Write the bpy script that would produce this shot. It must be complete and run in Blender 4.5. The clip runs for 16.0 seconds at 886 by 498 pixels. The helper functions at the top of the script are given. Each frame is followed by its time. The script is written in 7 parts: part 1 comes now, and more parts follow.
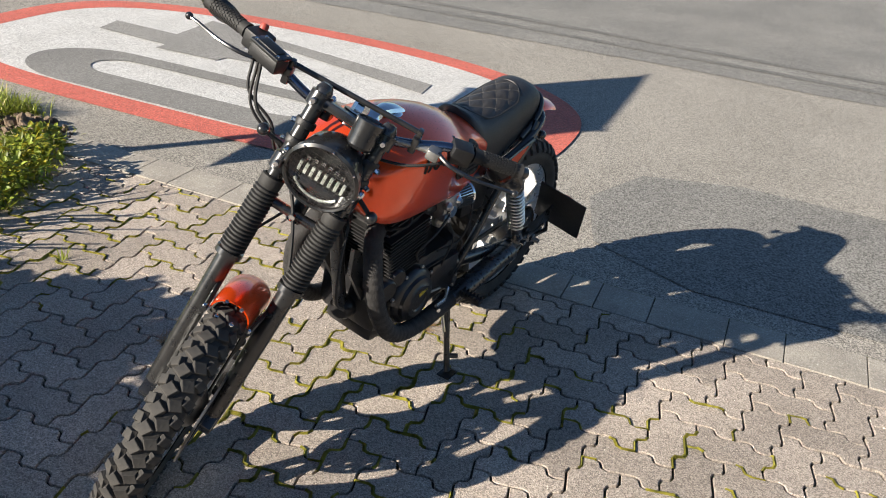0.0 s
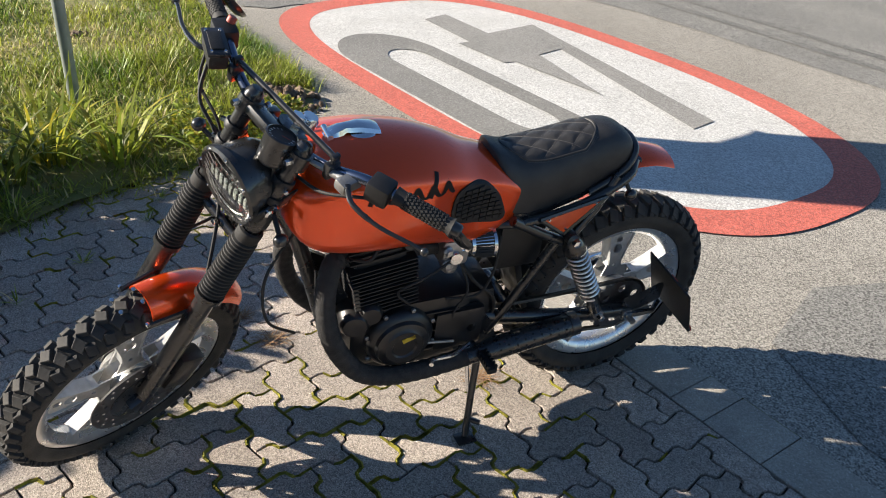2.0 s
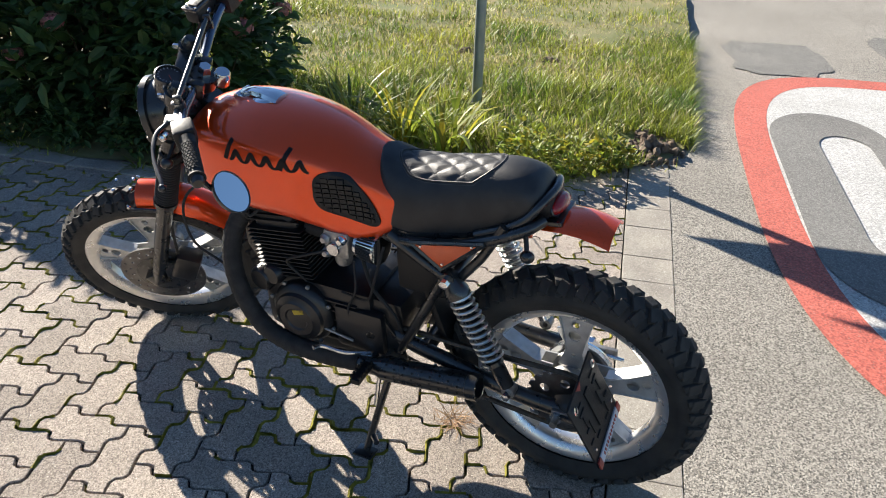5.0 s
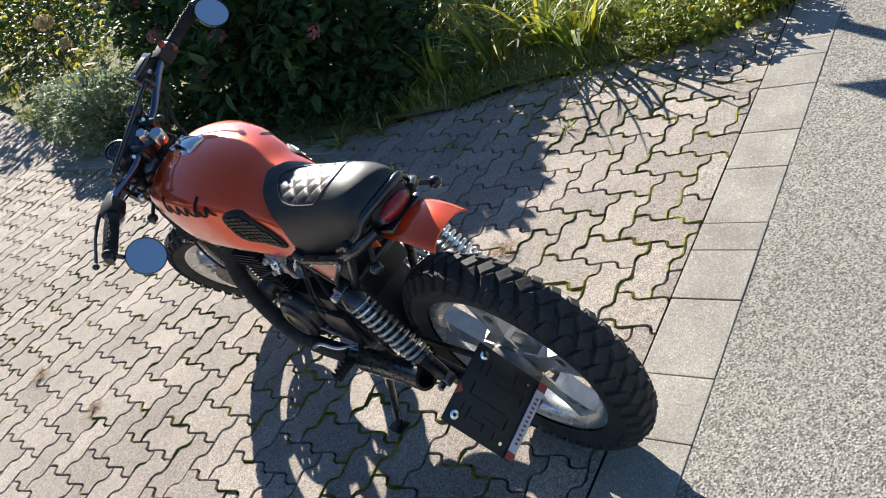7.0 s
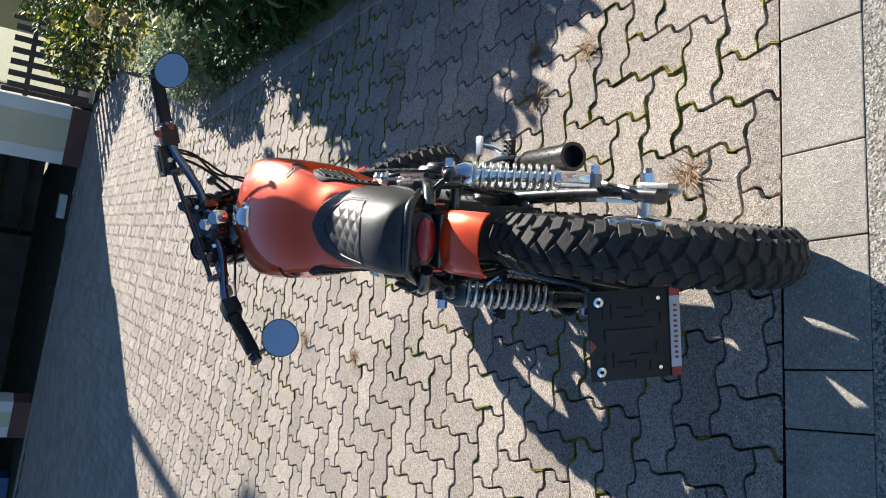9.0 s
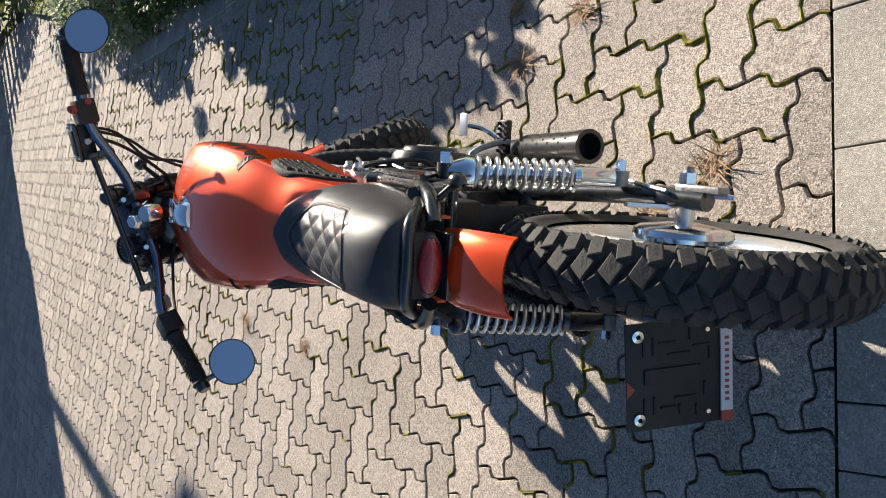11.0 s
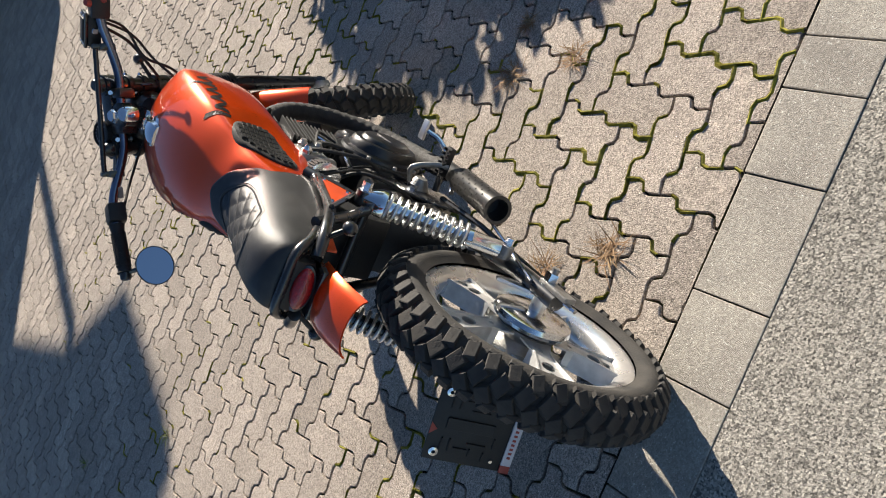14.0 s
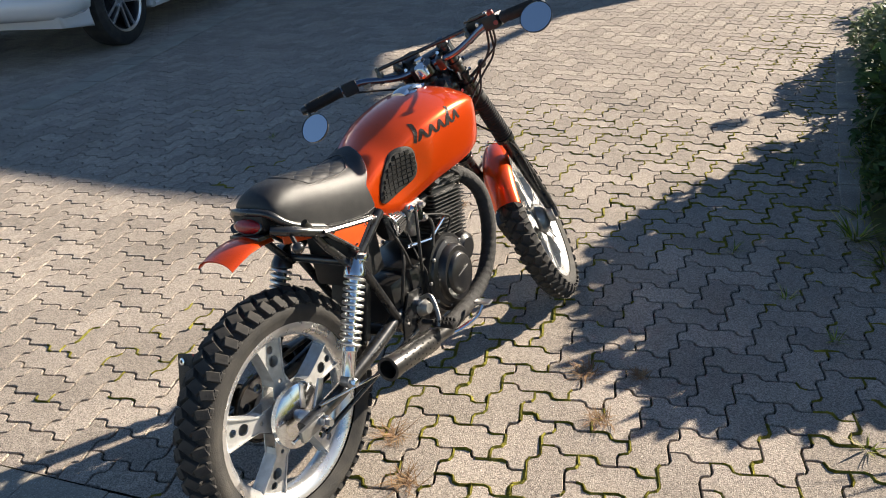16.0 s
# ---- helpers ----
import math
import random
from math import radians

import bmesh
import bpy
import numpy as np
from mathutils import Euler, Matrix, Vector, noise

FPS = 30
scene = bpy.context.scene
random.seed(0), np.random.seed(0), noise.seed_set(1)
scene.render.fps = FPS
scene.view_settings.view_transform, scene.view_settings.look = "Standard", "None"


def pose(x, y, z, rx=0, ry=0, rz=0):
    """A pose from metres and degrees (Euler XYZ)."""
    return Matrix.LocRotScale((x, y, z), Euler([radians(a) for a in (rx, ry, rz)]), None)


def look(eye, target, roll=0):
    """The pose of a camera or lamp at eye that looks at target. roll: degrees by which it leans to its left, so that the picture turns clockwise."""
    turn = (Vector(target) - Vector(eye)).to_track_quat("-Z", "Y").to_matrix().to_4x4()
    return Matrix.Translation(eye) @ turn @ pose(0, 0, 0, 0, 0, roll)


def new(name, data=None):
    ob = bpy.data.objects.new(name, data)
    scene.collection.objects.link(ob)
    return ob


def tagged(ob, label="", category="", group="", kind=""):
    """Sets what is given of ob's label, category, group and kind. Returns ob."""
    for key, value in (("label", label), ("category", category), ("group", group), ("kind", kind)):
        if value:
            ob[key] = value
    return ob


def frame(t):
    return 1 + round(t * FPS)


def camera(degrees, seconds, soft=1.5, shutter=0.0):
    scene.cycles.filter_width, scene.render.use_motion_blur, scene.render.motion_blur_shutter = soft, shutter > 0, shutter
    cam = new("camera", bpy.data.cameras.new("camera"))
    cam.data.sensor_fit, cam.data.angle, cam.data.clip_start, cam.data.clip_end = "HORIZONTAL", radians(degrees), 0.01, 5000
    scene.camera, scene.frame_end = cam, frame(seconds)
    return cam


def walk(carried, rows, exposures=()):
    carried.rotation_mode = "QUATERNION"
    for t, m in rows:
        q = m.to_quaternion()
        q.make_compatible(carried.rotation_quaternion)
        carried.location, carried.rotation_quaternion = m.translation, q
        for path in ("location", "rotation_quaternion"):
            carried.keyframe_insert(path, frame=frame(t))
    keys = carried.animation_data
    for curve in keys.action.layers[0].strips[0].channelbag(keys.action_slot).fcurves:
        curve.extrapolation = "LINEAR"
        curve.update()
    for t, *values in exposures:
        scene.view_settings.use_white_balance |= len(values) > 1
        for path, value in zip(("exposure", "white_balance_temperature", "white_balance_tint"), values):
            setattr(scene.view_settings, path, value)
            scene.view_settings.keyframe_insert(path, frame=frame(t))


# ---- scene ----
cam = camera(57.3, 16.0, soft=1.0)
PATH = [
    (0, (-1.254, 2.631, 1.593), (-0.632, 0.99, 0.633), 5.5),
    (0.5, (-1.32, 2.516, 1.617), (-0.539, 0.946, 0.655), 5.2),
    (1, (-1.402, 2.282, 1.619), (-0.396, 0.86, 0.636), 4.7),
    (1.5, (-1.642, 2.04, 1.597), (-0.391, 0.846, 0.592), 3.8),
    (2, (-1.844, 1.774, 1.601), (-0.477, 0.721, 0.591), 4.0),
    (2.5, (-2.007, 1.498, 1.583), (-0.518, 0.624, 0.573), 3.4),
    (3, (-2.221, 1.254, 1.552), (-0.572, 0.704, 0.561), 4.1),
    (3.5, (-2.305, 1.013, 1.563), (-0.606, 0.665, 0.566), 4.7),
    (4, (-2.257, 0.776, 1.525), (-0.536, 0.591, 0.524), 4.8),
    (4.2, (-2.236, 0.674, 1.515), (-0.511, 0.593, 0.507), 4.3),
    (6.3, (-1.905, -0.669, 1.534), (-0.515, 0.387, 0.598), -9.4),
    (6.5, (-1.821, -0.718, 1.539), (-0.528, 0.435, 0.541), -13.7),
    (7, (-1.56, -0.871, 1.556), (-0.371, 0.354, 0.515), -28.4),
    (7.5, (-1.309, -1.052, 1.545), (-0.295, 0.319, 0.5), -36.9),
    (8, (-1.06, -1.186, 1.569), (-0.471, 0.351, 0.433), -53.2),
    (8.5, (-0.937, -1.146, 1.588), (-0.555, 0.506, 0.528), -72.3),
    (9, (-0.853, -1.084, 1.566), (-0.5, 0.591, 0.533), -80.1),
    (9.2, (-0.841, -1.07, 1.564), (-0.485, 0.603, 0.527), -80.7),
    (11.3, (-0.674, -0.66, 1.496), (-0.444, 0.923, 0.296), -82.4),
    (11.5, (-0.694, -0.599, 1.491), (-0.451, 0.988, 0.298), -82.2),
    (12, (-0.703, -0.546, 1.477), (-0.434, 1.041, 0.29), -81.7),
    (12.5, (-0.667, -0.578, 1.472), (-0.405, 0.999, 0.27), -82.1),
    (13, (-0.604, -0.781, 1.508), (-0.431, 0.78, 0.27), -82.1),
    (13.5, (-0.512, -0.983, 1.562), (-0.552, 0.57, 0.302), -80.1),
    (14, (-0.34, -1.055, 1.549), (-0.422, 0.511, 0.307), -68.7),
    (14.5, (-0.087, -1.161, 1.562), (-0.315, 0.471, 0.43), -50.7),
    (15, (0.146, -1.356, 1.606), (-0.311, 0.319, 0.612), -33.8),
    (15.5, (0.315, -1.379, 1.599), (-0.269, 0.306, 0.693), -17.0),
    (16, (0.535, -1.277, 1.614), (-0.128, 0.378, 0.708), -4.6),
]
walk(cam, [(t, look(eye, target, roll)) for t, eye, target, roll in PATH], exposures=[(0.0, 1.26, 6400, 10), (2.5, 1.45, 6400, 10), (4.2, 1.50, 6400, 10), (6.3, 1.44, 6050, 9), (9.2, 1.42, 6050, 9), (11.3, 1.36, 6450, 10), (14.5, 1.2, 6500, 10), (16.0, 1.34, 6750, 10)])

# ---- light ----
SUN_TO = Vector((1.37, 1.68, 1.0)).normalized()
world = bpy.data.worlds.new("sky")
scene.world = world
world.use_nodes = True
_wn = world.node_tree
_wn.nodes.clear()
_sky = _wn.nodes.new("ShaderNodeTexSky")
_sky.sky_type = "NISHITA"
_sky.sun_disc = False
_sky.sun_elevation = math.asin(SUN_TO.z)
_sky.sun_rotation = math.atan2(SUN_TO.x, SUN_TO.y)
_sky.air_density, _sky.dust_density, _sky.ozone_density = 1.0, 0.1, 4.0
_bg = _wn.nodes.new("ShaderNodeBackground")
_bg.inputs["Strength"].default_value = 0.050
_out = _wn.nodes.new("ShaderNodeOutputWorld")
_wn.links.new(_sky.outputs[0], _bg.inputs["Color"])
_wn.links.new(_bg.outputs[0], _out.inputs["Surface"])
sun_data = bpy.data.lights.new("sun", "SUN")
sun_data.energy, sun_data.angle, sun_data.color = 5.0, radians(0.5), (1.0, 0.90, 0.76)
sun = new("sun", sun_data)
sun.rotation_mode = "QUATERNION"
sun.rotation_quaternion = SUN_TO.to_track_quat("Z", "Y")

# ---- materials ----
def material(name, color, rough=0.6, metal=0.0, color2=None, scale=12.0, detail=6.0, mix=(0.35, 0.65), bump=0.0, bump_scale=120.0,
             random_tint=0.0, island=False, speck=None, speck_scale=300.0, speck_cut=0.62, coat=0.0, rough2=None, transmission=0.0, grit=None, translucent=0.0):
    """A node material: two mixed colours at one scale, specks and relief at a finer one, a tint that differs from piece to piece."""
    m = bpy.data.materials.new(name)
    m.use_nodes = True
    nt = m.node_tree
    bsdf = nt.nodes["Principled BSDF"]
    L = nt.links.new
    coord = nt.nodes.new("ShaderNodeTexCoord")
    bsdf.inputs["Roughness"].default_value = rough
    bsdf.inputs["Metallic"].default_value = metal
    bsdf.inputs["Coat Weight"].default_value = coat
    bsdf.inputs["Coat Roughness"].default_value = 0.05
    bsdf.inputs["Transmission Weight"].default_value = transmission
    where = nt.nodes.new("ShaderNodeNewGeometry").outputs["Position"] if island == "world" else coord.outputs["Object"]
    first = nt.nodes.new("ShaderNodeTexNoise")
    first.inputs["Scale"].default_value, first.inputs["Detail"].default_value = scale, detail
    L(where, first.inputs["Vector"])
    ramp = nt.nodes.new("ShaderNodeValToRGB")
    ramp.color_ramp.elements[0].position, ramp.color_ramp.elements[1].position = mix
    ramp.color_ramp.elements[0].color = (*color, 1)
    ramp.color_ramp.elements[1].color = (*(color2 or [c * 0.82 for c in color]), 1)
    L(first.outputs["Fac"], ramp.inputs["Fac"])
    out = ramp.outputs["Color"]
    fine = nt.nodes.new("ShaderNodeTexNoise")
    fine.inputs["Scale"].default_value, fine.inputs["Detail"].default_value = (speck_scale if speck else bump_scale), 3.0
    L(where, fine.inputs["Vector"])
    if speck:
        cut = nt.nodes.new("ShaderNodeValToRGB")
        cut.color_ramp.elements[0].position, cut.color_ramp.elements[1].position = speck_cut, speck_cut + 0.06
        L(fine.outputs["Fac"], cut.inputs["Fac"])
        over = nt.nodes.new("ShaderNodeMix")
        over.data_type = "RGBA"
        L(cut.outputs["Color"], over.inputs["Factor"])
        L(out, over.inputs["A"])
        over.inputs["B"].default_value = (*speck, 1)
        out = over.outputs["Result"]
    if grit:
        cells = nt.nodes.new("ShaderNodeTexVoronoi")
        cells.inputs["Scale"].default_value = grit[0]
        L(where, cells.inputs["Vector"])
        grey = nt.nodes.new("ShaderNodeSeparateColor")
        L(cells.outputs["Color"], grey.inputs["Color"])
        grain = nt.nodes.new("ShaderNodeMapRange")
        grain.inputs["To Min"].default_value, grain.inputs["To Max"].default_value = grit[1], grit[2]
        L(grey.outputs["Red"], grain.inputs["Value"])
        stone = nt.nodes.new("ShaderNodeHueSaturation")
        L(grain.outputs["Result"], stone.inputs["Value"])
        L(out, stone.inputs["Color"])
        out = stone.outputs["Color"]
    if random_tint:
        info = nt.nodes.new("ShaderNodeObjectInfo").outputs["Random"] if island is not True else nt.nodes.new("ShaderNodeNewGeometry").outputs["Random Per Island"]
        span = nt.nodes.new("ShaderNodeMapRange")
        span.inputs["To Min"].default_value, span.inputs["To Max"].default_value = 1 - random_tint, 1 + random_tint
        L(info, span.inputs["Value"])
        tint = nt.nodes.new("ShaderNodeHueSaturation")
        L(span.outputs["Result"], tint.inputs["Value"])
        L(out, tint.inputs["Color"])
        out = tint.outputs["Color"]
    L(out, bsdf.inputs["Base Color"])
    if translucent:
        thin = nt.nodes.new("ShaderNodeBsdfTranslucent")
        L(out, thin.inputs["Color"])
        both = nt.nodes.new("ShaderNodeMixShader")
        both.inputs["Fac"].default_value = translucent
        L(bsdf.outputs[0], both.inputs[1])
        L(thin.outputs[0], both.inputs[2])
        L(both.outputs[0], nt.nodes["Material Output"].inputs["Surface"])
    if rough2 is not None:
        rr = nt.nodes.new("ShaderNodeMapRange")
        rr.inputs["To Min"].default_value, rr.inputs["To Max"].default_value = rough, rough2
        L(first.outputs["Fac"], rr.inputs["Value"])
        L(rr.outputs["Result"], bsdf.inputs["Roughness"])
    if bump:
        relief = nt.nodes.new("ShaderNodeTexNoise")
        relief.inputs["Scale"].default_value, relief.inputs["Detail"].default_value = bump_scale, 4.0
        L(where, relief.inputs["Vector"])
        b = nt.nodes.new("ShaderNodeBump")
        b.inputs["Strength"].default_value, b.inputs["Distance"].default_value = min(1.0, bump), 0.004
        L(relief.outputs["Fac"], b.inputs["Height"])
        L(b.outputs["Normal"], bsdf.inputs["Normal"])
    return m


M_PAVER = material("concrete_paver", (0.395, 0.338, 0.286), 0.9, color2=(0.290, 0.248, 0.208), scale=2.2, mix=(0.3, 0.7), bump=1.0, bump_scale=300,
                   random_tint=0.16, island="world", speck=(0.78, 0.74, 0.68), speck_scale=210, speck_cut=0.67, grit=(300, 0.52, 1.5))
M_PAVER_FAR = material("concrete_paver_joined", (0.395, 0.338, 0.286), 0.9, color2=(0.290, 0.248, 0.208), scale=26, mix=(0.3, 0.7), bump=1.0,
                       bump_scale=300, random_tint=0.16, island=True, speck=(0.78, 0.74, 0.68), speck_scale=210, speck_cut=0.67, grit=(300, 0.52, 1.5))
M_KERB = material("smooth_concrete_slab", (0.36, 0.33, 0.28), 0.88, color2=(0.27, 0.245, 0.21), scale=5, bump=0.6, bump_scale=500,
                  random_tint=0.07, island="world", speck=(0.55, 0.53, 0.48), speck_scale=180, speck_cut=0.63, grit=(260, 0.78, 1.25))
M_JOINT = material("mossy_joint_sand", (0.040, 0.034, 0.026), 0.95, color2=(0.085, 0.082, 0.018), scale=5.0, mix=(0.5, 0.64), bump=1.0, bump_scale=300, island="world")
M_MOSS = material("joint_moss", (0.42, 0.37, 0.045), 0.95, color2=(0.17, 0.17, 0.02), scale=35, bump=1.0, bump_scale=700, island="world")
M_ASPHALT = material("bleached_asphalt", (0.305, 0.282, 0.244), 0.92, color2=(0.25, 0.232, 0.20), scale=0.9, bump=1.0, bump_scale=170, island="world",
                     speck=(0.09, 0.086, 0.08), speck_scale=150, speck_cut=0.62, grit=(215, 0.3, 1.65))
M_ASPHALT_DARK = material("worn_dark_asphalt", (0.20, 0.193, 0.175), 0.9, color2=(0.155, 0.15, 0.138), scale=1.4, bump=0.9, bump_scale=190, island="world",
                          speck=(0.26, 0.25, 0.23), speck_scale=150, speck_cut=0.62, grit=(190, 0.3, 1.75))
M_RED_PAINT = material("red_road_paint", (0.53, 0.130, 0.092), 0.75, color2=(0.46, 0.110, 0.078), scale=3, bump=0.9, bump_scale=180, island="world",
                       speck=(0.34, 0.20, 0.165), speck_scale=160, speck_cut=0.62, grit=(150, 0.6, 1.35))
M_WHITE_PAINT = material("white_road_paint", (0.54, 0.532, 0.51), 0.75, color2=(0.475, 0.467, 0.445), scale=3, bump=0.9, bump_scale=180, island="world",
                         speck=(0.32, 0.31, 0.30), speck_scale=150, speck_cut=0.64, grit=(150, 0.62, 1.3))
M_GREY_PAINT = material("bare_asphalt_numeral", (0.16, 0.155, 0.145), 0.9, color2=(0.205, 0.20, 0.185), scale=1.1, bump=1.0, bump_scale=180, island="world",
                        speck=(0.30, 0.29, 0.27), speck_scale=170, speck_cut=0.56, grit=(120, 0.74, 1.2))
M_GREY_PAINT2 = material("paler_asphalt_numeral", (0.29, 0.28, 0.262), 0.9, color2=(0.235, 0.228, 0.212), scale=1.1, bump=1.0, bump_scale=180, island="world",
                        speck=(0.13, 0.125, 0.115), speck_scale=170, speck_cut=0.56, grit=(120, 0.74, 1.2))
M_SOIL = material("dry_soil", (0.10, 0.070, 0.046), 0.95, color2=(0.19, 0.14, 0.098), scale=30, bump=1.0, bump_scale=90, island="world")
M_LAWN = material("lawn_earth", (0.10, 0.125, 0.03), 0.95, color2=(0.22, 0.19, 0.08), scale=3.0, bump=1.0, bump_scale=60, island="world")
M_GRASS = material("grass_blades", (0.105, 0.185, 0.018), 0.5, color2=(0.33, 0.345, 0.045), scale=1.7, random_tint=0.6, island=True, translucent=0.40, mix=(0.3, 0.62))
M_GRASS_DRY = material("dry_grass", (0.58, 0.48, 0.25), 0.7, color2=(0.44, 0.40, 0.14), scale=2.0, random_tint=0.3, island=True, translucent=0.4)
M_WEED_DRY = material("withered_weed", (0.22, 0.115, 0.055), 0.8, color2=(0.34, 0.22, 0.11), scale=30, random_tint=0.25, island=True)
M_LEAF = material("dark_shrub_leaf", (0.035, 0.075, 0.018), 0.62, color2=(0.06, 0.11, 0.025), scale=9, random_tint=0.35, island=True, translucent=0.25)
M_LEAF_YELLOW = material("yellow_leaf", (0.42, 0.34, 0.03), 0.5, color2=(0.28, 0.30, 0.04), scale=9, random_tint=0.25, island=True, translucent=0.45)
M_SILVERLEAF = material("grey_lavender_leaf", (0.20, 0.25, 0.13), 0.6, color2=(0.30, 0.35, 0.22), scale=9, random_tint=0.3, island=True, translucent=0.3)
M_FLOWER_PINK = material("faded_pink_petals", (0.46, 0.15, 0.17), 0.7, color2=(0.28, 0.16, 0.10), scale=40, random_tint=0.3, island=True)
M_FLOWER_CREAM = material("dried_cream_petals", (0.50, 0.40, 0.22), 0.7, color2=(0.36, 0.28, 0.13), scale=40, random_tint=0.3, island=True, translucent=0.3)
M_STEM = material("brown_stem", (0.10, 0.07, 0.035), 0.8)
M_RENDER_WHITE = material("white_render", (0.74, 0.73, 0.69), 0.9, color2=(0.66, 0.65, 0.61), scale=1.5, bump=0.5, bump_scale=200)
M_RENDER_CREAM = material("cream_render", (0.62, 0.57, 0.40), 0.9, color2=(0.55, 0.50, 0.35), scale=1.5, bump=0.5, bump_scale=200)
M_DARKWOOD = material("dark_stained_wood", (0.055, 0.035, 0.025), 0.6, color2=(0.085, 0.055, 0.04), scale=14, bump=0.4, bump_scale=60, random_tint=0.15)
M_ROOF = material("dark_roof_tiles", (0.10, 0.055, 0.04), 0.8, color2=(0.07, 0.04, 0.03), scale=4, bump=0.5, bump_scale=30)
# near-black colour that stands for the shade inside the open garage
M_GARAGE = material("garage_interior_shade", (0.10, 0.10, 0.10), 0.9, color2=(0.07, 0.07, 0.07), scale=2)
M_POLE = material("galvanised_pole", (0.33, 0.36, 0.33), 0.45, 0.6, color2=(0.25, 0.28, 0.26), scale=8, rough2=0.6)
M_SIGN = material("sign_back_aluminium", (0.45, 0.46, 0.47), 0.45, 0.7, color2=(0.38, 0.39, 0.40), scale=5)
M_SKID = material("rubber_stained_asphalt", (0.12, 0.117, 0.108), 0.9, color2=(0.17, 0.165, 0.15), scale=1.4, bump=0.9, bump_scale=190, island="world", grit=(115, 0.5, 1.5))
M_RENDER_YELLOW = material("yellow_render", (0.50, 0.44, 0.24), 0.9, color2=(0.44, 0.39, 0.21), scale=1.5, bump=0.5, bump_scale=200)

# ---- building helpers ----
def link_mesh(name, bm, mat, parent=None, smooth=False, matrix=None):
    me = bpy.data.meshes.new(name)
    bm.normal_update()
    bm.to_mesh(me)
    bm.free()
    for one in (mat if isinstance(mat, (list, tuple)) else [mat]):
        me.materials.append(one)
    if smooth:
        me.polygons.foreach_set("use_smooth", [True] * len(me.polygons))
    ob = new(name, me)
    if matrix is not None:
        ob.matrix_basis = matrix
    if parent is not None:
        ob.parent = parent
    return ob


def part(name, bm, mat, parent, label="", smooth=True):
    """Links a bmesh as one mesh object under a thing or under a part. Sharp edges stay sharp."""
    ob = link_mesh(name, bm, mat, parent, smooth)
    if smooth:
        ob.data.set_sharp_from_angle(angle=radians(38))
    return tagged(ob, label) if label else ob


def empty(name, matrix, label, category, group=""):
    ob = new(name)
    ob.empty_display_size = 0.1
    ob.matrix_basis = matrix
    return tagged(ob, label, category, group)


def frame_along(way, up=(0, 0, 1)):
    way = Vector(way).normalized()
    up = Vector(up)
    side = way.cross(up)
    if side.length < 1e-4:
        side = way.cross(Vector((1, 0, 0)))
    side.normalize()
    return side, side.cross(way).normalized()


def spline(points, per=6):
    """A Catmull-Rom line through the points."""
    p = [Vector(q) for q in points]
    p = [2 * p[0] - p[1]] + p + [2 * p[-1] - p[-2]]
    out = []
    for a, b, c, d in zip(p, p[1:], p[2:], p[3:]):
        for k in range(per):
            t = k / per
            out.append(0.5 * ((2 * b) + (c - a) * t + (2 * a - 5 * b + 4 * c - d) * t * t + (3 * b - a - 3 * c + d) * t ** 3))
    return out + [p[-2]]


def add_tube(bm, line, radius, sides=10, caps=True, flat=1.0):
    """A tube along a line of points; radius a number, or one for each point."""
    line = [Vector(q) for q in line]
    radii = radius if isinstance(radius, (list, tuple)) else [radius] * len(line)
    rings, up = [], None
    for n, q in enumerate(line):
        way = (line[min(n + 1, len(line) - 1)] - line[max(n - 1, 0)]).normalized()
        if up is None:
            side, up = frame_along(way)
        else:
            side = way.cross(up)
            side.normalize()
            up = side.cross(way).normalized()
        rings.append([bm.verts.new(q + radii[n] * (math.cos(a) * side + flat * math.sin(a) * up)) for a in (2 * math.pi * k / sides for k in range(sides))])
    for a, b in zip(rings, rings[1:]):
        for k in range(sides):
            bm.faces.new((a[k], a[(k + 1) % sides], b[(k + 1) % sides], b[k]))
    if caps:
        bm.faces.new(rings[0][::-1])
        bm.faces.new(rings[-1])
    return bm


def tube(line, radius, sides=10, caps=True, flat=1.0):
    return add_tube(bmesh.new(), line, radius, sides, caps, flat)


def add_lathe(bm, profile, m=None, sides=32, closed=False):
    """Turns a profile of (radius, height) about z, then lays it by m."""
    m = m or Matrix()
    rings = []
    for r, z in profile:
        if r < 1e-6:
            rings.append([bm.verts.new(m @ Vector((0, 0, z)))])
        else:
            rings.append([bm.verts.new(m @ Vector((r * math.cos(a), r * math.sin(a), z))) for a in (2 * math.pi * k / sides for k in range(sides))])
    pairs = list(zip(rings, rings[1:])) + ([(rings[-1], rings[0])] if closed else [])
    for a, b in pairs:
        for k in range(sides):
            j = (k + 1) % sides
            if len(a) == 1 and len(b) == 1:
                continue
            if len(a) == 1:
                bm.faces.new((a[0], b[j], b[k]))
            elif len(b) == 1:
                bm.faces.new((a[k], a[j], b[0]))
            else:
                bm.faces.new((a[k], a[j], b[j], b[k]))
    return bm


def lathe(profile, m=None, sides=32, closed=False):
    bm = add_lathe(bmesh.new(), profile, m, sides, closed)
    bmesh.ops.recalc_face_normals(bm, faces=bm.faces)
    return bm


def toward(at, way):
    """A pose at a place whose z points along way."""
    return Matrix.Translation(at) @ Vector(way).normalized().to_track_quat("Z", "Y").to_matrix().to_4x4()


def add_box(bm, size, m=None, bevel=0.0):
    got = bmesh.ops.create_cube(bm, size=1.0, matrix=(m or Matrix()) @ Matrix.Diagonal((*size, 1)))
    if bevel:
        edges = list({e for v in got["verts"] for e in v.link_edges})
        bmesh.ops.bevel(bm, geom=edges, offset=bevel, segments=2, profile=0.6, affect="EDGES")
    return bm


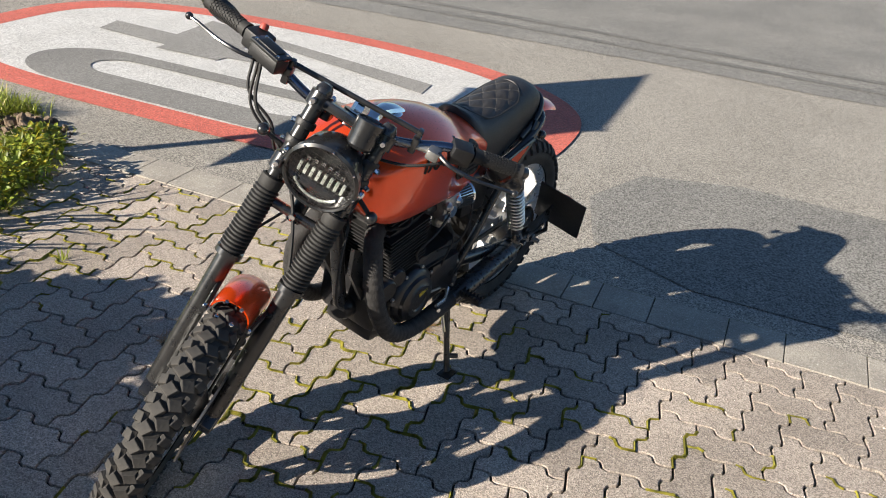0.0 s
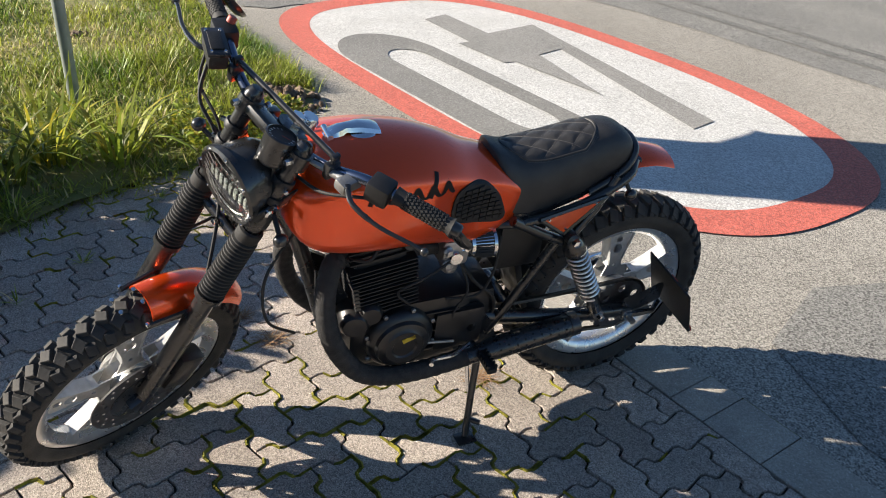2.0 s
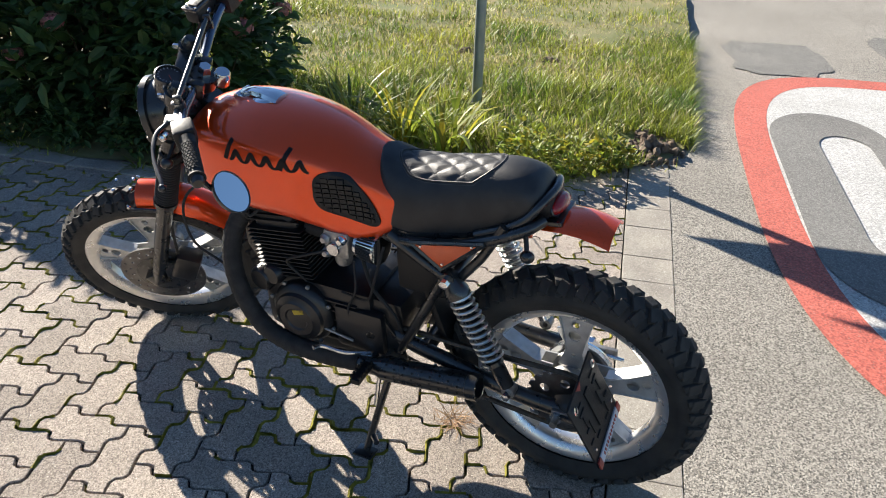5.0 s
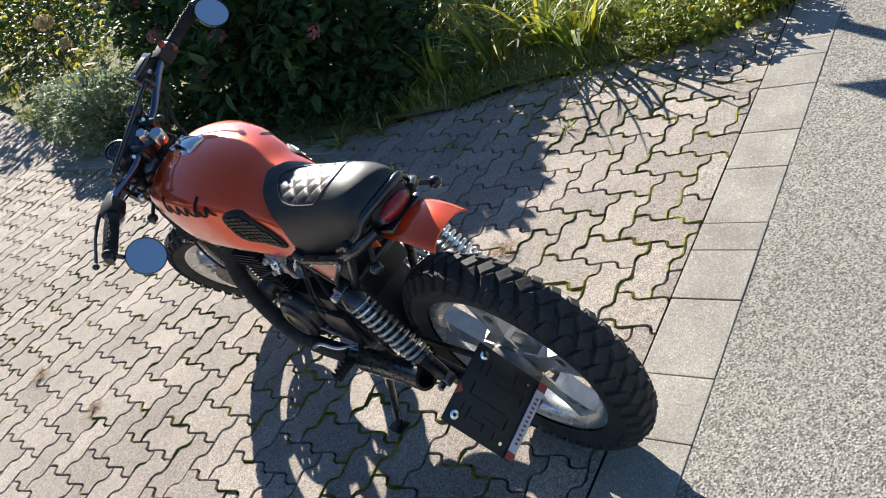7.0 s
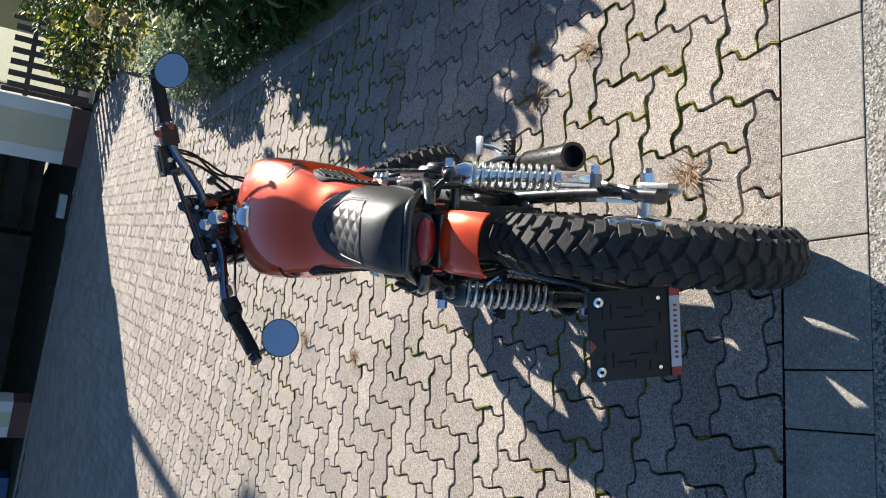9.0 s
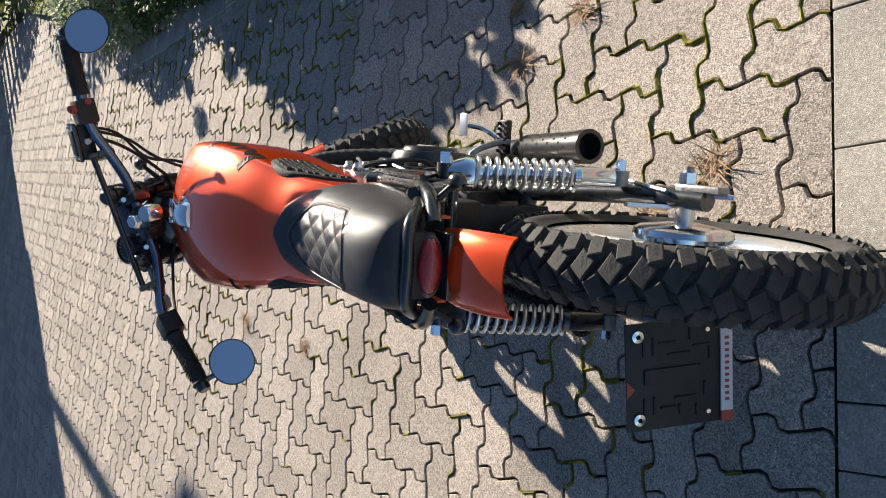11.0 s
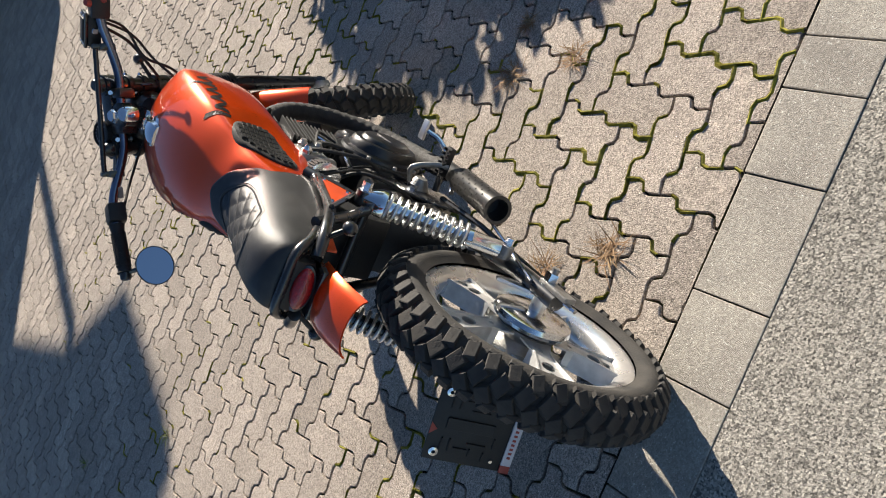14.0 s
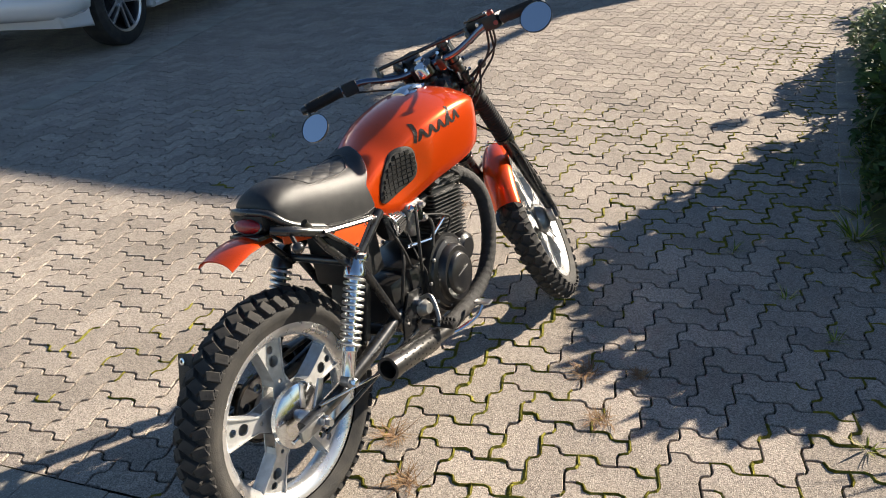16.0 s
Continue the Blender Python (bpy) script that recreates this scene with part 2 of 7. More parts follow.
def box(size, m=None, bevel=0.0):
    return add_box(bmesh.new(), size, m, bevel)


def add_prism(bm, outline, depth, m=None, bevel=0.0, holes=()):
    """An outline in xy, raised by depth along z, and laid by m."""
    m = m or Matrix()
    low = [bm.verts.new(m @ Vector((x, y, 0))) for x, y in outline]
    high = [bm.verts.new(m @ Vector((x, y, depth))) for x, y in outline]
    faces = [bm.faces.new(low[::-1]), bm.faces.new(high)]
    n = len(outline)
    for k in range(n):
        faces.append(bm.faces.new((low[k], low[(k + 1) % n], high[(k + 1) % n], high[k])))
    if bevel:
        edges = [e for e in faces[1].edges] + [e for e in faces[0].edges]
        bmesh.ops.bevel(bm, geom=edges, offset=bevel, segments=2, profile=0.6, affect="EDGES")
    return bm


def prism(outline, depth, m=None, bevel=0.0):
    bm = add_prism(bmesh.new(), outline, depth, m, bevel)
    bmesh.ops.recalc_face_normals(bm, faces=bm.faces)
    return bm


def flat_strip(outer, inner, z):
    """A flat ring between two closed outlines with as many points."""
    bm = bmesh.new()
    a = [bm.verts.new((x, y, z)) for x, y in outer]
    b = [bm.verts.new((x, y, z)) for x, y in inner]
    for k in range(len(a)):
        j = (k + 1) % len(a)
        bm.faces.new((a[k], a[j], b[j], b[k]))
    bmesh.ops.recalc_face_normals(bm, faces=bm.faces)
    if bm.faces[:][0].normal.z < 0:
        bmesh.ops.reverse_faces(bm, faces=bm.faces[:])
    return bm


def flat_sheet(outline, z):
    bm = bmesh.new()
    f = bm.faces.new([bm.verts.new((x, y, z)) for x, y in outline])
    f.normal_update()
    if f.normal.z < 0:
        f.normal_flip()
    return bm


# ---- ground, road and pavement ----
KERB_IN, KERB_OUT = 0.022, -0.176
BED = [(1.75, KERB_IN), (1.58, 0.25), (1.47, 0.6), (1.42, 0.96), (1.24, 1.48), (1.10, 2.1), (1.08, 2.7), (1.2, 3.4), (1.42, 4.6), (1.75, 6.2), (2.3, 7.6), (2.9, 9.4), (3.3, 10.6)]
BED_ROAD = [(1.75, KERB_IN), (1.9, -0.16), (2.2, -0.3), (2.9, -0.33), (3.6, -0.34), (4.6, -0.38), (7.0, -0.42), (14.0, -0.5)]

tagged(link_mesh("ground", flat_sheet([(-400, -400), (400, -400), (400, 400), (-400, 400)], -0.06), M_LAWN), "dull grassy ground reaching the horizon", "ground", kind="structure")
road_bm = flat_sheet([(-120, -9.5), (120, -9.5), (120, -0.1), (3.0, -0.1), (1.6, KERB_OUT), (-120, KERB_OUT)], 0.0)
road = tagged(link_mesh("road", road_bm, M_ASPHALT), "coarse bleached grey asphalt road beside the driveway", "road", kind="structure")


def wavy(x0, x1, y, amp, n=60, seed=0.0):
    return [(x0 + (x1 - x0) * k / n, y + amp * noise.noise(Vector((seed, 1.7 * (x0 + (x1 - x0) * k / n), 0.3)))) for k in range(n + 1)]


lane_edge = [(x, y + 0.42 / (1 + math.exp(-(x - 3.5) * 1.2))) for x, y in wavy(-40, 40, -3.62, 0.05, 240)]
lane = flat_sheet(lane_edge + [(40, -9.4), (-40, -9.4)], 0.004)
tagged(link_mesh("road_lane", lane, M_ASPHALT_DARK), "darker worn asphalt of the driving lane", "road", kind="structure")
patch = flat_sheet([(-0.62, -0.95), (-0.80, -1.36), (-1.05, -1.44)] + wavy(-1.3, -30, -1.5, 0.03, 60, 5.0) + [(-30, -0.25), (-1.2, -0.30), (-0.75, -0.5)], 0.004)
tagged(link_mesh("road_patch", patch, M_ASPHALT_DARK), "darker repaired strip of asphalt", "road", kind="structure")

# worn dark remains of an older marking
def wavy_patch(x, y, long, half, seed):
    """A ragged oblong that starts at x."""
    out = []
    for k in range(40):
        t = 2 * math.pi * k / 40
        w = 1 + 0.22 * noise.noise(Vector((seed, 2 * math.cos(t), 2 * math.sin(t))))
        out.append((x + long / 2 + w * long / 2 * math.copysign(abs(math.cos(t)) ** 0.6, math.cos(t)), y + w * half * math.copysign(abs(math.sin(t)) ** 0.6, math.sin(t))))
    return out


for outline in (wavy_patch(3.9, -1.02, 1.0, 0.36, 1.0), wavy_patch(4.3, -2.05, 1.1, 0.22, 4.0)):
    tagged(link_mesh("old_marking", flat_sheet(outline, 0.006), M_ASPHALT_DARK), "dark worn remains of a road marking", "road marking", kind="structure")

# two dark tyre marks along the lane
for k, y0 in enumerate((-3.95, -4.25)):
    mark = flat_sheet(wavy(-30, 6, y0, 0.02, 90, 7.0 + k) + wavy(6, -30, y0 - 0.10, 0.03, 90, 9.0 + k), 0.008)
    tagged(link_mesh("tyre_mark", mark, M_SKID), "dark rubber tyre mark along the road", "road marking", kind="structure")

# the painted roundel with its numerals
OVAL = (1.77, -1.67)


def oval(a, b, count=160):
    """A rounded oblong, squarer at its north-eastern corner."""
    out = []
    for k in range(count):
        t = 2 * math.pi * k / count
        c, s = math.cos(t), math.sin(t)
        e = 2 / ((3.0 if s > 0 else 2.35) if c < 0 else (3.6 if s > 0 else 2.8))
        out.append((OVAL[0] + (a - 0.02 if c < 0 else a) * math.copysign(abs(c) ** e, c), OVAL[1] + b * math.copysign(abs(s) ** e, s)))
    return out


roundel = empty("speed_roundel", Matrix(), "red and white painted speed limit oval on the road", "road marking")
part("red_ring", flat_strip(oval(2.14, 1.12), oval(1.92, 0.94), 0.008), M_RED_PAINT, roundel, "red painted ring", smooth=False)
part("white_field", flat_sheet(oval(1.93, 0.95), 0.007), M_WHITE_PAINT, roundel, "white painted field", smooth=False)


def stadium(x0, x1, y, half, count=16):
    left = [(x0 + half - half * math.sin(t) * 1.5, y - half * math.cos(t)) for t in (math.pi * k / count for k in range(count + 1))]
    right = [(x1 - half + half * math.sin(t) * 1.5, y + half * math.cos(t)) for t in (math.pi * k / count for k in range(count + 1))]
    return left + right


part("numeral_zero", flat_strip(stadium(0.76, 2.83, -1.07, 0.325), stadium(1.09, 2.52, -1.125, 0.135), 0.012), M_GREY_PAINT, roundel, "dark grey numeral", smooth=False)
FOUR = [(3.135, -1.735), (2.53, -1.695), (2.524, -1.60), (2.053, -1.615), (2.038, -1.70), (1.285, -1.76), (2.087, -1.95), (2.124, -2.18),
        (0.679, -1.835), (0.702, -2.04), (2.69, -2.42), (2.64, -1.95), (3.19, -1.97)]
part("numeral_four", flat_sheet(FOUR, 0.012), M_GREY_PAINT2, roundel, "paler grey numeral", smooth=False)

# the row of slabs along the road
kerb_row = tagged(link_mesh("kerb", box((240, KERB_IN - KERB_OUT - 0.004, 0.05), Matrix.Translation((0, (KERB_IN + KERB_OUT) / 2, -0.04))), M_JOINT),
                  "row of smooth concrete slabs edging the driveway", "kerb", kind="structure")
KERB_STEPS, slab_meshes = (0.275, 0.203, 0.278, 0.203, 0.124), {}


def slab_mesh(length):
    if length not in slab_meshes:
        bm = box((length - 0.0035, KERB_IN - KERB_OUT - 0.004, 0.06), Matrix.Translation((0, 0, -0.03)), 0.003)
        me = bpy.data.meshes.new("slab")
        bm.to_mesh(me)
        bm.free()
        me.materials.append(M_KERB)
        slab_meshes[length] = me
    return slab_meshes[length]


x_kerb = -0.753 - 1.083 * 9
for n in range(5 * 12):
    step = KERB_STEPS[n % 5]
    if x_kerb < 1.85:
        slab = new("slab", slab_mesh(step))
        slab.parent = kerb_row
        slab.matrix_basis = pose(x_kerb + step / 2, (KERB_IN + KERB_OUT) / 2, 0.002 + random.uniform(-0.0015, 0.0015), random.uniform(-0.3, 0.3), random.uniform(-0.3, 0.3), random.uniform(-0.25, 0.25))
    x_kerb += step

# herringbone of wavy concrete blocks
PAVE_TURN, PAVE_W, PAVE_OFF = radians(-8.5), 0.115, (0.9, 0.7)
pavement = tagged(link_mesh("pavement", flat_sheet([(-14, KERB_IN), (1.7, KERB_IN), (1.55, 1.0), (1.4, 3.0), (3.4, 10.6), (3.4, 22.0), (-14, 22.0)], -0.012), M_JOINT),
                  "driveway of grey-brown wavy concrete pavers laid in herringbone, mossy joints", "pavement", kind="structure")


def paver_outline(along_x, gap=0.0026):
    """The wavy outline of a two-cell block about its centre, in metres."""
    w, a = PAVE_W, 0.0125
    cells = [(0, 0), (1, 0), (2, 0), (2, 1), (1, 1), (0, 1)] if along_x else [(0, 0), (1, 0), (1, 1), (1, 2), (0, 2), (0, 1)]
    mid = Vector((w, w / 2)) if along_x else Vector((w / 2, w))
    pts = []
    for (x0, y0), (x1, y1) in zip(cells, cells[1:] + cells[:1]):
        p, q = Vector((x0, y0)) * w, Vector((x1, y1)) * w
        off = Vector((0, 1)) if y0 == y1 else Vector((-1, 0))
        flip = 1 if (x1 - x0) + (y1 - y0) > 0 else -1
        for t, s in ((0, 0), (0.30, 1), (0.44, 0.8), (0.56, -0.8), (0.70, -1)):
            pts.append(p.lerp(q, t) + off * (s * a * flip) - mid)
    n, out = len(pts), []
    for k in range(n):
        e = (pts[(k + 1) % n] - pts[k - 1]).normalized()
        out.append((pts[k] + Vector((-e.y, e.x)) * gap, Vector((-e.y, e.x))))
    return out


def paver_rings(along_x):
    rim = paver_outline(along_x)
    return [[(p + nrm * 0.0032, 0.0) for p, nrm in rim], [(p + nrm * 0.0012, -0.0024) for p, nrm in rim], [(p, -0.019) for p, nrm in rim]]


def add_paver(bm, rings, m):
    made = [[bm.verts.new(m @ Vector((p.x, p.y, z))) for p, z in ring] for ring in rings]
    bm.faces.new(made[0])
    for a, b in zip(made, made[1:]):
        for k in range(len(a)):
            bm.faces.new((a[k], b[k], b[(k + 1) % len(a)], a[(k + 1) % len(a)]))


PAVER_RINGS = {kind: paver_rings(kind) for kind in (True, False)}


def inside(x, y, poly):
    hit = False
    for (x0, y0), (x1, y1) in zip(poly, poly[1:] + poly[:1]):
        if (y0 > y) != (y1 > y) and x < (x1 - x0) * (y - y0) / (y1 - y0) + x0:
            hit = not hit
    return hit


PAVED = [(-9.0, KERB_IN - 0.2), (1.95, KERB_IN - 0.2), (1.68, 0.25), (1.57, 0.6), (1.52, 0.96), (1.36, 1.48), (1.22, 2.1), (1.2, 2.7), (1.32, 3.4), (1.55, 4.6), (1.85, 6.2), (2.4, 7.6), (3.0, 9.4), (3.1, 12.4), (-9.0, 16.0)]

# ---- motorcycle ----
M_ORANGE = material("orange_metallic_lacquer", (0.93, 0.088, 0.004), 0.25, 0.60, color2=(0.86, 0.070, 0.003), scale=500, coat=1.0, rough2=0.32)
M_ORANGE_DULL = material("orange_paint", (0.78, 0.10, 0.014), 0.38, 0.0, color2=(0.70, 0.08, 0.012), scale=30, coat=0.9)
M_GLOSSBLACK = material("gloss_black_paint", (0.012, 0.012, 0.013), 0.22, 0.0, color2=(0.02, 0.02, 0.02), scale=40, coat=0.6, rough2=0.35)
M_ENGINE = material("satin_black_engine_paint", (0.010, 0.010, 0.011), 0.26, 0.0, color2=(0.018, 0.017, 0.017), scale=25, bump=0.15, bump_scale=300, rough2=0.42, coat=0.15)
M_PLASTIC = material("matt_black_plastic", (0.007, 0.007, 0.008), 0.5, color2=(0.011, 0.011, 0.011), scale=60, bump=0.2, bump_scale=400)
M_RUBBER = material("black_rubber", (0.013, 0.0125, 0.012), 0.7, color2=(0.021, 0.020, 0.019), scale=50, bump=0.2, bump_scale=500)
M_TYRE = material("dusty_tyre_rubber", (0.020, 0.0195, 0.019), 0.8, color2=(0.045, 0.041, 0.036), scale=16, bump=0.35, bump_scale=260)
M_ALU = material("brushed_aluminium", (0.80, 0.80, 0.79), 0.27, 1.0, color2=(0.72, 0.72, 0.71), scale=30, rough2=0.38)
M_CHROME = material("chrome", (0.78, 0.79, 0.80), 0.10, 1.0, color2=(0.70, 0.71, 0.73), scale=20, rough2=0.2)
M_RIM = material("polished_aluminium", (0.82, 0.82, 0.82), 0.22, 0.85, color2=(0.72, 0.72, 0.72), scale=25, rough2=0.34)
M_SPOKE = material("dull_pressed_aluminium", (0.62, 0.62, 0.61), 0.42, 0.65, color2=(0.48, 0.48, 0.47), scale=40, rough2=0.55, bump=0.1, bump_scale=200)
M_DIRTYALU = material("weathered_cast_aluminium", (0.36, 0.36, 0.35), 0.5, 0.9, color2=(0.24, 0.23, 0.22), scale=35, bump=0.3, bump_scale=200)
M_BARSTEEL = material("blued_steel_tube", (0.20, 0.23, 0.30), 0.2, 1.0, color2=(0.14, 0.16, 0.21), scale=12, rough2=0.3)
M_LEATHER = material("black_seat_leather", (0.018, 0.018, 0.019), 0.42, color2=(0.030, 0.029, 0.029), scale=30, bump=0.2, bump_scale=650, rough2=0.52)
M_STITCH = material("grey_stitching", (0.10, 0.094, 0.09), 0.8)
M_WRAP = material("black_exhaust_wrap", (0.014, 0.0135, 0.0135), 0.7, color2=(0.030, 0.028, 0.027), scale=40, bump=0.8, bump_scale=350)
M_HOLE = material("drilled_hole_shadow_black", (0.006, 0.006, 0.006), 0.9)
M_REDLENS = material("red_tail_lens", (0.42, 0.012, 0.012), 0.2, color2=(0.30, 0.01, 0.01), scale=160, coat=0.8, bump=0.6, bump_scale=240)
M_REDSWITCH = material("red_switch_plastic", (0.40, 0.06, 0.04), 0.5)
M_DISC = material("steel_brake_disc", (0.20, 0.20, 0.20), 0.35, 0.9, color2=(0.13, 0.12, 0.12), scale=25, rough2=0.5)
M_MIRROR = material("mirror_glass", (0.92, 0.93, 0.94), 0.015, 1.0, color2=(0.92, 0.93, 0.94))
M_GLASS = bpy.data.materials.new("headlamp_glass")
M_GLASS.use_nodes = True
_g = M_GLASS.node_tree.nodes["Principled BSDF"]
_g.inputs["Base Color"].default_value = (0.9, 0.92, 0.92, 1)
_g.inputs["Roughness"].default_value, _g.inputs["Transmission Weight"].default_value, _g.inputs["IOR"].default_value = 0.03, 1.0, 1.3
M_LED = material("pale_led_reflector", (0.80, 0.84, 0.80), 0.18, 0.7, color2=(0.6, 0.66, 0.6), scale=50)
M_WHITEPL = material("white_plate_strip", (0.66, 0.64, 0.66), 0.45, color2=(0.58, 0.56, 0.58), scale=30)
M_STICKER = material("yellow_sticker", (0.55, 0.40, 0.03), 0.5)
M_CHAIN = material("oily_chain", (0.05, 0.04, 0.03), 0.4, 0.7, color2=(0.09, 0.07, 0.05), scale=90)
M_SILENCER = material("dark_stainless_steel", (0.10, 0.098, 0.096), 0.26, 0.8, color2=(0.07, 0.068, 0.066), scale=30, rough2=0.34)
M_CASTALU = material("bright_cast_aluminium", (0.50, 0.49, 0.475), 0.42, 0.9, color2=(0.33, 0.32, 0.31), scale=45, bump=0.5, bump_scale=160)
M_INK = material("printed_dark_mark", (0.03, 0.02, 0.02), 0.5)

BIKE = pose(-0.47, 0.13, 0, 0, -8, -12)
bike = empty("motorcycle", BIKE, "orange scrambler motorcycle with knobbly tyres, leaning on its side stand", "motorcycle")
STEER0 = Vector((0, 1.128, 0.612))
TURNED = Matrix.Rotation(radians(26), 4, Vector((0, -0.454, 0.891)))
STEER = Matrix.Translation((0.028, 0.008, 0)) @ Matrix.Translation(STEER0) @ TURNED @ Matrix.Rotation(radians(-7.5), 4, "Y") @ Matrix.Translation(-STEER0)
# the handlebar sits a little askew on the fork
BARS = Matrix.Translation((0.006, 0.018, -0.010)) @ Matrix.Translation(STEER0) @ TURNED @ Matrix.Rotation(radians(-3.0), 4, "Y") @ Matrix.Translation(-STEER0)


def fpart(name, bm, mat, parent, label="", smooth=True):
    """A part of the steered front end, drawn pointing straight ahead."""
    bmesh.ops.transform(bm, matrix=STEER, verts=bm.verts)
    return part(name, bm, mat, parent, label, smooth)


def bpart(name, bm, mat, parent, label="", smooth=True):
    """A part of the handlebar, drawn pointing straight ahead."""
    bmesh.ops.transform(bm, matrix=BARS, verts=bm.verts)
    return part(name, bm, mat, parent, label, smooth)


def loft(rings, closed=True, caps=True):
    bm = bmesh.new()
    made = [[bm.verts.new(p) for p in ring] for ring in rings]
    n = len(made[0])
    for a, b in zip(made, made[1:]):
        for k in range(n if closed else n - 1):
            bm.faces.new((a[k], a[(k + 1) % n], b[(k + 1) % n], b[k]))
    if caps and closed:
        bm.faces.new(made[0][::-1])
        bm.faces.new(made[-1])
    bmesh.ops.recalc_face_normals(bm, faces=bm.faces)
    return bm


def curve_at(table, t):
    """Smooth value, or values, at t from rows of (t, ...)."""
    if t <= table[0][0]:
        return table[0][1:]
    if t >= table[-1][0]:
        return table[-1][1:]
    k = next(n for n in range(len(table) - 1) if t <= table[n + 1][0])
    a, b = table[k], table[k + 1]
    before, after = table[max(k - 1, 0)], table[min(k + 2, len(table) - 1)]
    h = b[0] - a[0]
    u = (t - a[0]) / h
    out = []
    for c in range(1, len(a)):
        m0 = (b[c] - before[c]) / (b[0] - before[0]) * h
        m1 = (after[c] - a[c]) / (after[0] - a[0]) * h
        out.append((2 * u ** 3 - 3 * u * u + 1) * a[c] + (u ** 3 - 2 * u * u + u) * m0 + (3 * u * u - 2 * u ** 3) * b[c] + (u ** 3 - u * u) * m1)
    return out


def holed_plate(outline, holes, thick, m):
    """A plate with round holes through it; outline in xy, holes (x, y, r)."""
    bm = bmesh.new()
    loops = [list(outline)] + [[(x + r * math.cos(-2 * math.pi * k / 12), y + r * math.sin(-2 * math.pi * k / 12)) for k in range(12)] for x, y, r in holes]
    edges = []
    for lp in loops:
        vs = [bm.verts.new((x, y, 0)) for x, y in lp]
        edges += [bm.edges.new((vs[k], vs[(k + 1) % len(vs)])) for k in range(len(vs))]
    bmesh.ops.triangle_fill(bm, use_beauty=True, use_dissolve=False, edges=edges)
    got = bmesh.ops.extrude_face_region(bm, geom=bm.faces[:])
    bmesh.ops.translate(bm, vec=(0, 0, thick), verts=[v for v in got["geom"] if isinstance(v, bmesh.types.BMVert)])
    bmesh.ops.recalc_face_normals(bm, faces=bm.faces)
    bmesh.ops.transform(bm, matrix=m, verts=bm.verts)
    return bm


def tyre_bm(r_out, half, r_bead, knob, m):
    """A tyre carcass turned about z, without its rubber knobs."""
    prof = [(r_bead, -half * 0.72)]
    for k in range(13):
        a = radians(-115 + 230 * k / 12)
        prof.append((r_out - knob - half * 0.86 + half * 0.86 * math.cos(a) if abs(a) < radians(90) else r_out - knob - half * 0.86 + (r_out - knob - half * 0.86 - r_bead) * math.cos(a) * 0.9, half * 0.93 * math.sin(a)))
    prof.append((r_bead, half * 0.72))
    bm = add_lathe(bmesh.new(), prof, None, 72)
    bmesh.ops.recalc_face_normals(bm, faces=bm.faces)
    bmesh.ops.transform(bm, matrix=m, verts=bm.verts)
    return bm


def tread_blocks(r_out, half, count, rows, knob, m, parent):
    """The rubber knobs of a tyre, each one an object: rows of (lateral angle, length, width, turn, shift)."""
    rc = r_out - knob - half * 0.86
    for lat, length, width, turn, shift in rows:
        bm = bmesh.new()
        x0, x1, l, w = -knob * 0.75, knob * 0.75, length / 2, width / 2
        low = [bm.verts.new((x0, y * l, z * w)) for y, z in ((-1, -1), (1, -1), (1, 1), (-1, 1))]
        high = [bm.verts.new((x1, y * l * 0.86, z * w * 0.84 + (0.18 * w if (y > 0) == (turn > 0) else -0.12 * w))) for y, z in ((-1, -1), (1, -1), (1, 1), (-1, 1))]
        bm.faces.new(high)
        for k in range(4):
            bm.faces.new((low[k], low[(k + 1) % 4], high[(k + 1) % 4], high[k]))
        bmesh.ops.bevel(bm, geom=[e for e in bm.edges if all(v in high for v in e.verts)], offset=0.0012, segments=1, affect="EDGES")
        bmesh.ops.recalc_face_normals(bm, faces=bm.faces)
        me = bpy.data.meshes.new("tread_block")
        bm.to_mesh(me)
        bm.free()
        me.materials.append(M_TYRE)
        a = radians(lat)
        rr = rc + half * 0.86 * math.cos(a) + knob * 0.35
        zz = half * 0.93 * math.sin(a) * (1 + 0.35 * knob / half)
        for k in range(count):
            ob = new("tread_block", me)
            ob.parent = parent
            ob.matrix_basis = m @ Matrix.Rotation(2 * math.pi * (k + shift) / count, 4, "Z") @ Matrix.Translation((rr, 0, zz)) @ Matrix.Rotation(-a, 4, "Y") @ Matrix.Rotation(radians(turn), 4, "X")


def spoke_outline(r0, r1):
    """One pressed wheel arm, lying along +x: wide plate on the rim, narrower waist, wide root on the hub."""
    up = [(r0, 0.036), (r0 + 0.018, 0.030), (r0 + 0.045, 0.021), (r0 + 0.068, 0.022), (r1 - 0.045, 0.030), (r1 - 0.012, 0.038), (r1, 0.044)]
    return up[::-1] + [(x, -y) for x, y in up]


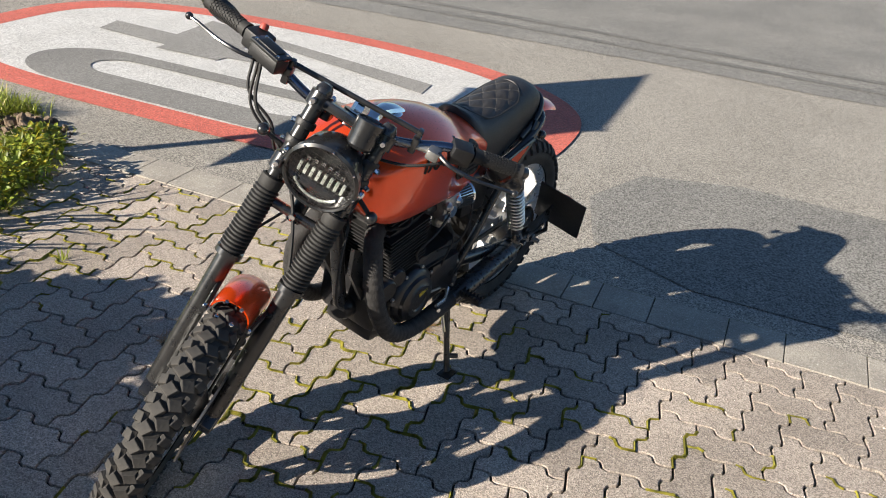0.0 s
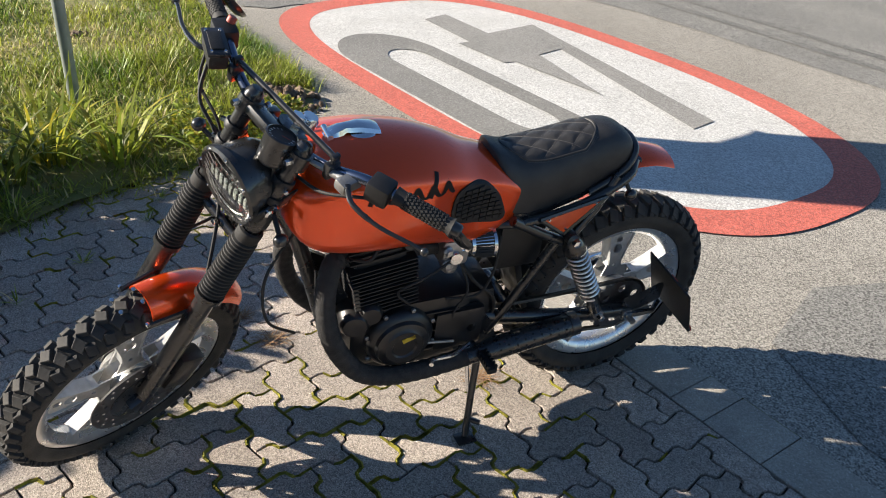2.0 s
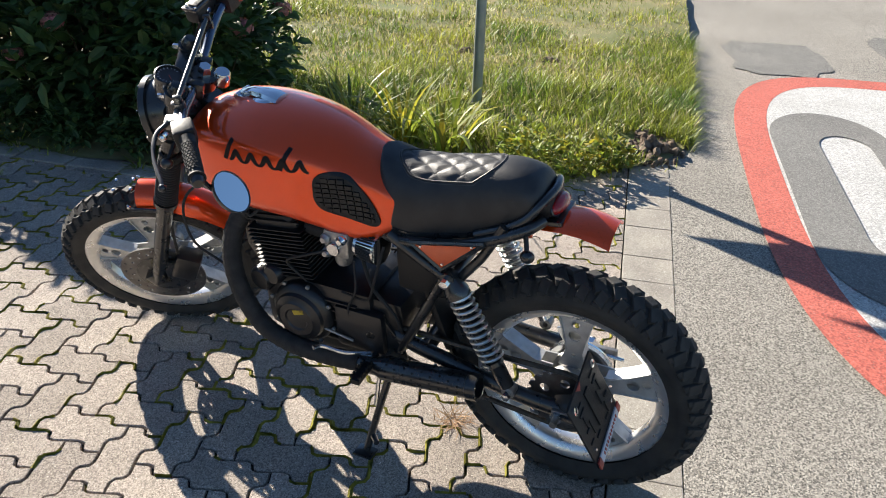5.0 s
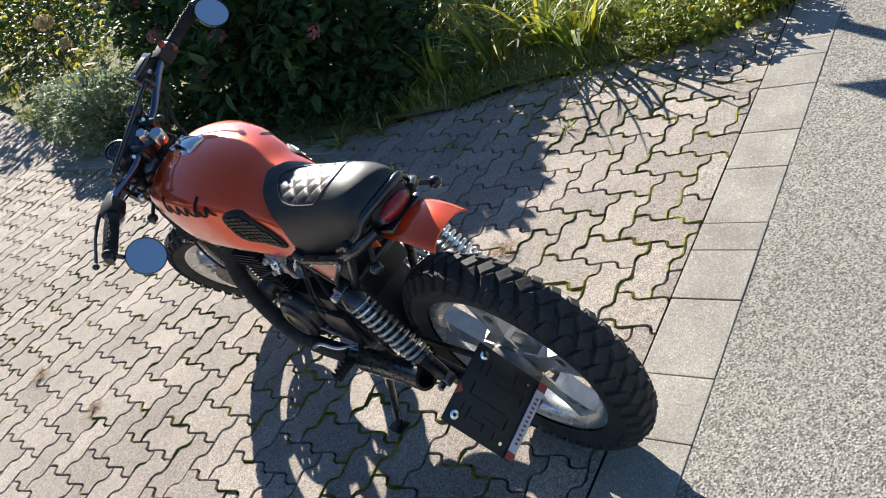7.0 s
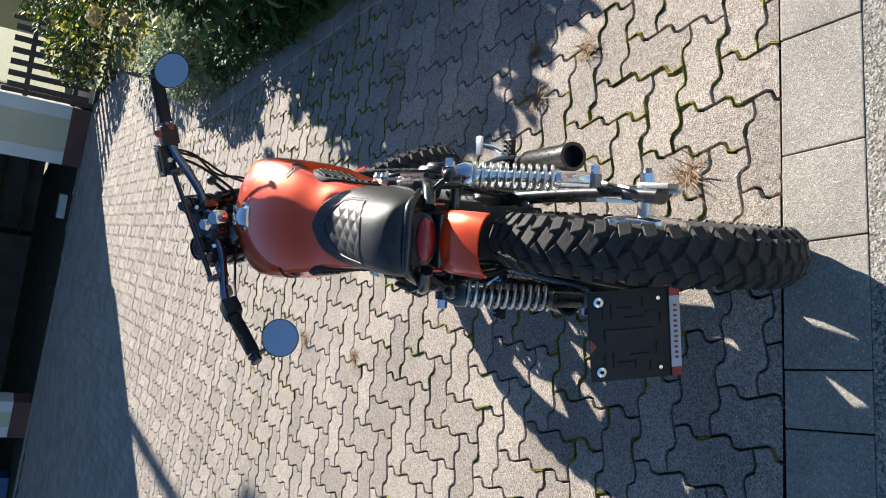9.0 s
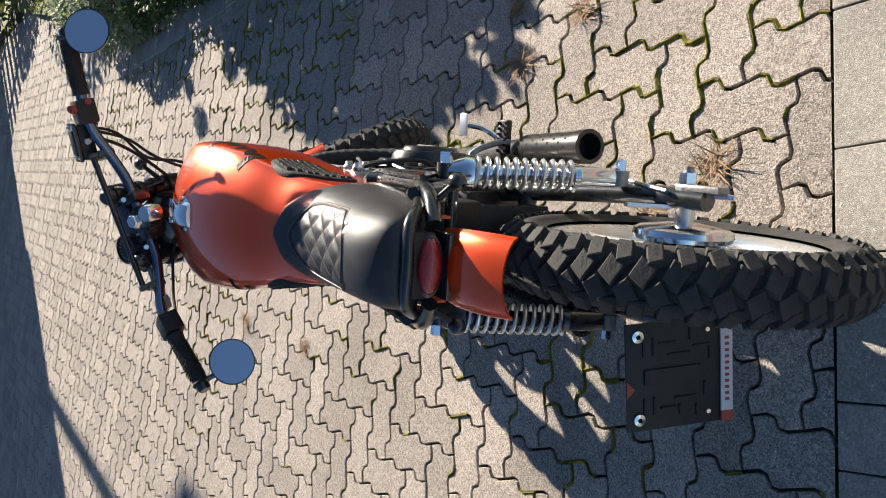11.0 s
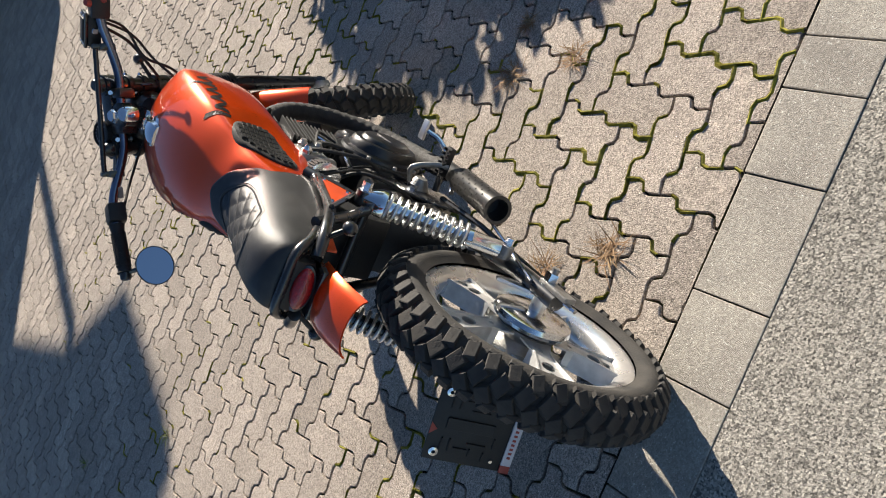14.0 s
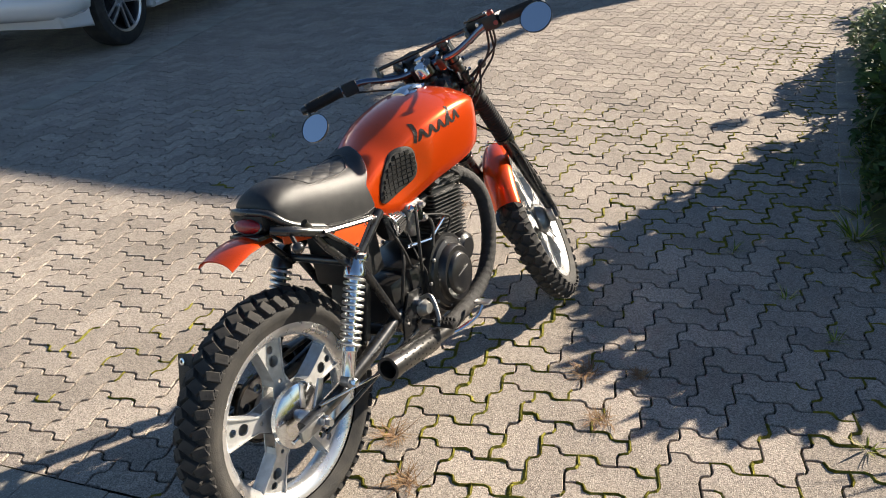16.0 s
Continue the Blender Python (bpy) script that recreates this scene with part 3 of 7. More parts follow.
def wheel(prefix, centre, axis, r_rim, width, m_extra, tyre):
    """A pressed-arm aluminium wheel; z of its own space is the axle."""
    m = m_extra @ toward(centre, axis)
    w = width
    rim = lathe([(r_rim, -w), (r_rim + 0.003, -w + 0.004), (r_rim - 0.006, -w + 0.008), (r_rim - 0.016, -w + 0.012), (r_rim - 0.026, -w * 0.45), (r_rim - 0.028, 0), (r_rim - 0.026, w * 0.45),
                 (r_rim - 0.016, w - 0.012), (r_rim - 0.006, w - 0.008), (r_rim + 0.003, w - 0.004), (r_rim, w), (r_rim - 0.012, w - 0.001), (r_rim - 0.030, w - 0.014), (r_rim - 0.036, w * 0.4),
                 (r_rim - 0.037, 0), (r_rim - 0.036, -w * 0.4), (r_rim - 0.030, -w + 0.014), (r_rim - 0.012, -w + 0.001)], m, 72, closed=True)
    top = part(prefix, rim, M_RIM, bike, "polished aluminium rim with pressed five-arm spokes")
    part("tyre", tyre, M_TYRE, top, "dusty black knobbly tyre")
    for k in range(5):
        for side in (-1, 1):
            arm = holed_plate(spoke_outline(0.062, r_rim - 0.034), [(0.098, 0, 0.006), (r_rim - 0.085, 0, 0.0155), (r_rim - 0.053, 0, 0.0105)], 0.004,
                              m @ Matrix.Rotation(2 * math.pi * k / 5 + 0.3, 4, "Z") @ Matrix.Translation((0, 0, side * (w * 0.66) - 0.002)) @ Matrix.Rotation(radians(side * 3), 4, "Y"))
            part("spoke", arm, M_SPOKE, top, smooth=False)
        # folded webs that brace the arm from plate to plate
        for q in (-1, 1):
            turn = m @ Matrix.Rotation(2 * math.pi * k / 5 + 0.3, 4, "Z")
            web = bmesh.new()
            line = [(0.092, q * 0.022), (0.108, q * 0.019), (0.150, q * 0.027), (r_rim - 0.036, q * 0.040)]
            for (xa, ya), (xb, yb) in zip(line, line[1:]):
                web.faces.new([web.verts.new(turn @ Vector(c)) for c in ((xa, ya, -w * 0.62), (xb, yb, -w * 0.62), (xb, yb, w * 0.62), (xa, ya, w * 0.62))])
            bmesh.ops.remove_doubles(web, verts=web.verts, dist=1e-5)
            bmesh.ops.solidify(web, geom=web.faces[:], thickness=0.003)
            part("spoke_web", web, M_SPOKE, top, smooth=False)
    return top, m


# rear wheel
REAR_C = Vector((0, 0, 0.315))
rows_rear = [(-16, 0.032, 0.040, 27, 0.0), (16, 0.032, 0.040, -27, 0.5), (-47, 0.026, 0.038, -13, 0.3), (47, 0.026, 0.038, 13, 0.8), (-66, 0.018, 0.012, 0, 0.1), (66, 0.018, 0.012, 0, 0.6)]
rear_m = toward(REAR_C, (1, 0, 0))
rear, rear_m = wheel("rear_wheel", REAR_C, (1, 0, 0), 0.240, 0.036, Matrix(), tyre_bm(0.326, 0.057, 0.240, 0.0075, rear_m))
tread_blocks(0.326, 0.057, 44, rows_rear, 0.0075, rear_m, rear)
part("hub", lathe([(0, -0.065), (0.045, -0.065), (0.06, -0.05), (0.066, -0.03), (0.052, 0.0), (0.066, 0.02), (0.068, 0.026), (0.022, 0.034), (0.022, 0.046), (0, 0.046)], rear_m, 40), M_DIRTYALU, rear, "cast hub")
part("drum_plate", lathe([(0.0, 0.034), (0.084, 0.036), (0.088, 0.044), (0.085, 0.054), (0.078, 0.058), (0.045, 0.063), (0.030, 0.066), (0, 0.066)], rear_m, 48), M_CHROME, rear, "polished brake drum plate")
part("axle", tube([(-0.165, 0, 0.315), (0.165, 0, 0.315)], 0.009, 12), M_DIRTYALU, rear)
for x in (-0.13, 0.142):
    part("axle_nut", lathe([(0, -0.012), (0.016, -0.012), (0.016, 0.012), (0, 0.012)], toward((x, 0, 0.315), (1, 0, 0)), 6), M_CHROME, rear)
part("spacer", tube([(0.05, 0, 0.315), (0.128, 0, 0.315)], 0.017, 16), M_ALU, rear)
part("brake_arm", prism([(-0.012, -0.01), (0.012, -0.012), (0.009, 0.07), (-0.009, 0.07)], 0.008, Matrix.Translation((0.088, 0.035, 0.33)) @ Matrix.Rotation(radians(90), 4, "Y") @ Matrix.Rotation(radians(60), 4, "Z"), 0.002), M_ALU, rear)
spr = [(r * math.cos(a), r * math.sin(a)) for k in range(80) for a, r in ((2 * math.pi * k / 80, 0.088 + (0.006 if k % 4 < 2 else -0.003)),)]
part("sprocket", holed_plate(spr, [(0.058 * math.cos(a), 0.058 * math.sin(a), 0.013) for a in (2 * math.pi * k / 6 for k in range(6))], 0.006, Matrix.Translation((-0.082, 0, 0.315)) @ Matrix.Rotation(radians(90), 4, "Y")), M_DISC, rear)

# drive chain round the sprockets
chain_line = []
for k in range(13):
    a = radians(-90 - 180 * k / 12)
    chain_line.append((-0.079, 0.09 * math.cos(a), 0.315 + 0.09 * math.sin(a)))
chain_line += [(-0.079, 0.25, 0.400), (-0.079, 0.52, 0.405)]
for k in range(7):
    a = radians(90 - 180 * k / 6)
    chain_line.append((-0.079, 0.54 + 0.035 * math.cos(a), 0.37 + 0.035 * math.sin(a)))
chain_line += [(-0.079, 0.52, 0.333), (-0.079, 0.25, 0.252)]
part("chain", tube(chain_line + chain_line[:1], 0.0085, 6, False, 0.7), M_CHAIN, bike, "oily drive chain")

# swing arm
for s in (-1, 1):
    arm = part("swing_arm", tube(spline([(s * 0.075, 0.50, 0.385), (s * 0.095, 0.30, 0.352), (s * 0.108, 0.10, 0.325), (s * 0.108, -0.045, 0.315)], 4), 0.019, 12, True, 1.15), M_GLOSSBLACK, bike, "gloss black swing arm")
    part("adjuster", box((0.012, 0.09, 0.032), Matrix.Translation((s * 0.128, -0.03, 0.315)), 0.003), M_DIRTYALU, arm)
    part("adjuster_bolt", tube([(s * 0.118, -0.05, 0.315), (s * 0.118, -0.095, 0.312)], 0.005, 8), M_CHROME, arm)
part("brake_torque_rod", tube([(0.10, 0.03, 0.25), (0.12, 0.30, 0.30), (0.11, 0.47, 0.31)], 0.007, 8), M_GLOSSBLACK, bike)
part("brake_rod", tube([(0.12, 0.02, 0.345), (0.15, 0.30, 0.30), (0.16, 0.50, 0.30)], 0.004, 8), M_CHROME, bike)
part("swing_arm_bridge", tube([(-0.09, 0.36, 0.365), (0.09, 0.36, 0.365)], 0.02, 12), M_GLOSSBLACK, bike)


def shock(side):
    a, b = Vector((side * 0.132, 0.268, 0.645)), Vector((side * 0.135, 0.118, 0.358))
    way = (b - a).normalized()
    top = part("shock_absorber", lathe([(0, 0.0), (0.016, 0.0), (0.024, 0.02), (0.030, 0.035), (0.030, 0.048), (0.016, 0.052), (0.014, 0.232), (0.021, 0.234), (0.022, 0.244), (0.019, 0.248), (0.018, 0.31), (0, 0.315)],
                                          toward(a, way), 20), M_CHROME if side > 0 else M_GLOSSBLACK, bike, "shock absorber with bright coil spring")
    s, u = frame_along(way)
    turns, coil = 11, []
    for k in range(turns * 14 + 1):
        t = 2 * math.pi * k / 14
        coil.append(a + way * (0.050 + 0.187 * k / (turns * 14)) + 0.0260 * (math.cos(t) * s + math.sin(t) * u))
    part("coil_spring", tube(coil, 0.0042, 8), M_ALU, top, "chrome coil spring")
    part("shock_eye", lathe([(0.008, -0.014), (0.017, -0.014), (0.017, 0.014), (0.008, 0.014)], toward(a, (1, 0, 0)), 16, True), M_GLOSSBLACK, top)
    part("shock_eye", lathe([(0.008, -0.014), (0.016, -0.014), (0.016, 0.014), (0.008, 0.014)], toward(b, (1, 0, 0)), 16, True), M_DIRTYALU, top)
    part("shock_bolt", lathe([(0, -0.01), (0.011, -0.01), (0.011, 0.012), (0, 0.016)], toward(a + Vector((side * 0.022, 0, 0)), (side, 0, 0)), 6), M_CHROME, top)
    part("shock_bolt", lathe([(0, -0.01), (0.010, -0.01), (0.010, 0.012), (0, 0.016)], toward(b + Vector((side * 0.02, 0, 0)), (side, 0, 0)), 6), M_CHROME, top)


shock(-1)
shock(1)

# frame
frame_part = part("frame", tube(spline([(0, 0.985, 0.86), (0, 0.90, 0.80), (0, 0.65, 0.74), (0, 0.44, 0.70)], 4), 0.022, 12), M_GLOSSBLACK, bike, "gloss black steel tube frame")
part("head_tube", tube([(0, 1.02, 0.80), (0, 0.965, 0.915)], 0.032, 16), M_GLOSSBLACK, frame_part)
part("down_tube", tube(spline([(0, 1.00, 0.82), (0, 0.93, 0.66), (0, 0.88, 0.46), (0, 0.86, 0.38)], 4), 0.019, 12), M_GLOSSBLACK, frame_part)
for s in (-1, 1):
    part("seat_rail", tube(spline([(s * 0.06, 0.48, 0.675), (s * 0.105, 0.40, 0.694), (s * 0.110, 0.24, 0.728), (s * 0.10, 0.12, 0.780), (s * 0.06, 0.075, 0.80)], 4), 0.0125, 10), M_GLOSSBLACK, frame_part)
    part("frame_strut", tube([(s * 0.105, 0.43, 0.705), (s * 0.108, 0.345, 0.655), (s * 0.112, 0.265, 0.615)], 0.0135, 10), M_GLOSSBLACK, frame_part)
    part("frame_strut", tube([(s * 0.108, 0.29, 0.625), (s * 0.10, 0.38, 0.44), (s * 0.085, 0.455, 0.29)], 0.0125, 10), M_GLOSSBLACK, frame_part)
    part("frame_strut", tube([(s * 0.112, 0.265, 0.615), (s * 0.108, 0.20, 0.70), (s * 0.10, 0.15, 0.79)], 0.011, 10), M_GLOSSBLACK, frame_part)
    part("foot_plate", prism([(0.40, 0.27), (0.52, 0.27), (0.55, 0.33), (0.53, 0.42), (0.47, 0.43), (0.42, 0.36)], 0.008, Matrix.Translation((s * 0.10, 0, 0)) @ Matrix(((0, 0, 1, 0), (1, 0, 0, 0), (0, 1, 0, 0), (0, 0, 0, 1))), 0.002), M_GLOSSBLACK, frame_part)
part("cross_tube", tube([(-0.11, 0.272, 0.625), (0.11, 0.272, 0.625)], 0.012, 10), M_GLOSSBLACK, frame_part)
part("battery_box", box((0.15, 0.13, 0.15), Matrix.Translation((0, 0.37, 0.60)), 0.012), M_PLASTIC, bike, "black battery box")
part("inner_mudguard", box((0.13, 0.02, 0.24), Matrix.Translation((0, 0.345, 0.47)) @ Matrix.Rotation(radians(-18), 4, "X"), 0.006), M_PLASTIC, bike)
part("number_bracket_tube", tube([(-0.13, 0.01, 0.315), (-0.15, -0.07, 0.33), (-0.13, -0.10, 0.345)], 0.008, 8), M_GLOSSBLACK, bike)

# triangular side panels
for s in (-1, 1):
    tri = [(0.366, 0.710), (0.186, 0.750), (0.290, 0.654)]
    flat = Matrix.Translation((s * 0.120, 0, 0)) @ Matrix(((0, 0, s, 0), (1, 0, 0, 0), (0, 1, 0, 0), (0, 0, 0, 1)))
    panel = part("side_panel", prism(tri, 0.006, flat, 0.002), M_ORANGE_DULL, bike, "small orange triangular side panel")
    for p, q in zip(tri, tri[1:] + tri[:1]):
        part("panel_edge", tube([(s * 0.124, *p), (s * 0.124, *q)], 0.006, 6), M_GLOSSBLACK, panel)
    for y, z in ((0.340, 0.706), (0.215, 0.737), (0.288, 0.672)):
        part("screw", lathe([(0, 0.0), (0.004, 0.0), (0.003, 0.003), (0, 0.003)], toward((s * 0.126, y, z), (s, 0, 0)), 8), M_CHROME, panel)

# tank
TANK = [(0.415, 0.094, 0.815, 0.702), (0.44, 0.098, 0.834, 0.690), (0.47, 0.104, 0.852, 0.674), (0.53, 0.116, 0.874, 0.662), (0.60, 0.132, 0.906, 0.680), (0.68, 0.147, 0.929, 0.699), (0.78, 0.156, 0.942, 0.708),
        (0.87, 0.154, 0.938, 0.716), (0.93, 0.143, 0.922, 0.732), (0.965, 0.124, 0.905, 0.760), (0.988, 0.090, 0.880, 0.800)]
SHAPE = [(0, 0), (0.25, 0.014), (0.5, 0.058), (0.70, 0.118), (0.84, 0.172), (0.915, 0.208), (0.955, 0.240), (0.978, 0.280), (0.990, 0.34), (0.997, 0.42), (1.0, 0.53), (0.99, 0.68), (0.97, 0.84), (0.945, 0.94), (0.89, 0.99), (0.7, 1.0), (0.3, 0.96)]


def tank_ring(y, grow=0.0):
    w, zt, zb = curve_at(TANK, y)
    w, zt, zb = w + grow, zt + grow, zb - grow
    knee = 0.018 * max(0.0, 1 - ((y - 0.55) / 0.11) ** 2)
    half = []
    for fx, fz in SHAPE:
        x = fx * w - (knee * max(0.0, 1 - abs(fz - 0.6) / 0.45) if fx > 0.8 else 0)
        half.append((x, zt + (zb - zt) * fz))
    return [Vector((x, y, z)) for x, z in half] + [Vector((-x, y, z)) for x, z in half[::-1][:-1]]


tank = part("fuel_tank", loft([tank_ring(0.415 + (0.988 - 0.415) * k / 36) for k in range(37)]), M_ORANGE, bike, "glossy orange fuel tank")
for p in tank.data.polygons:
    p.use_smooth = True


def tank_side(y, z, side, lift=0.0):
    """The point of the tank's side at a height."""
    ring = [p for p in tank_ring(y, lift) if p.x >= -1e-6][:len(SHAPE)]
    for a, b in zip(ring, ring[1:]):
        if (a.z - z) * (b.z - z) <= 0 and a.z != b.z:
            t = (a.z - z) / (a.z - b.z)
            return Vector((side * (a.x + (b.x - a.x) * t), y, z))
    return Vector((side * ring[10].x, y, z))


def on_tank(outline, side, lift, back=0.0):
    """A thin patch that follows the tank's side; outline of (y, z)."""
    bm = bmesh.new()
    cy, cz = sum(p[0] for p in outline) / len(outline), sum(p[1] for p in outline) / len(outline)
    rings = []
    for f, l in ((1.0, back), (1.0, lift * 0.6), (0.93, lift), (0.6, lift), (0.3, lift)):
        rings.append([bm.verts.new(tank_side(cy + (y - cy) * f, cz + (z - cz) * f, side, l)) for y, z in outline])
    for a, b in zip(rings, rings[1:]):
        for k in range(len(a)):
            bm.faces.new((a[k], a[(k + 1) % len(a)], b[(k + 1) % len(a)], b[k]))
    bm.faces.new(rings[-1])
    bmesh.ops.recalc_face_normals(bm, faces=bm.faces)
    return bm


def rounded(points, per=5):
    n = len(points)
    out = []
    for k in range(n):
        a, b, c, d = (Vector((*points[(k + j) % n], 0)) for j in (-1, 0, 1, 2))
        for j in range(per):
            t = j / per
            q = 0.5 * ((2 * b) + (c - a) * t + (2 * a - 5 * b + 4 * c - d) * t * t + (3 * b - a - 3 * c + d) * t ** 3)
            out.append((q.x, q.y))
    return out


PAD = rounded([(0.610, 0.785), (0.602, 0.824), (0.568, 0.842), (0.522, 0.832), (0.485, 0.797), (0.461, 0.750), (0.455, 0.722), (0.476, 0.710), (0.538, 0.722), (0.590, 0.738), (0.607, 0.758)], 4)
for s in (-1, 1):
    pad = part("knee_pad", on_tank(PAD, s, 0.007), M_RUBBER, tank, "black ribbed rubber knee pad")
    for row in range(10):
        z = 0.716 + 0.0135 * row
        for c in range(9):
            y0 = 0.455 + 0.0185 * c + 0.0015
            ys = [y0 + 0.016 * q / 8 for q in range(9) if all(inside(0.54 + (y0 + 0.016 * q / 8 - 0.54) * 1.09, 0.776 + (zz - 0.776) * 1.09, PAD) for zz in (z - 0.0052, z + 0.0052))]
            if len(ys) > 3:
                part("pad_block", on_tank([(ys[0], z - 0.0052), (ys[-1], z - 0.0052), (ys[-1], z + 0.0052), (ys[0], z + 0.0052)], s, 0.0105, 0.006), M_PLASTIC, pad, smooth=False)
    # one waving dark stroke between two tall ones, in place of the maker's lettering
    start, run = (0.820, -1) if s < 0 else (0.618, 1)

    def stroke(line, widths):
        bm = bmesh.new()
        rows = []
        for n, (u, v) in enumerate(line):
            du, dv = line[min(n + 1, len(line) - 1)][0] - line[max(n - 1, 0)][0], line[min(n + 1, len(line) - 1)][1] - line[max(n - 1, 0)][1]
            size = math.hypot(du, dv)
            nu, nv = -dv / size * widths[n], du / size * widths[n]
            rows.append([bm.verts.new(tank_side(start + run * (u + q * nu), 0.842 + 0.06 * (u - 0.1) * s + v + q * nv, s, 0.0011)) for q in (-1, 1)])
        for a, b in zip(rows, rows[1:]):
            bm.faces.new((a[0], a[1], b[1], b[0]))
        bmesh.ops.solidify(bm, geom=bm.faces[:], thickness=0.0007)
        bmesh.ops.recalc_face_normals(bm, faces=bm.faces)
        part("dark_stroke", bm, M_INK, tank, "dark brush stroke on the tank", smooth=False)

    wave = [(0.012 + 0.196 * k / 72 + 0.0035 * math.sin(2 * math.pi * 5 * k / 72), 0.014 - 0.0135 * math.cos(2 * math.pi * 5 * k / 72)) for k in range(73)]
    stroke(wave, [0.0026 + 0.0032 * abs(math.sin(2 * math.pi * 5 * k / 72)) for k in range(73)])
    for u0 in (0.0, 0.142):
        stroke([(u0 + 0.020 * k / 8, -0.001 + 0.050 * k / 8) for k in range(9)], [0.0055] * 9)

cap_m = toward((0, 0.795, 0.930), (0, 0.05, 1))
cap = part("fuel_cap", lathe([(0.041, -0.004), (0.042, 0.004), (0.036, 0.011), (0.030, 0.013), (0.018, 0.016), (0, 0.017)], cap_m, 36), M_CHROME, tank, "chrome fuel cap with flap")
part("cap_well", lathe([(0.054, -0.010), (0.054, 0.001), (0.048, 0.002), (0.046, -0.006)], cap_m, 32), M_INK, cap)
part("cap_flap", loft([[Vector((w * c, y, z + h * d)) for c, d in ((-1, 0), (-0.8, 0.7), (-0.3, 1), (0.3, 1), (0.8, 0.7), (1, 0))] for y, w, z, h in
                       ((0.755, 0.026, 0.939, 0.008), (0.77, 0.028, 0.942, 0.012), (0.80, 0.024, 0.946, 0.013), (0.83, 0.017, 0.944, 0.014), (0.845, 0.022, 0.937, 0.018), (0.868, 0.024, 0.929, 0.018), (0.878, 0.018, 0.924, 0.012))]), M_CHROME, cap)
part("cap_hinge", tube([(-0.026, 0.868, 0.940), (0.026, 0.868, 0.940)], 0.007, 10), M_CHROME, cap)

# seat
SEAT = [(0.086, 0.044, 0.854, 0.838), (0.094, 0.062, 0.866, 0.826), (0.108, 0.073, 0.878, 0.812), (0.14, 0.080, 0.889, 0.792), (0.18, 0.084, 0.891, 0.770), (0.24, 0.089, 0.882, 0.746), (0.32, 0.094, 0.866, 0.726),
        (0.385, 0.097, 0.857, 0.716), (0.42, 0.096, 0.858, 0.716), (0.44, 0.090, 0.863, 0.740), (0.455, 0.076, 0.868, 0.785), (0.468, 0.056, 0.872, 0.83), (0.480, 0.022, 0.876, 0.855)]
SEAT_ACROSS = 41


def seat_point(y, u, lift=0.0):
    """u runs from -1 to 1 over the rounded seat from base to base."""
    w, zt, zb = curve_at(SEAT, y)
    a = min(1.0, abs(u)) * math.pi / 2
    return Vector((math.copysign(w * math.sin(a) ** 0.85, u), y, zb + (zt - zb) * max(0.0, math.cos(a)) ** 0.62 + lift))


def quilt(x, y):
    """How deep the stitched pattern presses in, in metres."""
    half = 0.062 - 0.022 * max(0.0, (y - 0.33) / 0.11) ** 2
    if not (0.195 < y < 0.435) or abs(x) > half:
        return 0.0
    edge = min(1.0, (half - abs(x)) / 0.006, (y - 0.195) / 0.006, (0.435 - y) / 0.006)
    p, q = (x * 1.0 + (y - 0.20) * 0.72) / 0.048, (x * 1.0 - (y - 0.20) * 0.72) / 0.048
    d = min(abs(p - round(p)), abs(q - round(q)))
    return edge * (0.0042 * min(1.0, d / 0.32) ** 0.6 - 0.0015)


seat_rows = []
for k in range(97):
    y = 0.086 + (0.480 - 0.086) * k / 96
    ring = []
    for j in range(SEAT_ACROSS * 2 + 1):
        u = -1 + 2 * j / (SEAT_ACROSS * 2)
        p = seat_point(y, u)
        p.z += quilt(p.x, p.y)
        ring.append(p)
    seat_rows.append(ring)
seat_bm = loft(seat_rows)
seat = part("seat", seat_bm, M_LEATHER, bike, "black leather seat with diamond quilting")
for p in seat.data.polygons:
    p.use_smooth = True
border = []
for k in range(49):
    t = k / 48 * 2 * math.pi
    y = 0.315 + 0.125 * math.cos(t)
    half = 0.065 - 0.022 * max(0.0, (y - 0.33) / 0.11) ** 2
    border.append((half * max(-1, min(1, 1.25 * math.sin(t))), y))


def on_seat(x, y, lift=0.0015):
    w = curve_at(SEAT, y)[0]
    return seat_point(y, math.copysign(math.asin(min(1.0, abs(x) / w) ** (1 / 0.85)) / (math.pi / 2), x), lift)


part("piping", tube([on_seat(x, y, 0.0005) for x, y in border], 0.0022, 6, False), M_LEATHER, seat)
part("stitching", tube([on_seat(x * 1.06, 0.315 + (y - 0.315) * 1.03, 0.0004) for x, y in border], 0.0008, 4, False), M_STITCH, seat, "grey stitching")
for sgn in (-1, 1):
    for k in range(-8, 9):
        pts = []
        for j in range(60):
            y = 0.197 + 0.236 * j / 59
            x = 0.048 * k - sgn * (y - 0.20) * 0.72
            half = 0.061 - 0.022 * max(0.0, (y - 0.33) / 0.11) ** 2
            if abs(x) < half:
                pts.append(on_seat(x, y, -0.0006))
        if len(pts) > 5:
            part("stitching", tube(pts, 0.0007, 4, False), M_STITCH, seat)
part("seat_base", loft([[seat_point(y, u) * 1.0 + Vector((math.copysign(0.004, u), 0, -0.012 * dz)) for u, dz in ((-1, 0), (-1, 1), (1, 1), (1, 0))] for y in (0.094, 0.108, 0.14, 0.18, 0.24, 0.32, 0.385, 0.425)]), M_GLOSSBLACK, seat)
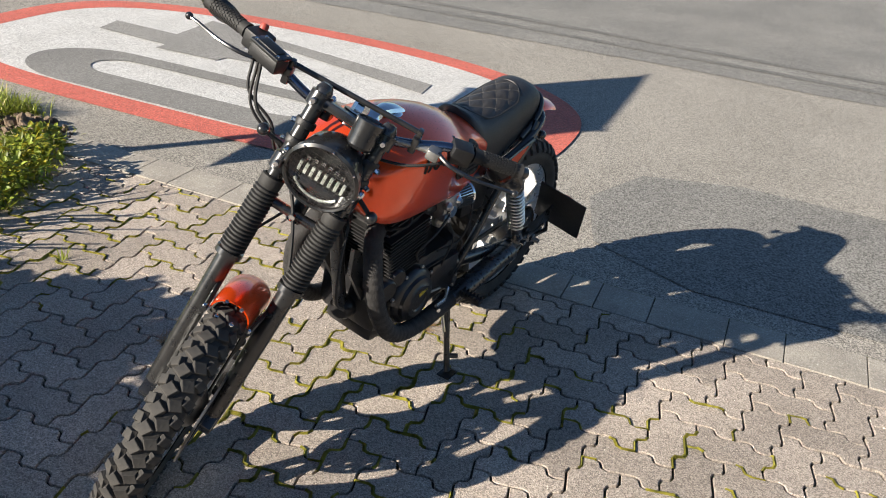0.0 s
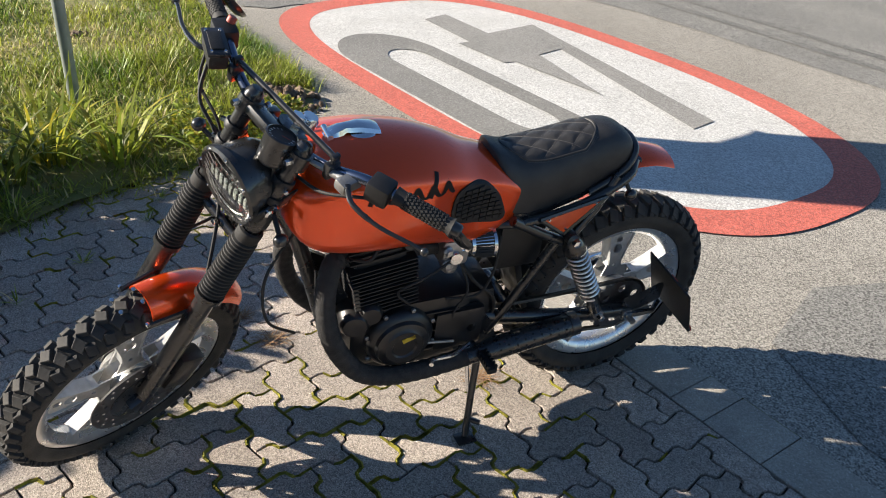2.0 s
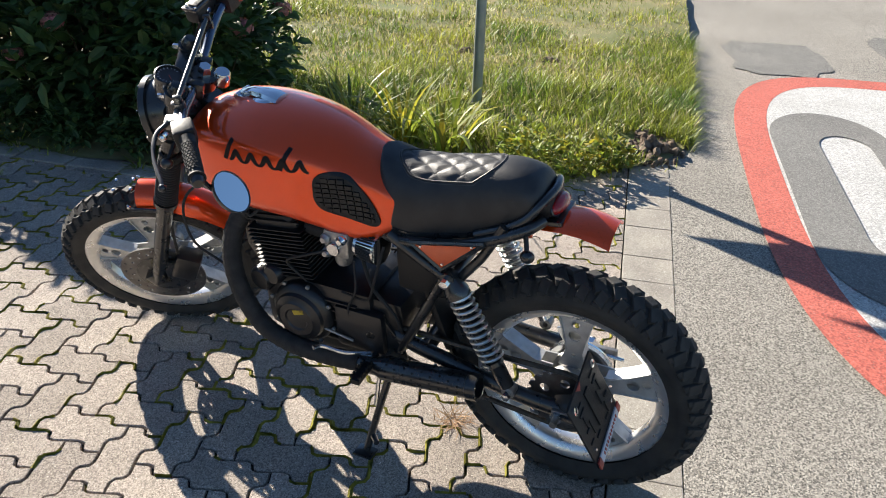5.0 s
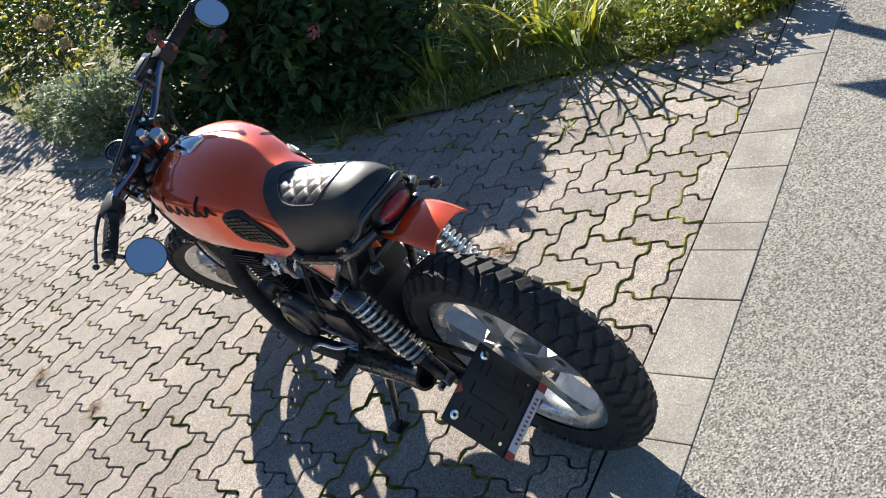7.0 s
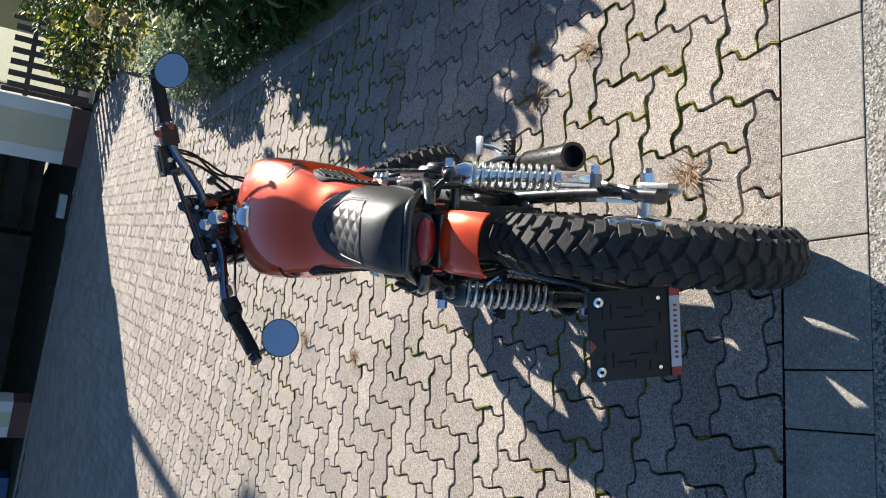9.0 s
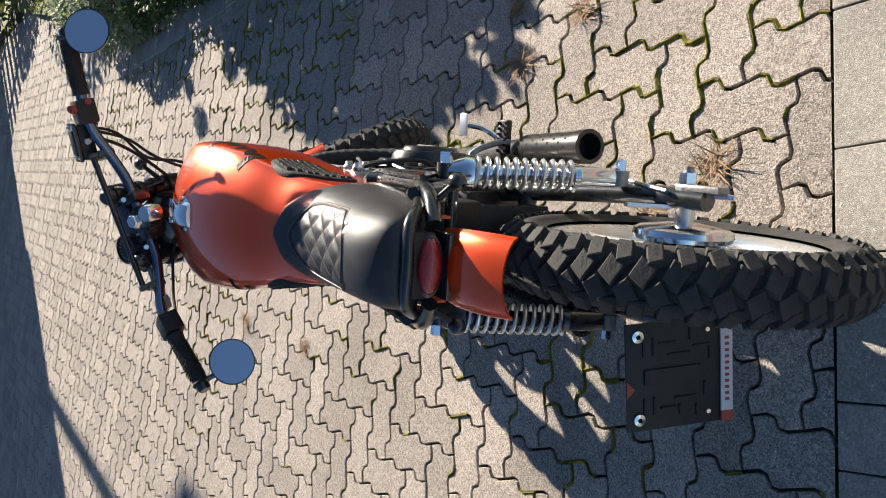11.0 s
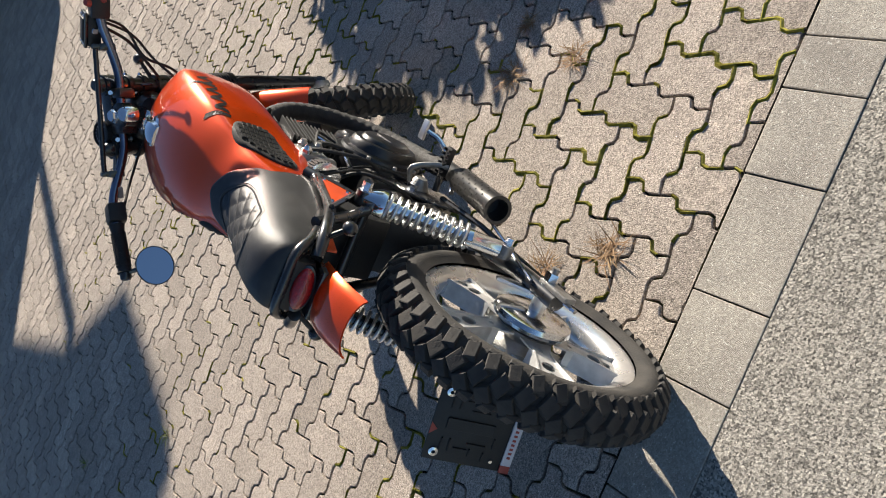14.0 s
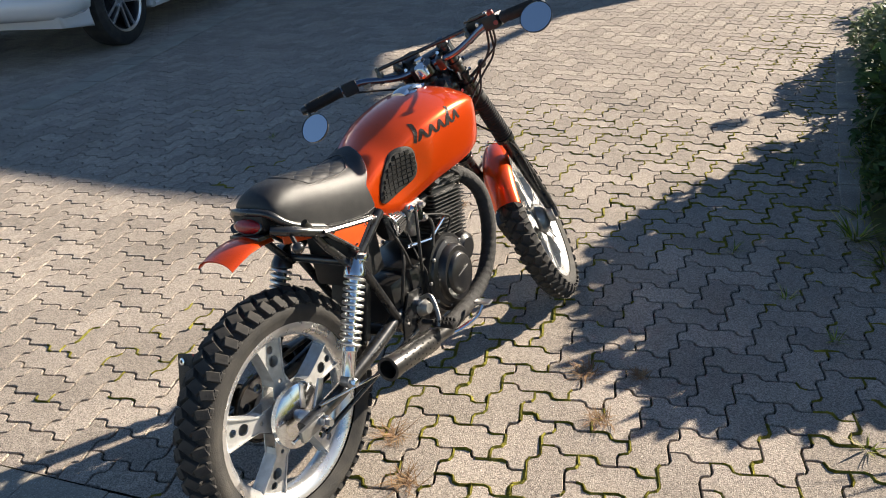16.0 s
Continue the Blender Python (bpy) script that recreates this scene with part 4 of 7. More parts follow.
part("rear_hoop", tube(spline([(-0.094, 0.22, 0.748), (-0.089, 0.15, 0.780), (-0.081, 0.11, 0.806), (-0.058, 0.084, 0.838), (0, 0.073, 0.845), (0.058, 0.084, 0.838), (0.081, 0.11, 0.806), (0.089, 0.15, 0.780), (0.094, 0.22, 0.748)], 4), 0.010, 10), M_GLOSSBLACK, bike, "gloss black rear frame hoop")
part("tail_bracket", box((0.10, 0.09, 0.012), Matrix.Translation((0, 0.085, 0.783)) @ Matrix.Rotation(radians(-8), 4, "X"), 0.004), M_GLOSSBLACK, bike, "black tail bracket")
part("lamp_housing", box((0.105, 0.05, 0.045), Matrix.Translation((0, 0.092, 0.818)), 0.012), M_PLASTIC, bike, "black tail lamp housing")

# tail
tail = [[Vector((w * math.sin(a), y, z + h * math.cos(a))) for a in (radians(-80 + 160 * k / 10) for k in range(11))] for y, w, z, h in ((0.085, 0.055, 0.766, 0.020), (0.04, 0.060, 0.772, 0.023), (0.0, 0.061, 0.770, 0.026), (-0.035, 0.061, 0.762, 0.028), (-0.066, 0.060, 0.752, 0.029))]
tail_bm = loft(tail, False, False)
bmesh.ops.solidify(tail_bm, geom=tail_bm.faces[:], thickness=0.004)
part("rear_mudguard", tail_bm, M_ORANGE, bike, "short orange rear mudguard")
for s in (-1, 1):
    part("mudguard_stay", prism([(0.10, 0.752), (0.24, 0.715), (0.22, 0.742), (0.10, 0.772)], 0.004, Matrix.Translation((s * 0.066, 0, 0)) @ Matrix(((0, 0, 1, 0), (1, 0, 0, 0), (0, 1, 0, 0), (0, 0, 0, 1)))), M_ORANGE_DULL, bike)
lamp_m = toward((0, 0.066, 0.812), (0, -1, 0.45)) @ Matrix.Diagonal((0.80, 0.36, 1, 1))
tl = part("tail_light", lathe([(0.054, -0.02), (0.054, 0.004), (0.046, 0.014), (0.030, 0.020), (0, 0.022)], lamp_m, 36), M_REDLENS, bike, "red oval tail light")
part("lamp_rim", lathe([(0.054, -0.02), (0.060, -0.02), (0.060, 0.002), (0.054, 0.003)], lamp_m, 36, True), M_GLOSSBLACK, tl)


def signal(at, root, name, maker):
    """A small black bullet indicator on a stalk."""
    at, root = Vector(at), Vector(root)
    body = maker(name, tube([root, root.lerp(at, 0.55), at], [0.006, 0.0055, 0.005], 8), M_PLASTIC, bike, "small black indicator on a stalk")
    bm = bmesh.new()
    bmesh.ops.create_uvsphere(bm, u_segments=14, v_segments=9, radius=0.0145, matrix=Matrix.Translation(at) @ Matrix.Diagonal((1, 1.15, 1, 1)))
    maker("indicator_bulb", bm, M_GLOSSBLACK, body)


signal((-0.105, 0.096, 0.730), (-0.07, 0.115, 0.782), "indicator", part)
signal((0.125, 0.088, 0.752), (0.085, 0.11, 0.785), "indicator", part)

# number plate carrier, its number left as plain slots
plate_m = Matrix.Translation((-0.170, -0.092, 0.412)) @ Matrix.Rotation(radians(-24), 4, "X") @ Matrix.Rotation(radians(-7), 4, "Y")
plate = part("number_plate_carrier", box((0.182, 0.006, 0.185), plate_m, 0.003), M_PLASTIC, bike, "black number plate carrier without a plate")
for x, z, w, h in ((0, 0.012, 0.026, 0.10), (-0.05, 0.062, 0.03, 0.004), (-0.05, 0.045, 0.03, 0.004), (-0.055, 0.02, 0.004, 0.03), (-0.04, -0.01, 0.004, 0.04), (-0.065, -0.03, 0.02, 0.004), (-0.03, -0.045, 0.024, 0.004),
                   (0.05, 0.062, 0.03, 0.004), (0.05, 0.045, 0.03, 0.004), (0.055, 0.02, 0.004, 0.03), (0.035, 0.0, 0.004, 0.04), (0.065, -0.02, 0.02, 0.004), (0.045, -0.04, 0.004, 0.03), (0.03, -0.055, 0.02, 0.004), (-0.06, 0.0, 0.018, 0.004)):
    part("carrier_rib", box((w, 0.004 if h < 0.06 else 0.006, h), plate_m @ Matrix.Translation((x, -0.004, z)), 0.0012), M_RUBBER if h < 0.06 else M_PLASTIC, plate, smooth=False)
for x in (-0.07, 0.07):
    part("carrier_bolt", lathe([(0.004, -0.002), (0.010, -0.002), (0.010, 0.003), (0.004, 0.004)], toward(plate_m @ Vector((x, -0.004, 0.072)), plate_m.to_3x3() @ Vector((0, -1, 0))), 16, True), M_CHROME, plate)
    part("carrier_bolt", lathe([(0, -0.002), (0.0045, -0.002), (0.004, 0.003), (0, 0.003)], toward(plate_m @ Vector((x, -0.004, -0.05)), plate_m.to_3x3() @ Vector((0, -1, 0))), 10), M_CHROME, plate)
strip = part("plate_strip", box((0.178, 0.004, 0.021), plate_m @ Matrix.Translation((0, -0.006, -0.083)), 0.001), M_WHITEPL, plate, "white strip with red ends")
for x in (-0.081, 0.081):
    part("strip_end", box((0.018, 0.0045, 0.0215), plate_m @ Matrix.Translation((x, -0.0065, -0.083)), 0.001), M_REDSWITCH, strip, "red end")
for k in range(11):
    part("strip_bar", box((0.0045, 0.002, 0.007), plate_m @ Matrix.Translation((-0.052 + 0.0105 * k, -0.0085, -0.083))), M_REDSWITCH, strip, smooth=False)
part("plate_reflector", prism([(-0.014, 0), (0.014, 0), (0, -0.014)], 0.002, plate_m @ Matrix.Translation((-0.018, -0.003, 0.092)) @ Matrix.Rotation(radians(90), 4, "X")), M_REDSWITCH, plate)
part("plate_arm", loft([[Vector((x, y, z)) + Vector((0, dy, dz)) for dy, dz in ((-0.012, -0.03), (0.012, -0.03), (0.012, 0.03), (-0.012, 0.03))] for x, y, z in ((-0.115, 0.0, 0.335), (-0.135, -0.04, 0.37), (-0.145, -0.075, 0.40))]), M_GLOSSBLACK, plate)

# engine
engine = part("engine", box((0.21, 0.33, 0.19), Matrix.Translation((0, 0.665, 0.40)), 0.03), M_ENGINE, bike, "satin black parallel twin engine")
part("gearbox", box((0.18, 0.16, 0.16), Matrix.Translation((0, 0.50, 0.40)), 0.03), M_ENGINE, engine)
part("sump", box((0.17, 0.30, 0.06), Matrix.Translation((0, 0.66, 0.285)), 0.02), M_ENGINE, engine)
lean_m = Matrix.Translation((0, 0.735, 0.49)) @ Matrix.Rotation(radians(-8), 4, "X")
part("cylinder_block", box((0.20, 0.13, 0.20), lean_m @ Matrix.Translation((0, 0, 0.09)), 0.02), M_ENGINE, engine)
for k in range(13):
    grow = 0.0 if k < 9 else 0.006
    part("cooling_fin", box((0.226 + grow, 0.160 + grow, 0.0036), lean_m @ Matrix.Translation((0, 0, 0.010 + 0.0115 * k)), 0.0016), M_PLASTIC, engine, smooth=False)
part("cylinder_head", box((0.20, 0.15, 0.075), lean_m @ Matrix.Translation((0, 0, 0.20)), 0.02), M_ENGINE, engine)
for k in range(4):
    part("head_fin", box((0.215, 0.158, 0.004), lean_m @ Matrix.Translation((0, 0, 0.17 + 0.016 * k)), 0.0015), M_PLASTIC, engine, smooth=False)
right = part("clutch_cover", lathe([(0.0, 0.070), (0.052, 0.070), (0.056, 0.067), (0.060, 0.059), (0.074, 0.058), (0.080, 0.050), (0.083, 0.036), (0.096, 0.031), (0.099, 0.024), (0.108, 0.022), (0.110, 0.014), (0.110, -0.02)], toward((0.10, 0.665, 0.405), (1, 0, 0)) @ Matrix.Diagonal((1.0, 1.14, 1, 1)), 44), M_ENGINE, engine, "black clutch cover")
part("crank_cover", lathe([(0.0, 0.040), (0.030, 0.040), (0.036, 0.034), (0.046, 0.030), (0.050, 0.02), (0.050, -0.02)], toward((0.095, 0.775, 0.44), (1, 0, 0)), 28), M_ENGINE, engine, "black crankshaft cover")
part("kick_boss", lathe([(0.0, 0.035), (0.016, 0.035), (0.020, 0.028), (0.028, 0.01), (0.028, -0.02)], toward((0.10, 0.515, 0.36), (1, 0, 0)), 20), M_DIRTYALU, engine)
part("cover_line", box((0.003, 0.06, 0.004), Matrix.Translation((0.1705, 0.67, 0.412)) @ Matrix.Rotation(radians(12), 4, "X"), 0.001), M_DIRTYALU, right)
for k in range(9):
    a = 2 * math.pi * k / 9 + 0.2
    part("cover_bolt", lathe([(0, 0), (0.006, 0), (0.006, 0.006), (0.004, 0.008), (0, 0.008)], toward((0.126, 0.665 + 0.112 * math.cos(a), 0.405 + 0.099 * math.sin(a)), (1, 0, 0)), 8), M_DIRTYALU, right)
left = part("alternator_cover", lathe([(0.0, 0.050), (0.030, 0.050), (0.034, 0.054), (0.050, 0.054), (0.056, 0.048), (0.068, 0.044), (0.072, 0.034), (0.080, 0.030), (0.088, 0.022), (0.090, 0.012), (0.090, -0.02)], toward((-0.10, 0.70, 0.398), (-1, 0, 0)), 40), M_ENGINE, engine, "black alternator cover")
part("sticker", box((0.002, 0.035, 0.014), Matrix.Translation((-0.153, 0.690, 0.425)) @ Matrix.Rotation(radians(-20), 4, "X"), 0.0005), M_STICKER, left, "small yellow sticker")
for y, z, r in ((0.815, 0.47, 0.036), (0.775, 0.495, 0.030)):
    part("starter_cover", lathe([(0, 0.05), (r * 0.8, 0.05), (r, 0.04), (r, -0.05), (0, -0.05)], toward((-0.075, y, z), (-1, 0.15, 0)), 24), M_ENGINE, engine, "black starter cover")
for k in range(8):
    a = 2 * math.pi * k / 8 + 0.3
    part("cover_bolt", lathe([(0, 0), (0.006, 0), (0.006, 0.006), (0.004, 0.008), (0, 0.008)], toward((-0.118, 0.70 + 0.094 * math.cos(a), 0.398 + 0.094 * math.sin(a)), (-1, 0, 0)), 8), M_DIRTYALU, left)
for s_, y, z in ((-1, 0.70, 0.69), (1, 0.70, 0.69), (-1, 0.78, 0.70), (1, 0.78, 0.70)):
    part("rocker_cap", lathe([(0, 0.018), (0.014, 0.018), (0.018, 0.012), (0.018, -0.01)], toward((s_ * 0.102, y, z), (s_, 0, 0.3)), 12), M_ENGINE, engine)
for k in range(5):
    part("case_rib", box((0.012, 0.20 - 0.02 * k, 0.005), Matrix.Translation((-0.108, 0.60, 0.335 + 0.03 * k)), 0.002), M_ENGINE, engine)
part("sprocket_cover", box((0.03, 0.14, 0.13), Matrix.Translation((-0.105, 0.535, 0.385)), 0.014), M_ENGINE, engine)
part("oil_filter_cover", lathe([(0, 0.03), (0.03, 0.03), (0.036, 0.02), (0.036, -0.03)], toward((0.0, 0.835, 0.36), (0, 1, 0)), 24), M_ENGINE, engine)
part("pivot_bolt", lathe([(0, -0.12), (0.014, -0.12), (0.014, 0.12), (0, 0.12)], toward((0, 0.50, 0.385), (1, 0, 0)), 6), M_CHROME, engine)
for s in (-1, 1):
    carb = part("carburettor", box((0.066, 0.07, 0.075), Matrix.Translation((s * 0.082, 0.575, 0.640)), 0.012), M_CASTALU, engine, "bare alloy carburettor")
    part("float_bowl", lathe([(0, -0.03), (0.018, -0.03), (0.022, -0.02), (0.022, 0.015)], toward((s * 0.085, 0.575, 0.600), (0, 0, 1)), 18), M_CASTALU, carb)
    part("carb_top", lathe([(0.024, -0.01), (0.026, 0.008), (0.018, 0.018), (0, 0.02)], toward((s * 0.07, 0.565, 0.672), (0, 0, 1)), 18), M_ENGINE, carb)
    for q, (yy, zz) in enumerate(((0.60, 0.655), (0.555, 0.66), (0.60, 0.615))):
        part("carb_boss", lathe([(0, 0.016), (0.007, 0.016), (0.009, 0.010), (0.013, 0.006), (0.013, -0.01)], toward((s * 0.115, yy, zz), (s, 0, 0.1)), 10), M_CASTALU if q != 1 else M_CHROME, carb)
    part("throttle_drum", lathe([(0, 0.008), (0.016, 0.008), (0.018, 0.002), (0.018, -0.006)], toward((s * 0.118, 0.578, 0.632), (s, 0, 0)), 18), M_CHROME, carb)
    part("intake", tube([(s * 0.07, 0.60, 0.637), (s * 0.07, 0.68, 0.645)], 0.02, 14), M_RUBBER, carb)
    prof = [(0.0, 0.0), (0.026, 0.0), (0.034, 0.003), (0.034, 0.012)] + [(0.032, 0.013), (0.037, 0.057)] + [(0.039, 0.058), (0.040, 0.066), (0.034, 0.068), (0, 0.068)]
    air = part("pod_filter", lathe(prof, toward((s * 0.078, 0.530, 0.637), (s * 0.12, -1, 0.02)), 36), M_CHROME, carb, "chrome-ended pleated pod filter")
    pleats = bmesh.new()
    fm = toward((s * 0.078, 0.530, 0.637), (s * 0.12, -1, 0.02))
    for k in range(30):
        a = 2 * math.pi * k / 30
        add_tube(pleats, [fm @ Vector((0.0345 * math.cos(a), 0.0345 * math.sin(a), 0.013)), fm @ Vector((0.0385 * math.cos(a), 0.0385 * math.sin(a), 0.057))], 0.0026, 5)
    part("filter_pleats", pleats, M_RUBBER, air)
part("engine_mount", prism([(0.83, 0.40), (0.90, 0.52), (0.90, 0.60), (0.84, 0.56), (0.80, 0.45)], 0.012, Matrix.Translation((-0.05, 0, 0)) @ Matrix(((0, 0, 1, 0), (1, 0, 0, 0), (0, 1, 0, 0), (0, 0, 0, 1)))), M_GLOSSBLACK, engine)
part("engine_mount", prism([(0.83, 0.40), (0.90, 0.52), (0.90, 0.60), (0.84, 0.56), (0.80, 0.45)], 0.012, Matrix.Translation((0.04, 0, 0)) @ Matrix(((0, 0, 1, 0), (1, 0, 0, 0), (0, 1, 0, 0), (0, 0, 0, 1)))), M_GLOSSBLACK, engine)
part("kick_lever", tube(spline([(0.125, 0.50, 0.40), (0.16, 0.50, 0.41), (0.185, 0.485, 0.36), (0.19, 0.47, 0.33)], 4), 0.007, 8), M_DIRTYALU, engine)

# exhausts
def exhaust(side, line, muffler, tip_r):
    pts = spline(line, 16)
    radii = [0.0245 + (0.0011 if k % 4 < 2 else 0.0) for k in range(len(pts))]
    pipe = part("exhaust", tube(pts, radii, 14), M_WRAP, bike, "black heat-wrapped exhaust pipe with drilled silencer")
    part("exhaust_clamp", lathe([(0.024, -0.014), (0.034, -0.014), (0.034, 0.014), (0.024, 0.014)], toward(pts[0], pts[1] - pts[0]), 18, True), M_DIRTYALU, pipe)
    a, b = Vector(muffler[0]), Vector(muffler[1])
    mm = toward(a, b - a)
    length = (b - a).length
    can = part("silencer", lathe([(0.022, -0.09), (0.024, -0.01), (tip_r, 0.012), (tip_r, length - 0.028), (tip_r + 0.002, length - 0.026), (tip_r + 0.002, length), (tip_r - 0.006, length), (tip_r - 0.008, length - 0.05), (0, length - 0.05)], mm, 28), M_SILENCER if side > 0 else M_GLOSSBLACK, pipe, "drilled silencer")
    holes = bmesh.new()
    for i in range(9):
        for j in range(12):
            a2 = 2 * math.pi * (j + 0.5 * (i % 2)) / 12
            z = 0.03 + (length - 0.075) * i / 8
            add_lathe(holes, [(0, 0.0), (0.0032, 0.0)], mm @ Matrix.Rotation(a2, 4, "Z") @ Matrix.Translation((tip_r + 0.0006, 0, z)) @ Matrix.Rotation(radians(90), 4, "Y"), 6)
    part("silencer_holes", holes, M_HOLE, can, smooth=False)


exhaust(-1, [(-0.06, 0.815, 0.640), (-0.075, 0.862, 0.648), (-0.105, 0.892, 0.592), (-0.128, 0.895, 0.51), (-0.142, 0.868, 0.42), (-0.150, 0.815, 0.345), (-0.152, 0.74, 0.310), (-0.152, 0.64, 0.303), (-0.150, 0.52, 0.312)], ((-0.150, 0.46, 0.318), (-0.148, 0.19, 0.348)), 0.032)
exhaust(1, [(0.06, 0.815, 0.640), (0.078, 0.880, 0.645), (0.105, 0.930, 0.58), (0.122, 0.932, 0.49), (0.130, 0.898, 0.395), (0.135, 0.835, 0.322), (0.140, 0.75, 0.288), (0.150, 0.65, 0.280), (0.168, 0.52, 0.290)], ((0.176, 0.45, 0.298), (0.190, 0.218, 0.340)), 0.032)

# foot controls and stand
for s in (-1, 1):
    peg = part("foot_peg", tube([(s * 0.12, 0.49, 0.325), (s * 0.16, 0.49, 0.328)], 0.009, 8), M_GLOSSBLACK, bike, "toothed foot peg")
    part("peg_rubber", box((0.075, 0.026, 0.016), Matrix.Translation((s * 0.20, 0.485, 0.332)), 0.004), M_PLASTIC, peg)
    for k in range(6):
        for d in (-1, 1):
            part("peg_tooth", box((0.006, 0.006, 0.010), Matrix.Translation((s * (0.170 + 0.012 * k), 0.485 + d * 0.011, 0.343))), M_PLASTIC, peg, smooth=False)
part("brake_pedal", tube(spline([(0.13, 0.47, 0.29), (0.175, 0.55, 0.262), (0.215, 0.62, 0.278), (0.225, 0.655, 0.305)], 5), 0.007, 8), M_CHROME, bike, "chrome brake pedal")
part("brake_pedal_pad", box((0.055, 0.028, 0.008), Matrix.Translation((0.225, 0.665, 0.312)), 0.004), M_ALU, bike)
part("gear_lever", tube(spline([(-0.125, 0.50, 0.33), (-0.155, 0.56, 0.335), (-0.165, 0.62, 0.345), (-0.185, 0.635, 0.35)], 4), 0.006, 8), M_CHROME, bike, "gear lever")
part("gear_linkage", tube([(-0.125, 0.55, 0.355), (-0.13, 0.63, 0.375)], 0.004, 6), M_DIRTYALU, bike)
stand = part("side_stand", tube([(-0.105, 0.455, 0.275), (-0.150, 0.480, 0.155), (-0.195, 0.502, 0.038)], [0.011, 0.010, 0.010], 10), M_GLOSSBLACK, bike, "black side stand, folded down")
part("stand_foot", box((0.045, 0.055, 0.006), Matrix.Translation((-0.200, 0.504, 0.034)) @ Matrix.Rotation(radians(8), 4, "Y"), 0.002), M_GLOSSBLACK, stand)
part("stand_lug", tube([(-0.175, 0.492, 0.085), (-0.20, 0.465, 0.085)], 0.008, 8), M_GLOSSBLACK, stand)
part("stand_spring", tube([(-0.10, 0.49, 0.28), (-0.145, 0.49, 0.165)], 0.006, 8), M_CHROME, stand)
for s, line in ((-1, [(-0.05, 0.55, 0.60), (-0.09, 0.50, 0.52), (-0.10, 0.44, 0.46), (-0.08, 0.42, 0.36)]), (1, [(0.06, 0.52, 0.60), (0.12, 0.47, 0.56), (0.12, 0.44, 0.48), (0.09, 0.45, 0.40)]), (1, [(0.10, 0.60, 0.68), (0.13, 0.55, 0.62), (0.14, 0.52, 0.53), (0.12, 0.54, 0.47)]), (1, [(0.08, 0.56, 0.67), (0.125, 0.62, 0.60), (0.13, 0.60, 0.52)])):
    part("hose", tube(spline(line, 6), 0.005, 8), M_RUBBER, bike)

# ---- front end ----
LEG = Vector((0, 0.391, -0.920))
AX0 = STEER0 + Vector((0, 0.0446, 0.0227))


def on_leg(d, s, ahead=0.0, half=0.081):
    """A place on a fork leg, d metres below the gaiter's lower end."""
    return AX0 + LEG * d + Vector((s * half, ahead * 0.920, ahead * 0.391))


fork = fpart("fork", tube([STEER0 + Vector((0, 0, 0)) - LEG * 0.13, STEER0 - LEG * 0.36], 0.018, 14), M_GLOSSBLACK, bike, "black telescopic fork with ribbed rubber gaiters")
for s in (-1, 1):
    fpart("fork_tube", tube([on_leg(-0.43, s), on_leg(-0.10, s)], 0.0185, 16), M_GLOSSBLACK, fork)
    fpart("fork_top", lathe([(0.0, 0.016), (0.012, 0.014), (0.016, 0.008), (0.020, 0.0), (0.020, -0.02)], toward(on_leg(-0.43, s), -LEG), 18), M_GLOSSBLACK, fork)
    ribs = [(0.024, 0.0)]
    for k in range(17):
        z = 0.012 + 0.0098 * k
        ribs += [(0.0245, z), (0.031 - 0.0001 * k, z + 0.003), (0.031 - 0.0001 * k, z + 0.0058), (0.0245, z + 0.0088)]
    ribs += [(0.027, 0.182), (0.0275, 0.205), (0.022, 0.208)]
    fpart("gaiter", lathe(ribs, toward(on_leg(0.0, s), -LEG), 22), M_RUBBER, fork, "ribbed black rubber gaiter")
    fpart("gaiter_clamp", lathe([(0.026, -0.006), (0.0325, -0.006), (0.0325, 0.008), (0.026, 0.008)], toward(on_leg(0.0, s), -LEG), 22, True), M_GLOSSBLACK, fork)
    fpart("lower_leg", tube([on_leg(-0.02, s), on_leg(0.20, s), on_leg(0.33, s, 0.0), on_leg(0.410, s)], [0.0235, 0.0225, 0.021, 0.018], 16), M_GLOSSBLACK, fork, "gloss black lower fork leg")
    fpart("axle_clamp", box((0.032, 0.055, 0.055), Matrix.Translation(on_leg(0.390, s, 0.0)) @ Matrix.Rotation(radians(-23), 4, "X"), 0.008), M_GLOSSBLACK, fork)
for d, thick in ((-0.405, 0.028), (-0.245, 0.032)):
    yoke = bmesh.new()
    c = AX0 + LEG * d
    add_box(yoke, (0.16, 0.042, thick * 0.8), Matrix.Translation(c) @ Matrix.Rotation(radians(23), 4, "X"), 0.008)
    for s in (-1, 1):
        add_lathe(yoke, [(0.0, -thick * 0.6), (0.026, -thick * 0.6), (0.026, thick * 0.6), (0, thick * 0.6)], toward(on_leg(d, s), -LEG), 20)
    add_lathe(yoke, [(0.0, -thick * 0.6), (0.032, -thick * 0.6), (0.032, thick * 0.6), (0, thick * 0.6)], toward(STEER0 + LEG * d, -LEG), 20)
    clamp = fpart("yoke", yoke, M_GLOSSBLACK, fork, "black fork yoke")
    for s in (-1, 1):
        fpart("yoke_bolt", lathe([(0, 0.012), (0.006, 0.012), (0.007, 0.009), (0.007, -0.006)], toward(on_leg(d, s) + Vector((s * 0.006, 0.026, 0.008)), (0, 1, 0.2)), 6), M_CHROME, clamp)
        fpart("yoke_bolt", lathe([(0, 0.012), (0.006, 0.012), (0.007, 0.009), (0.007, -0.006)], toward(on_leg(d, s) + Vector((-s * 0.022, -0.024, 0.0)), (0, -1, 0.2)), 6), M_CHROME, clamp)
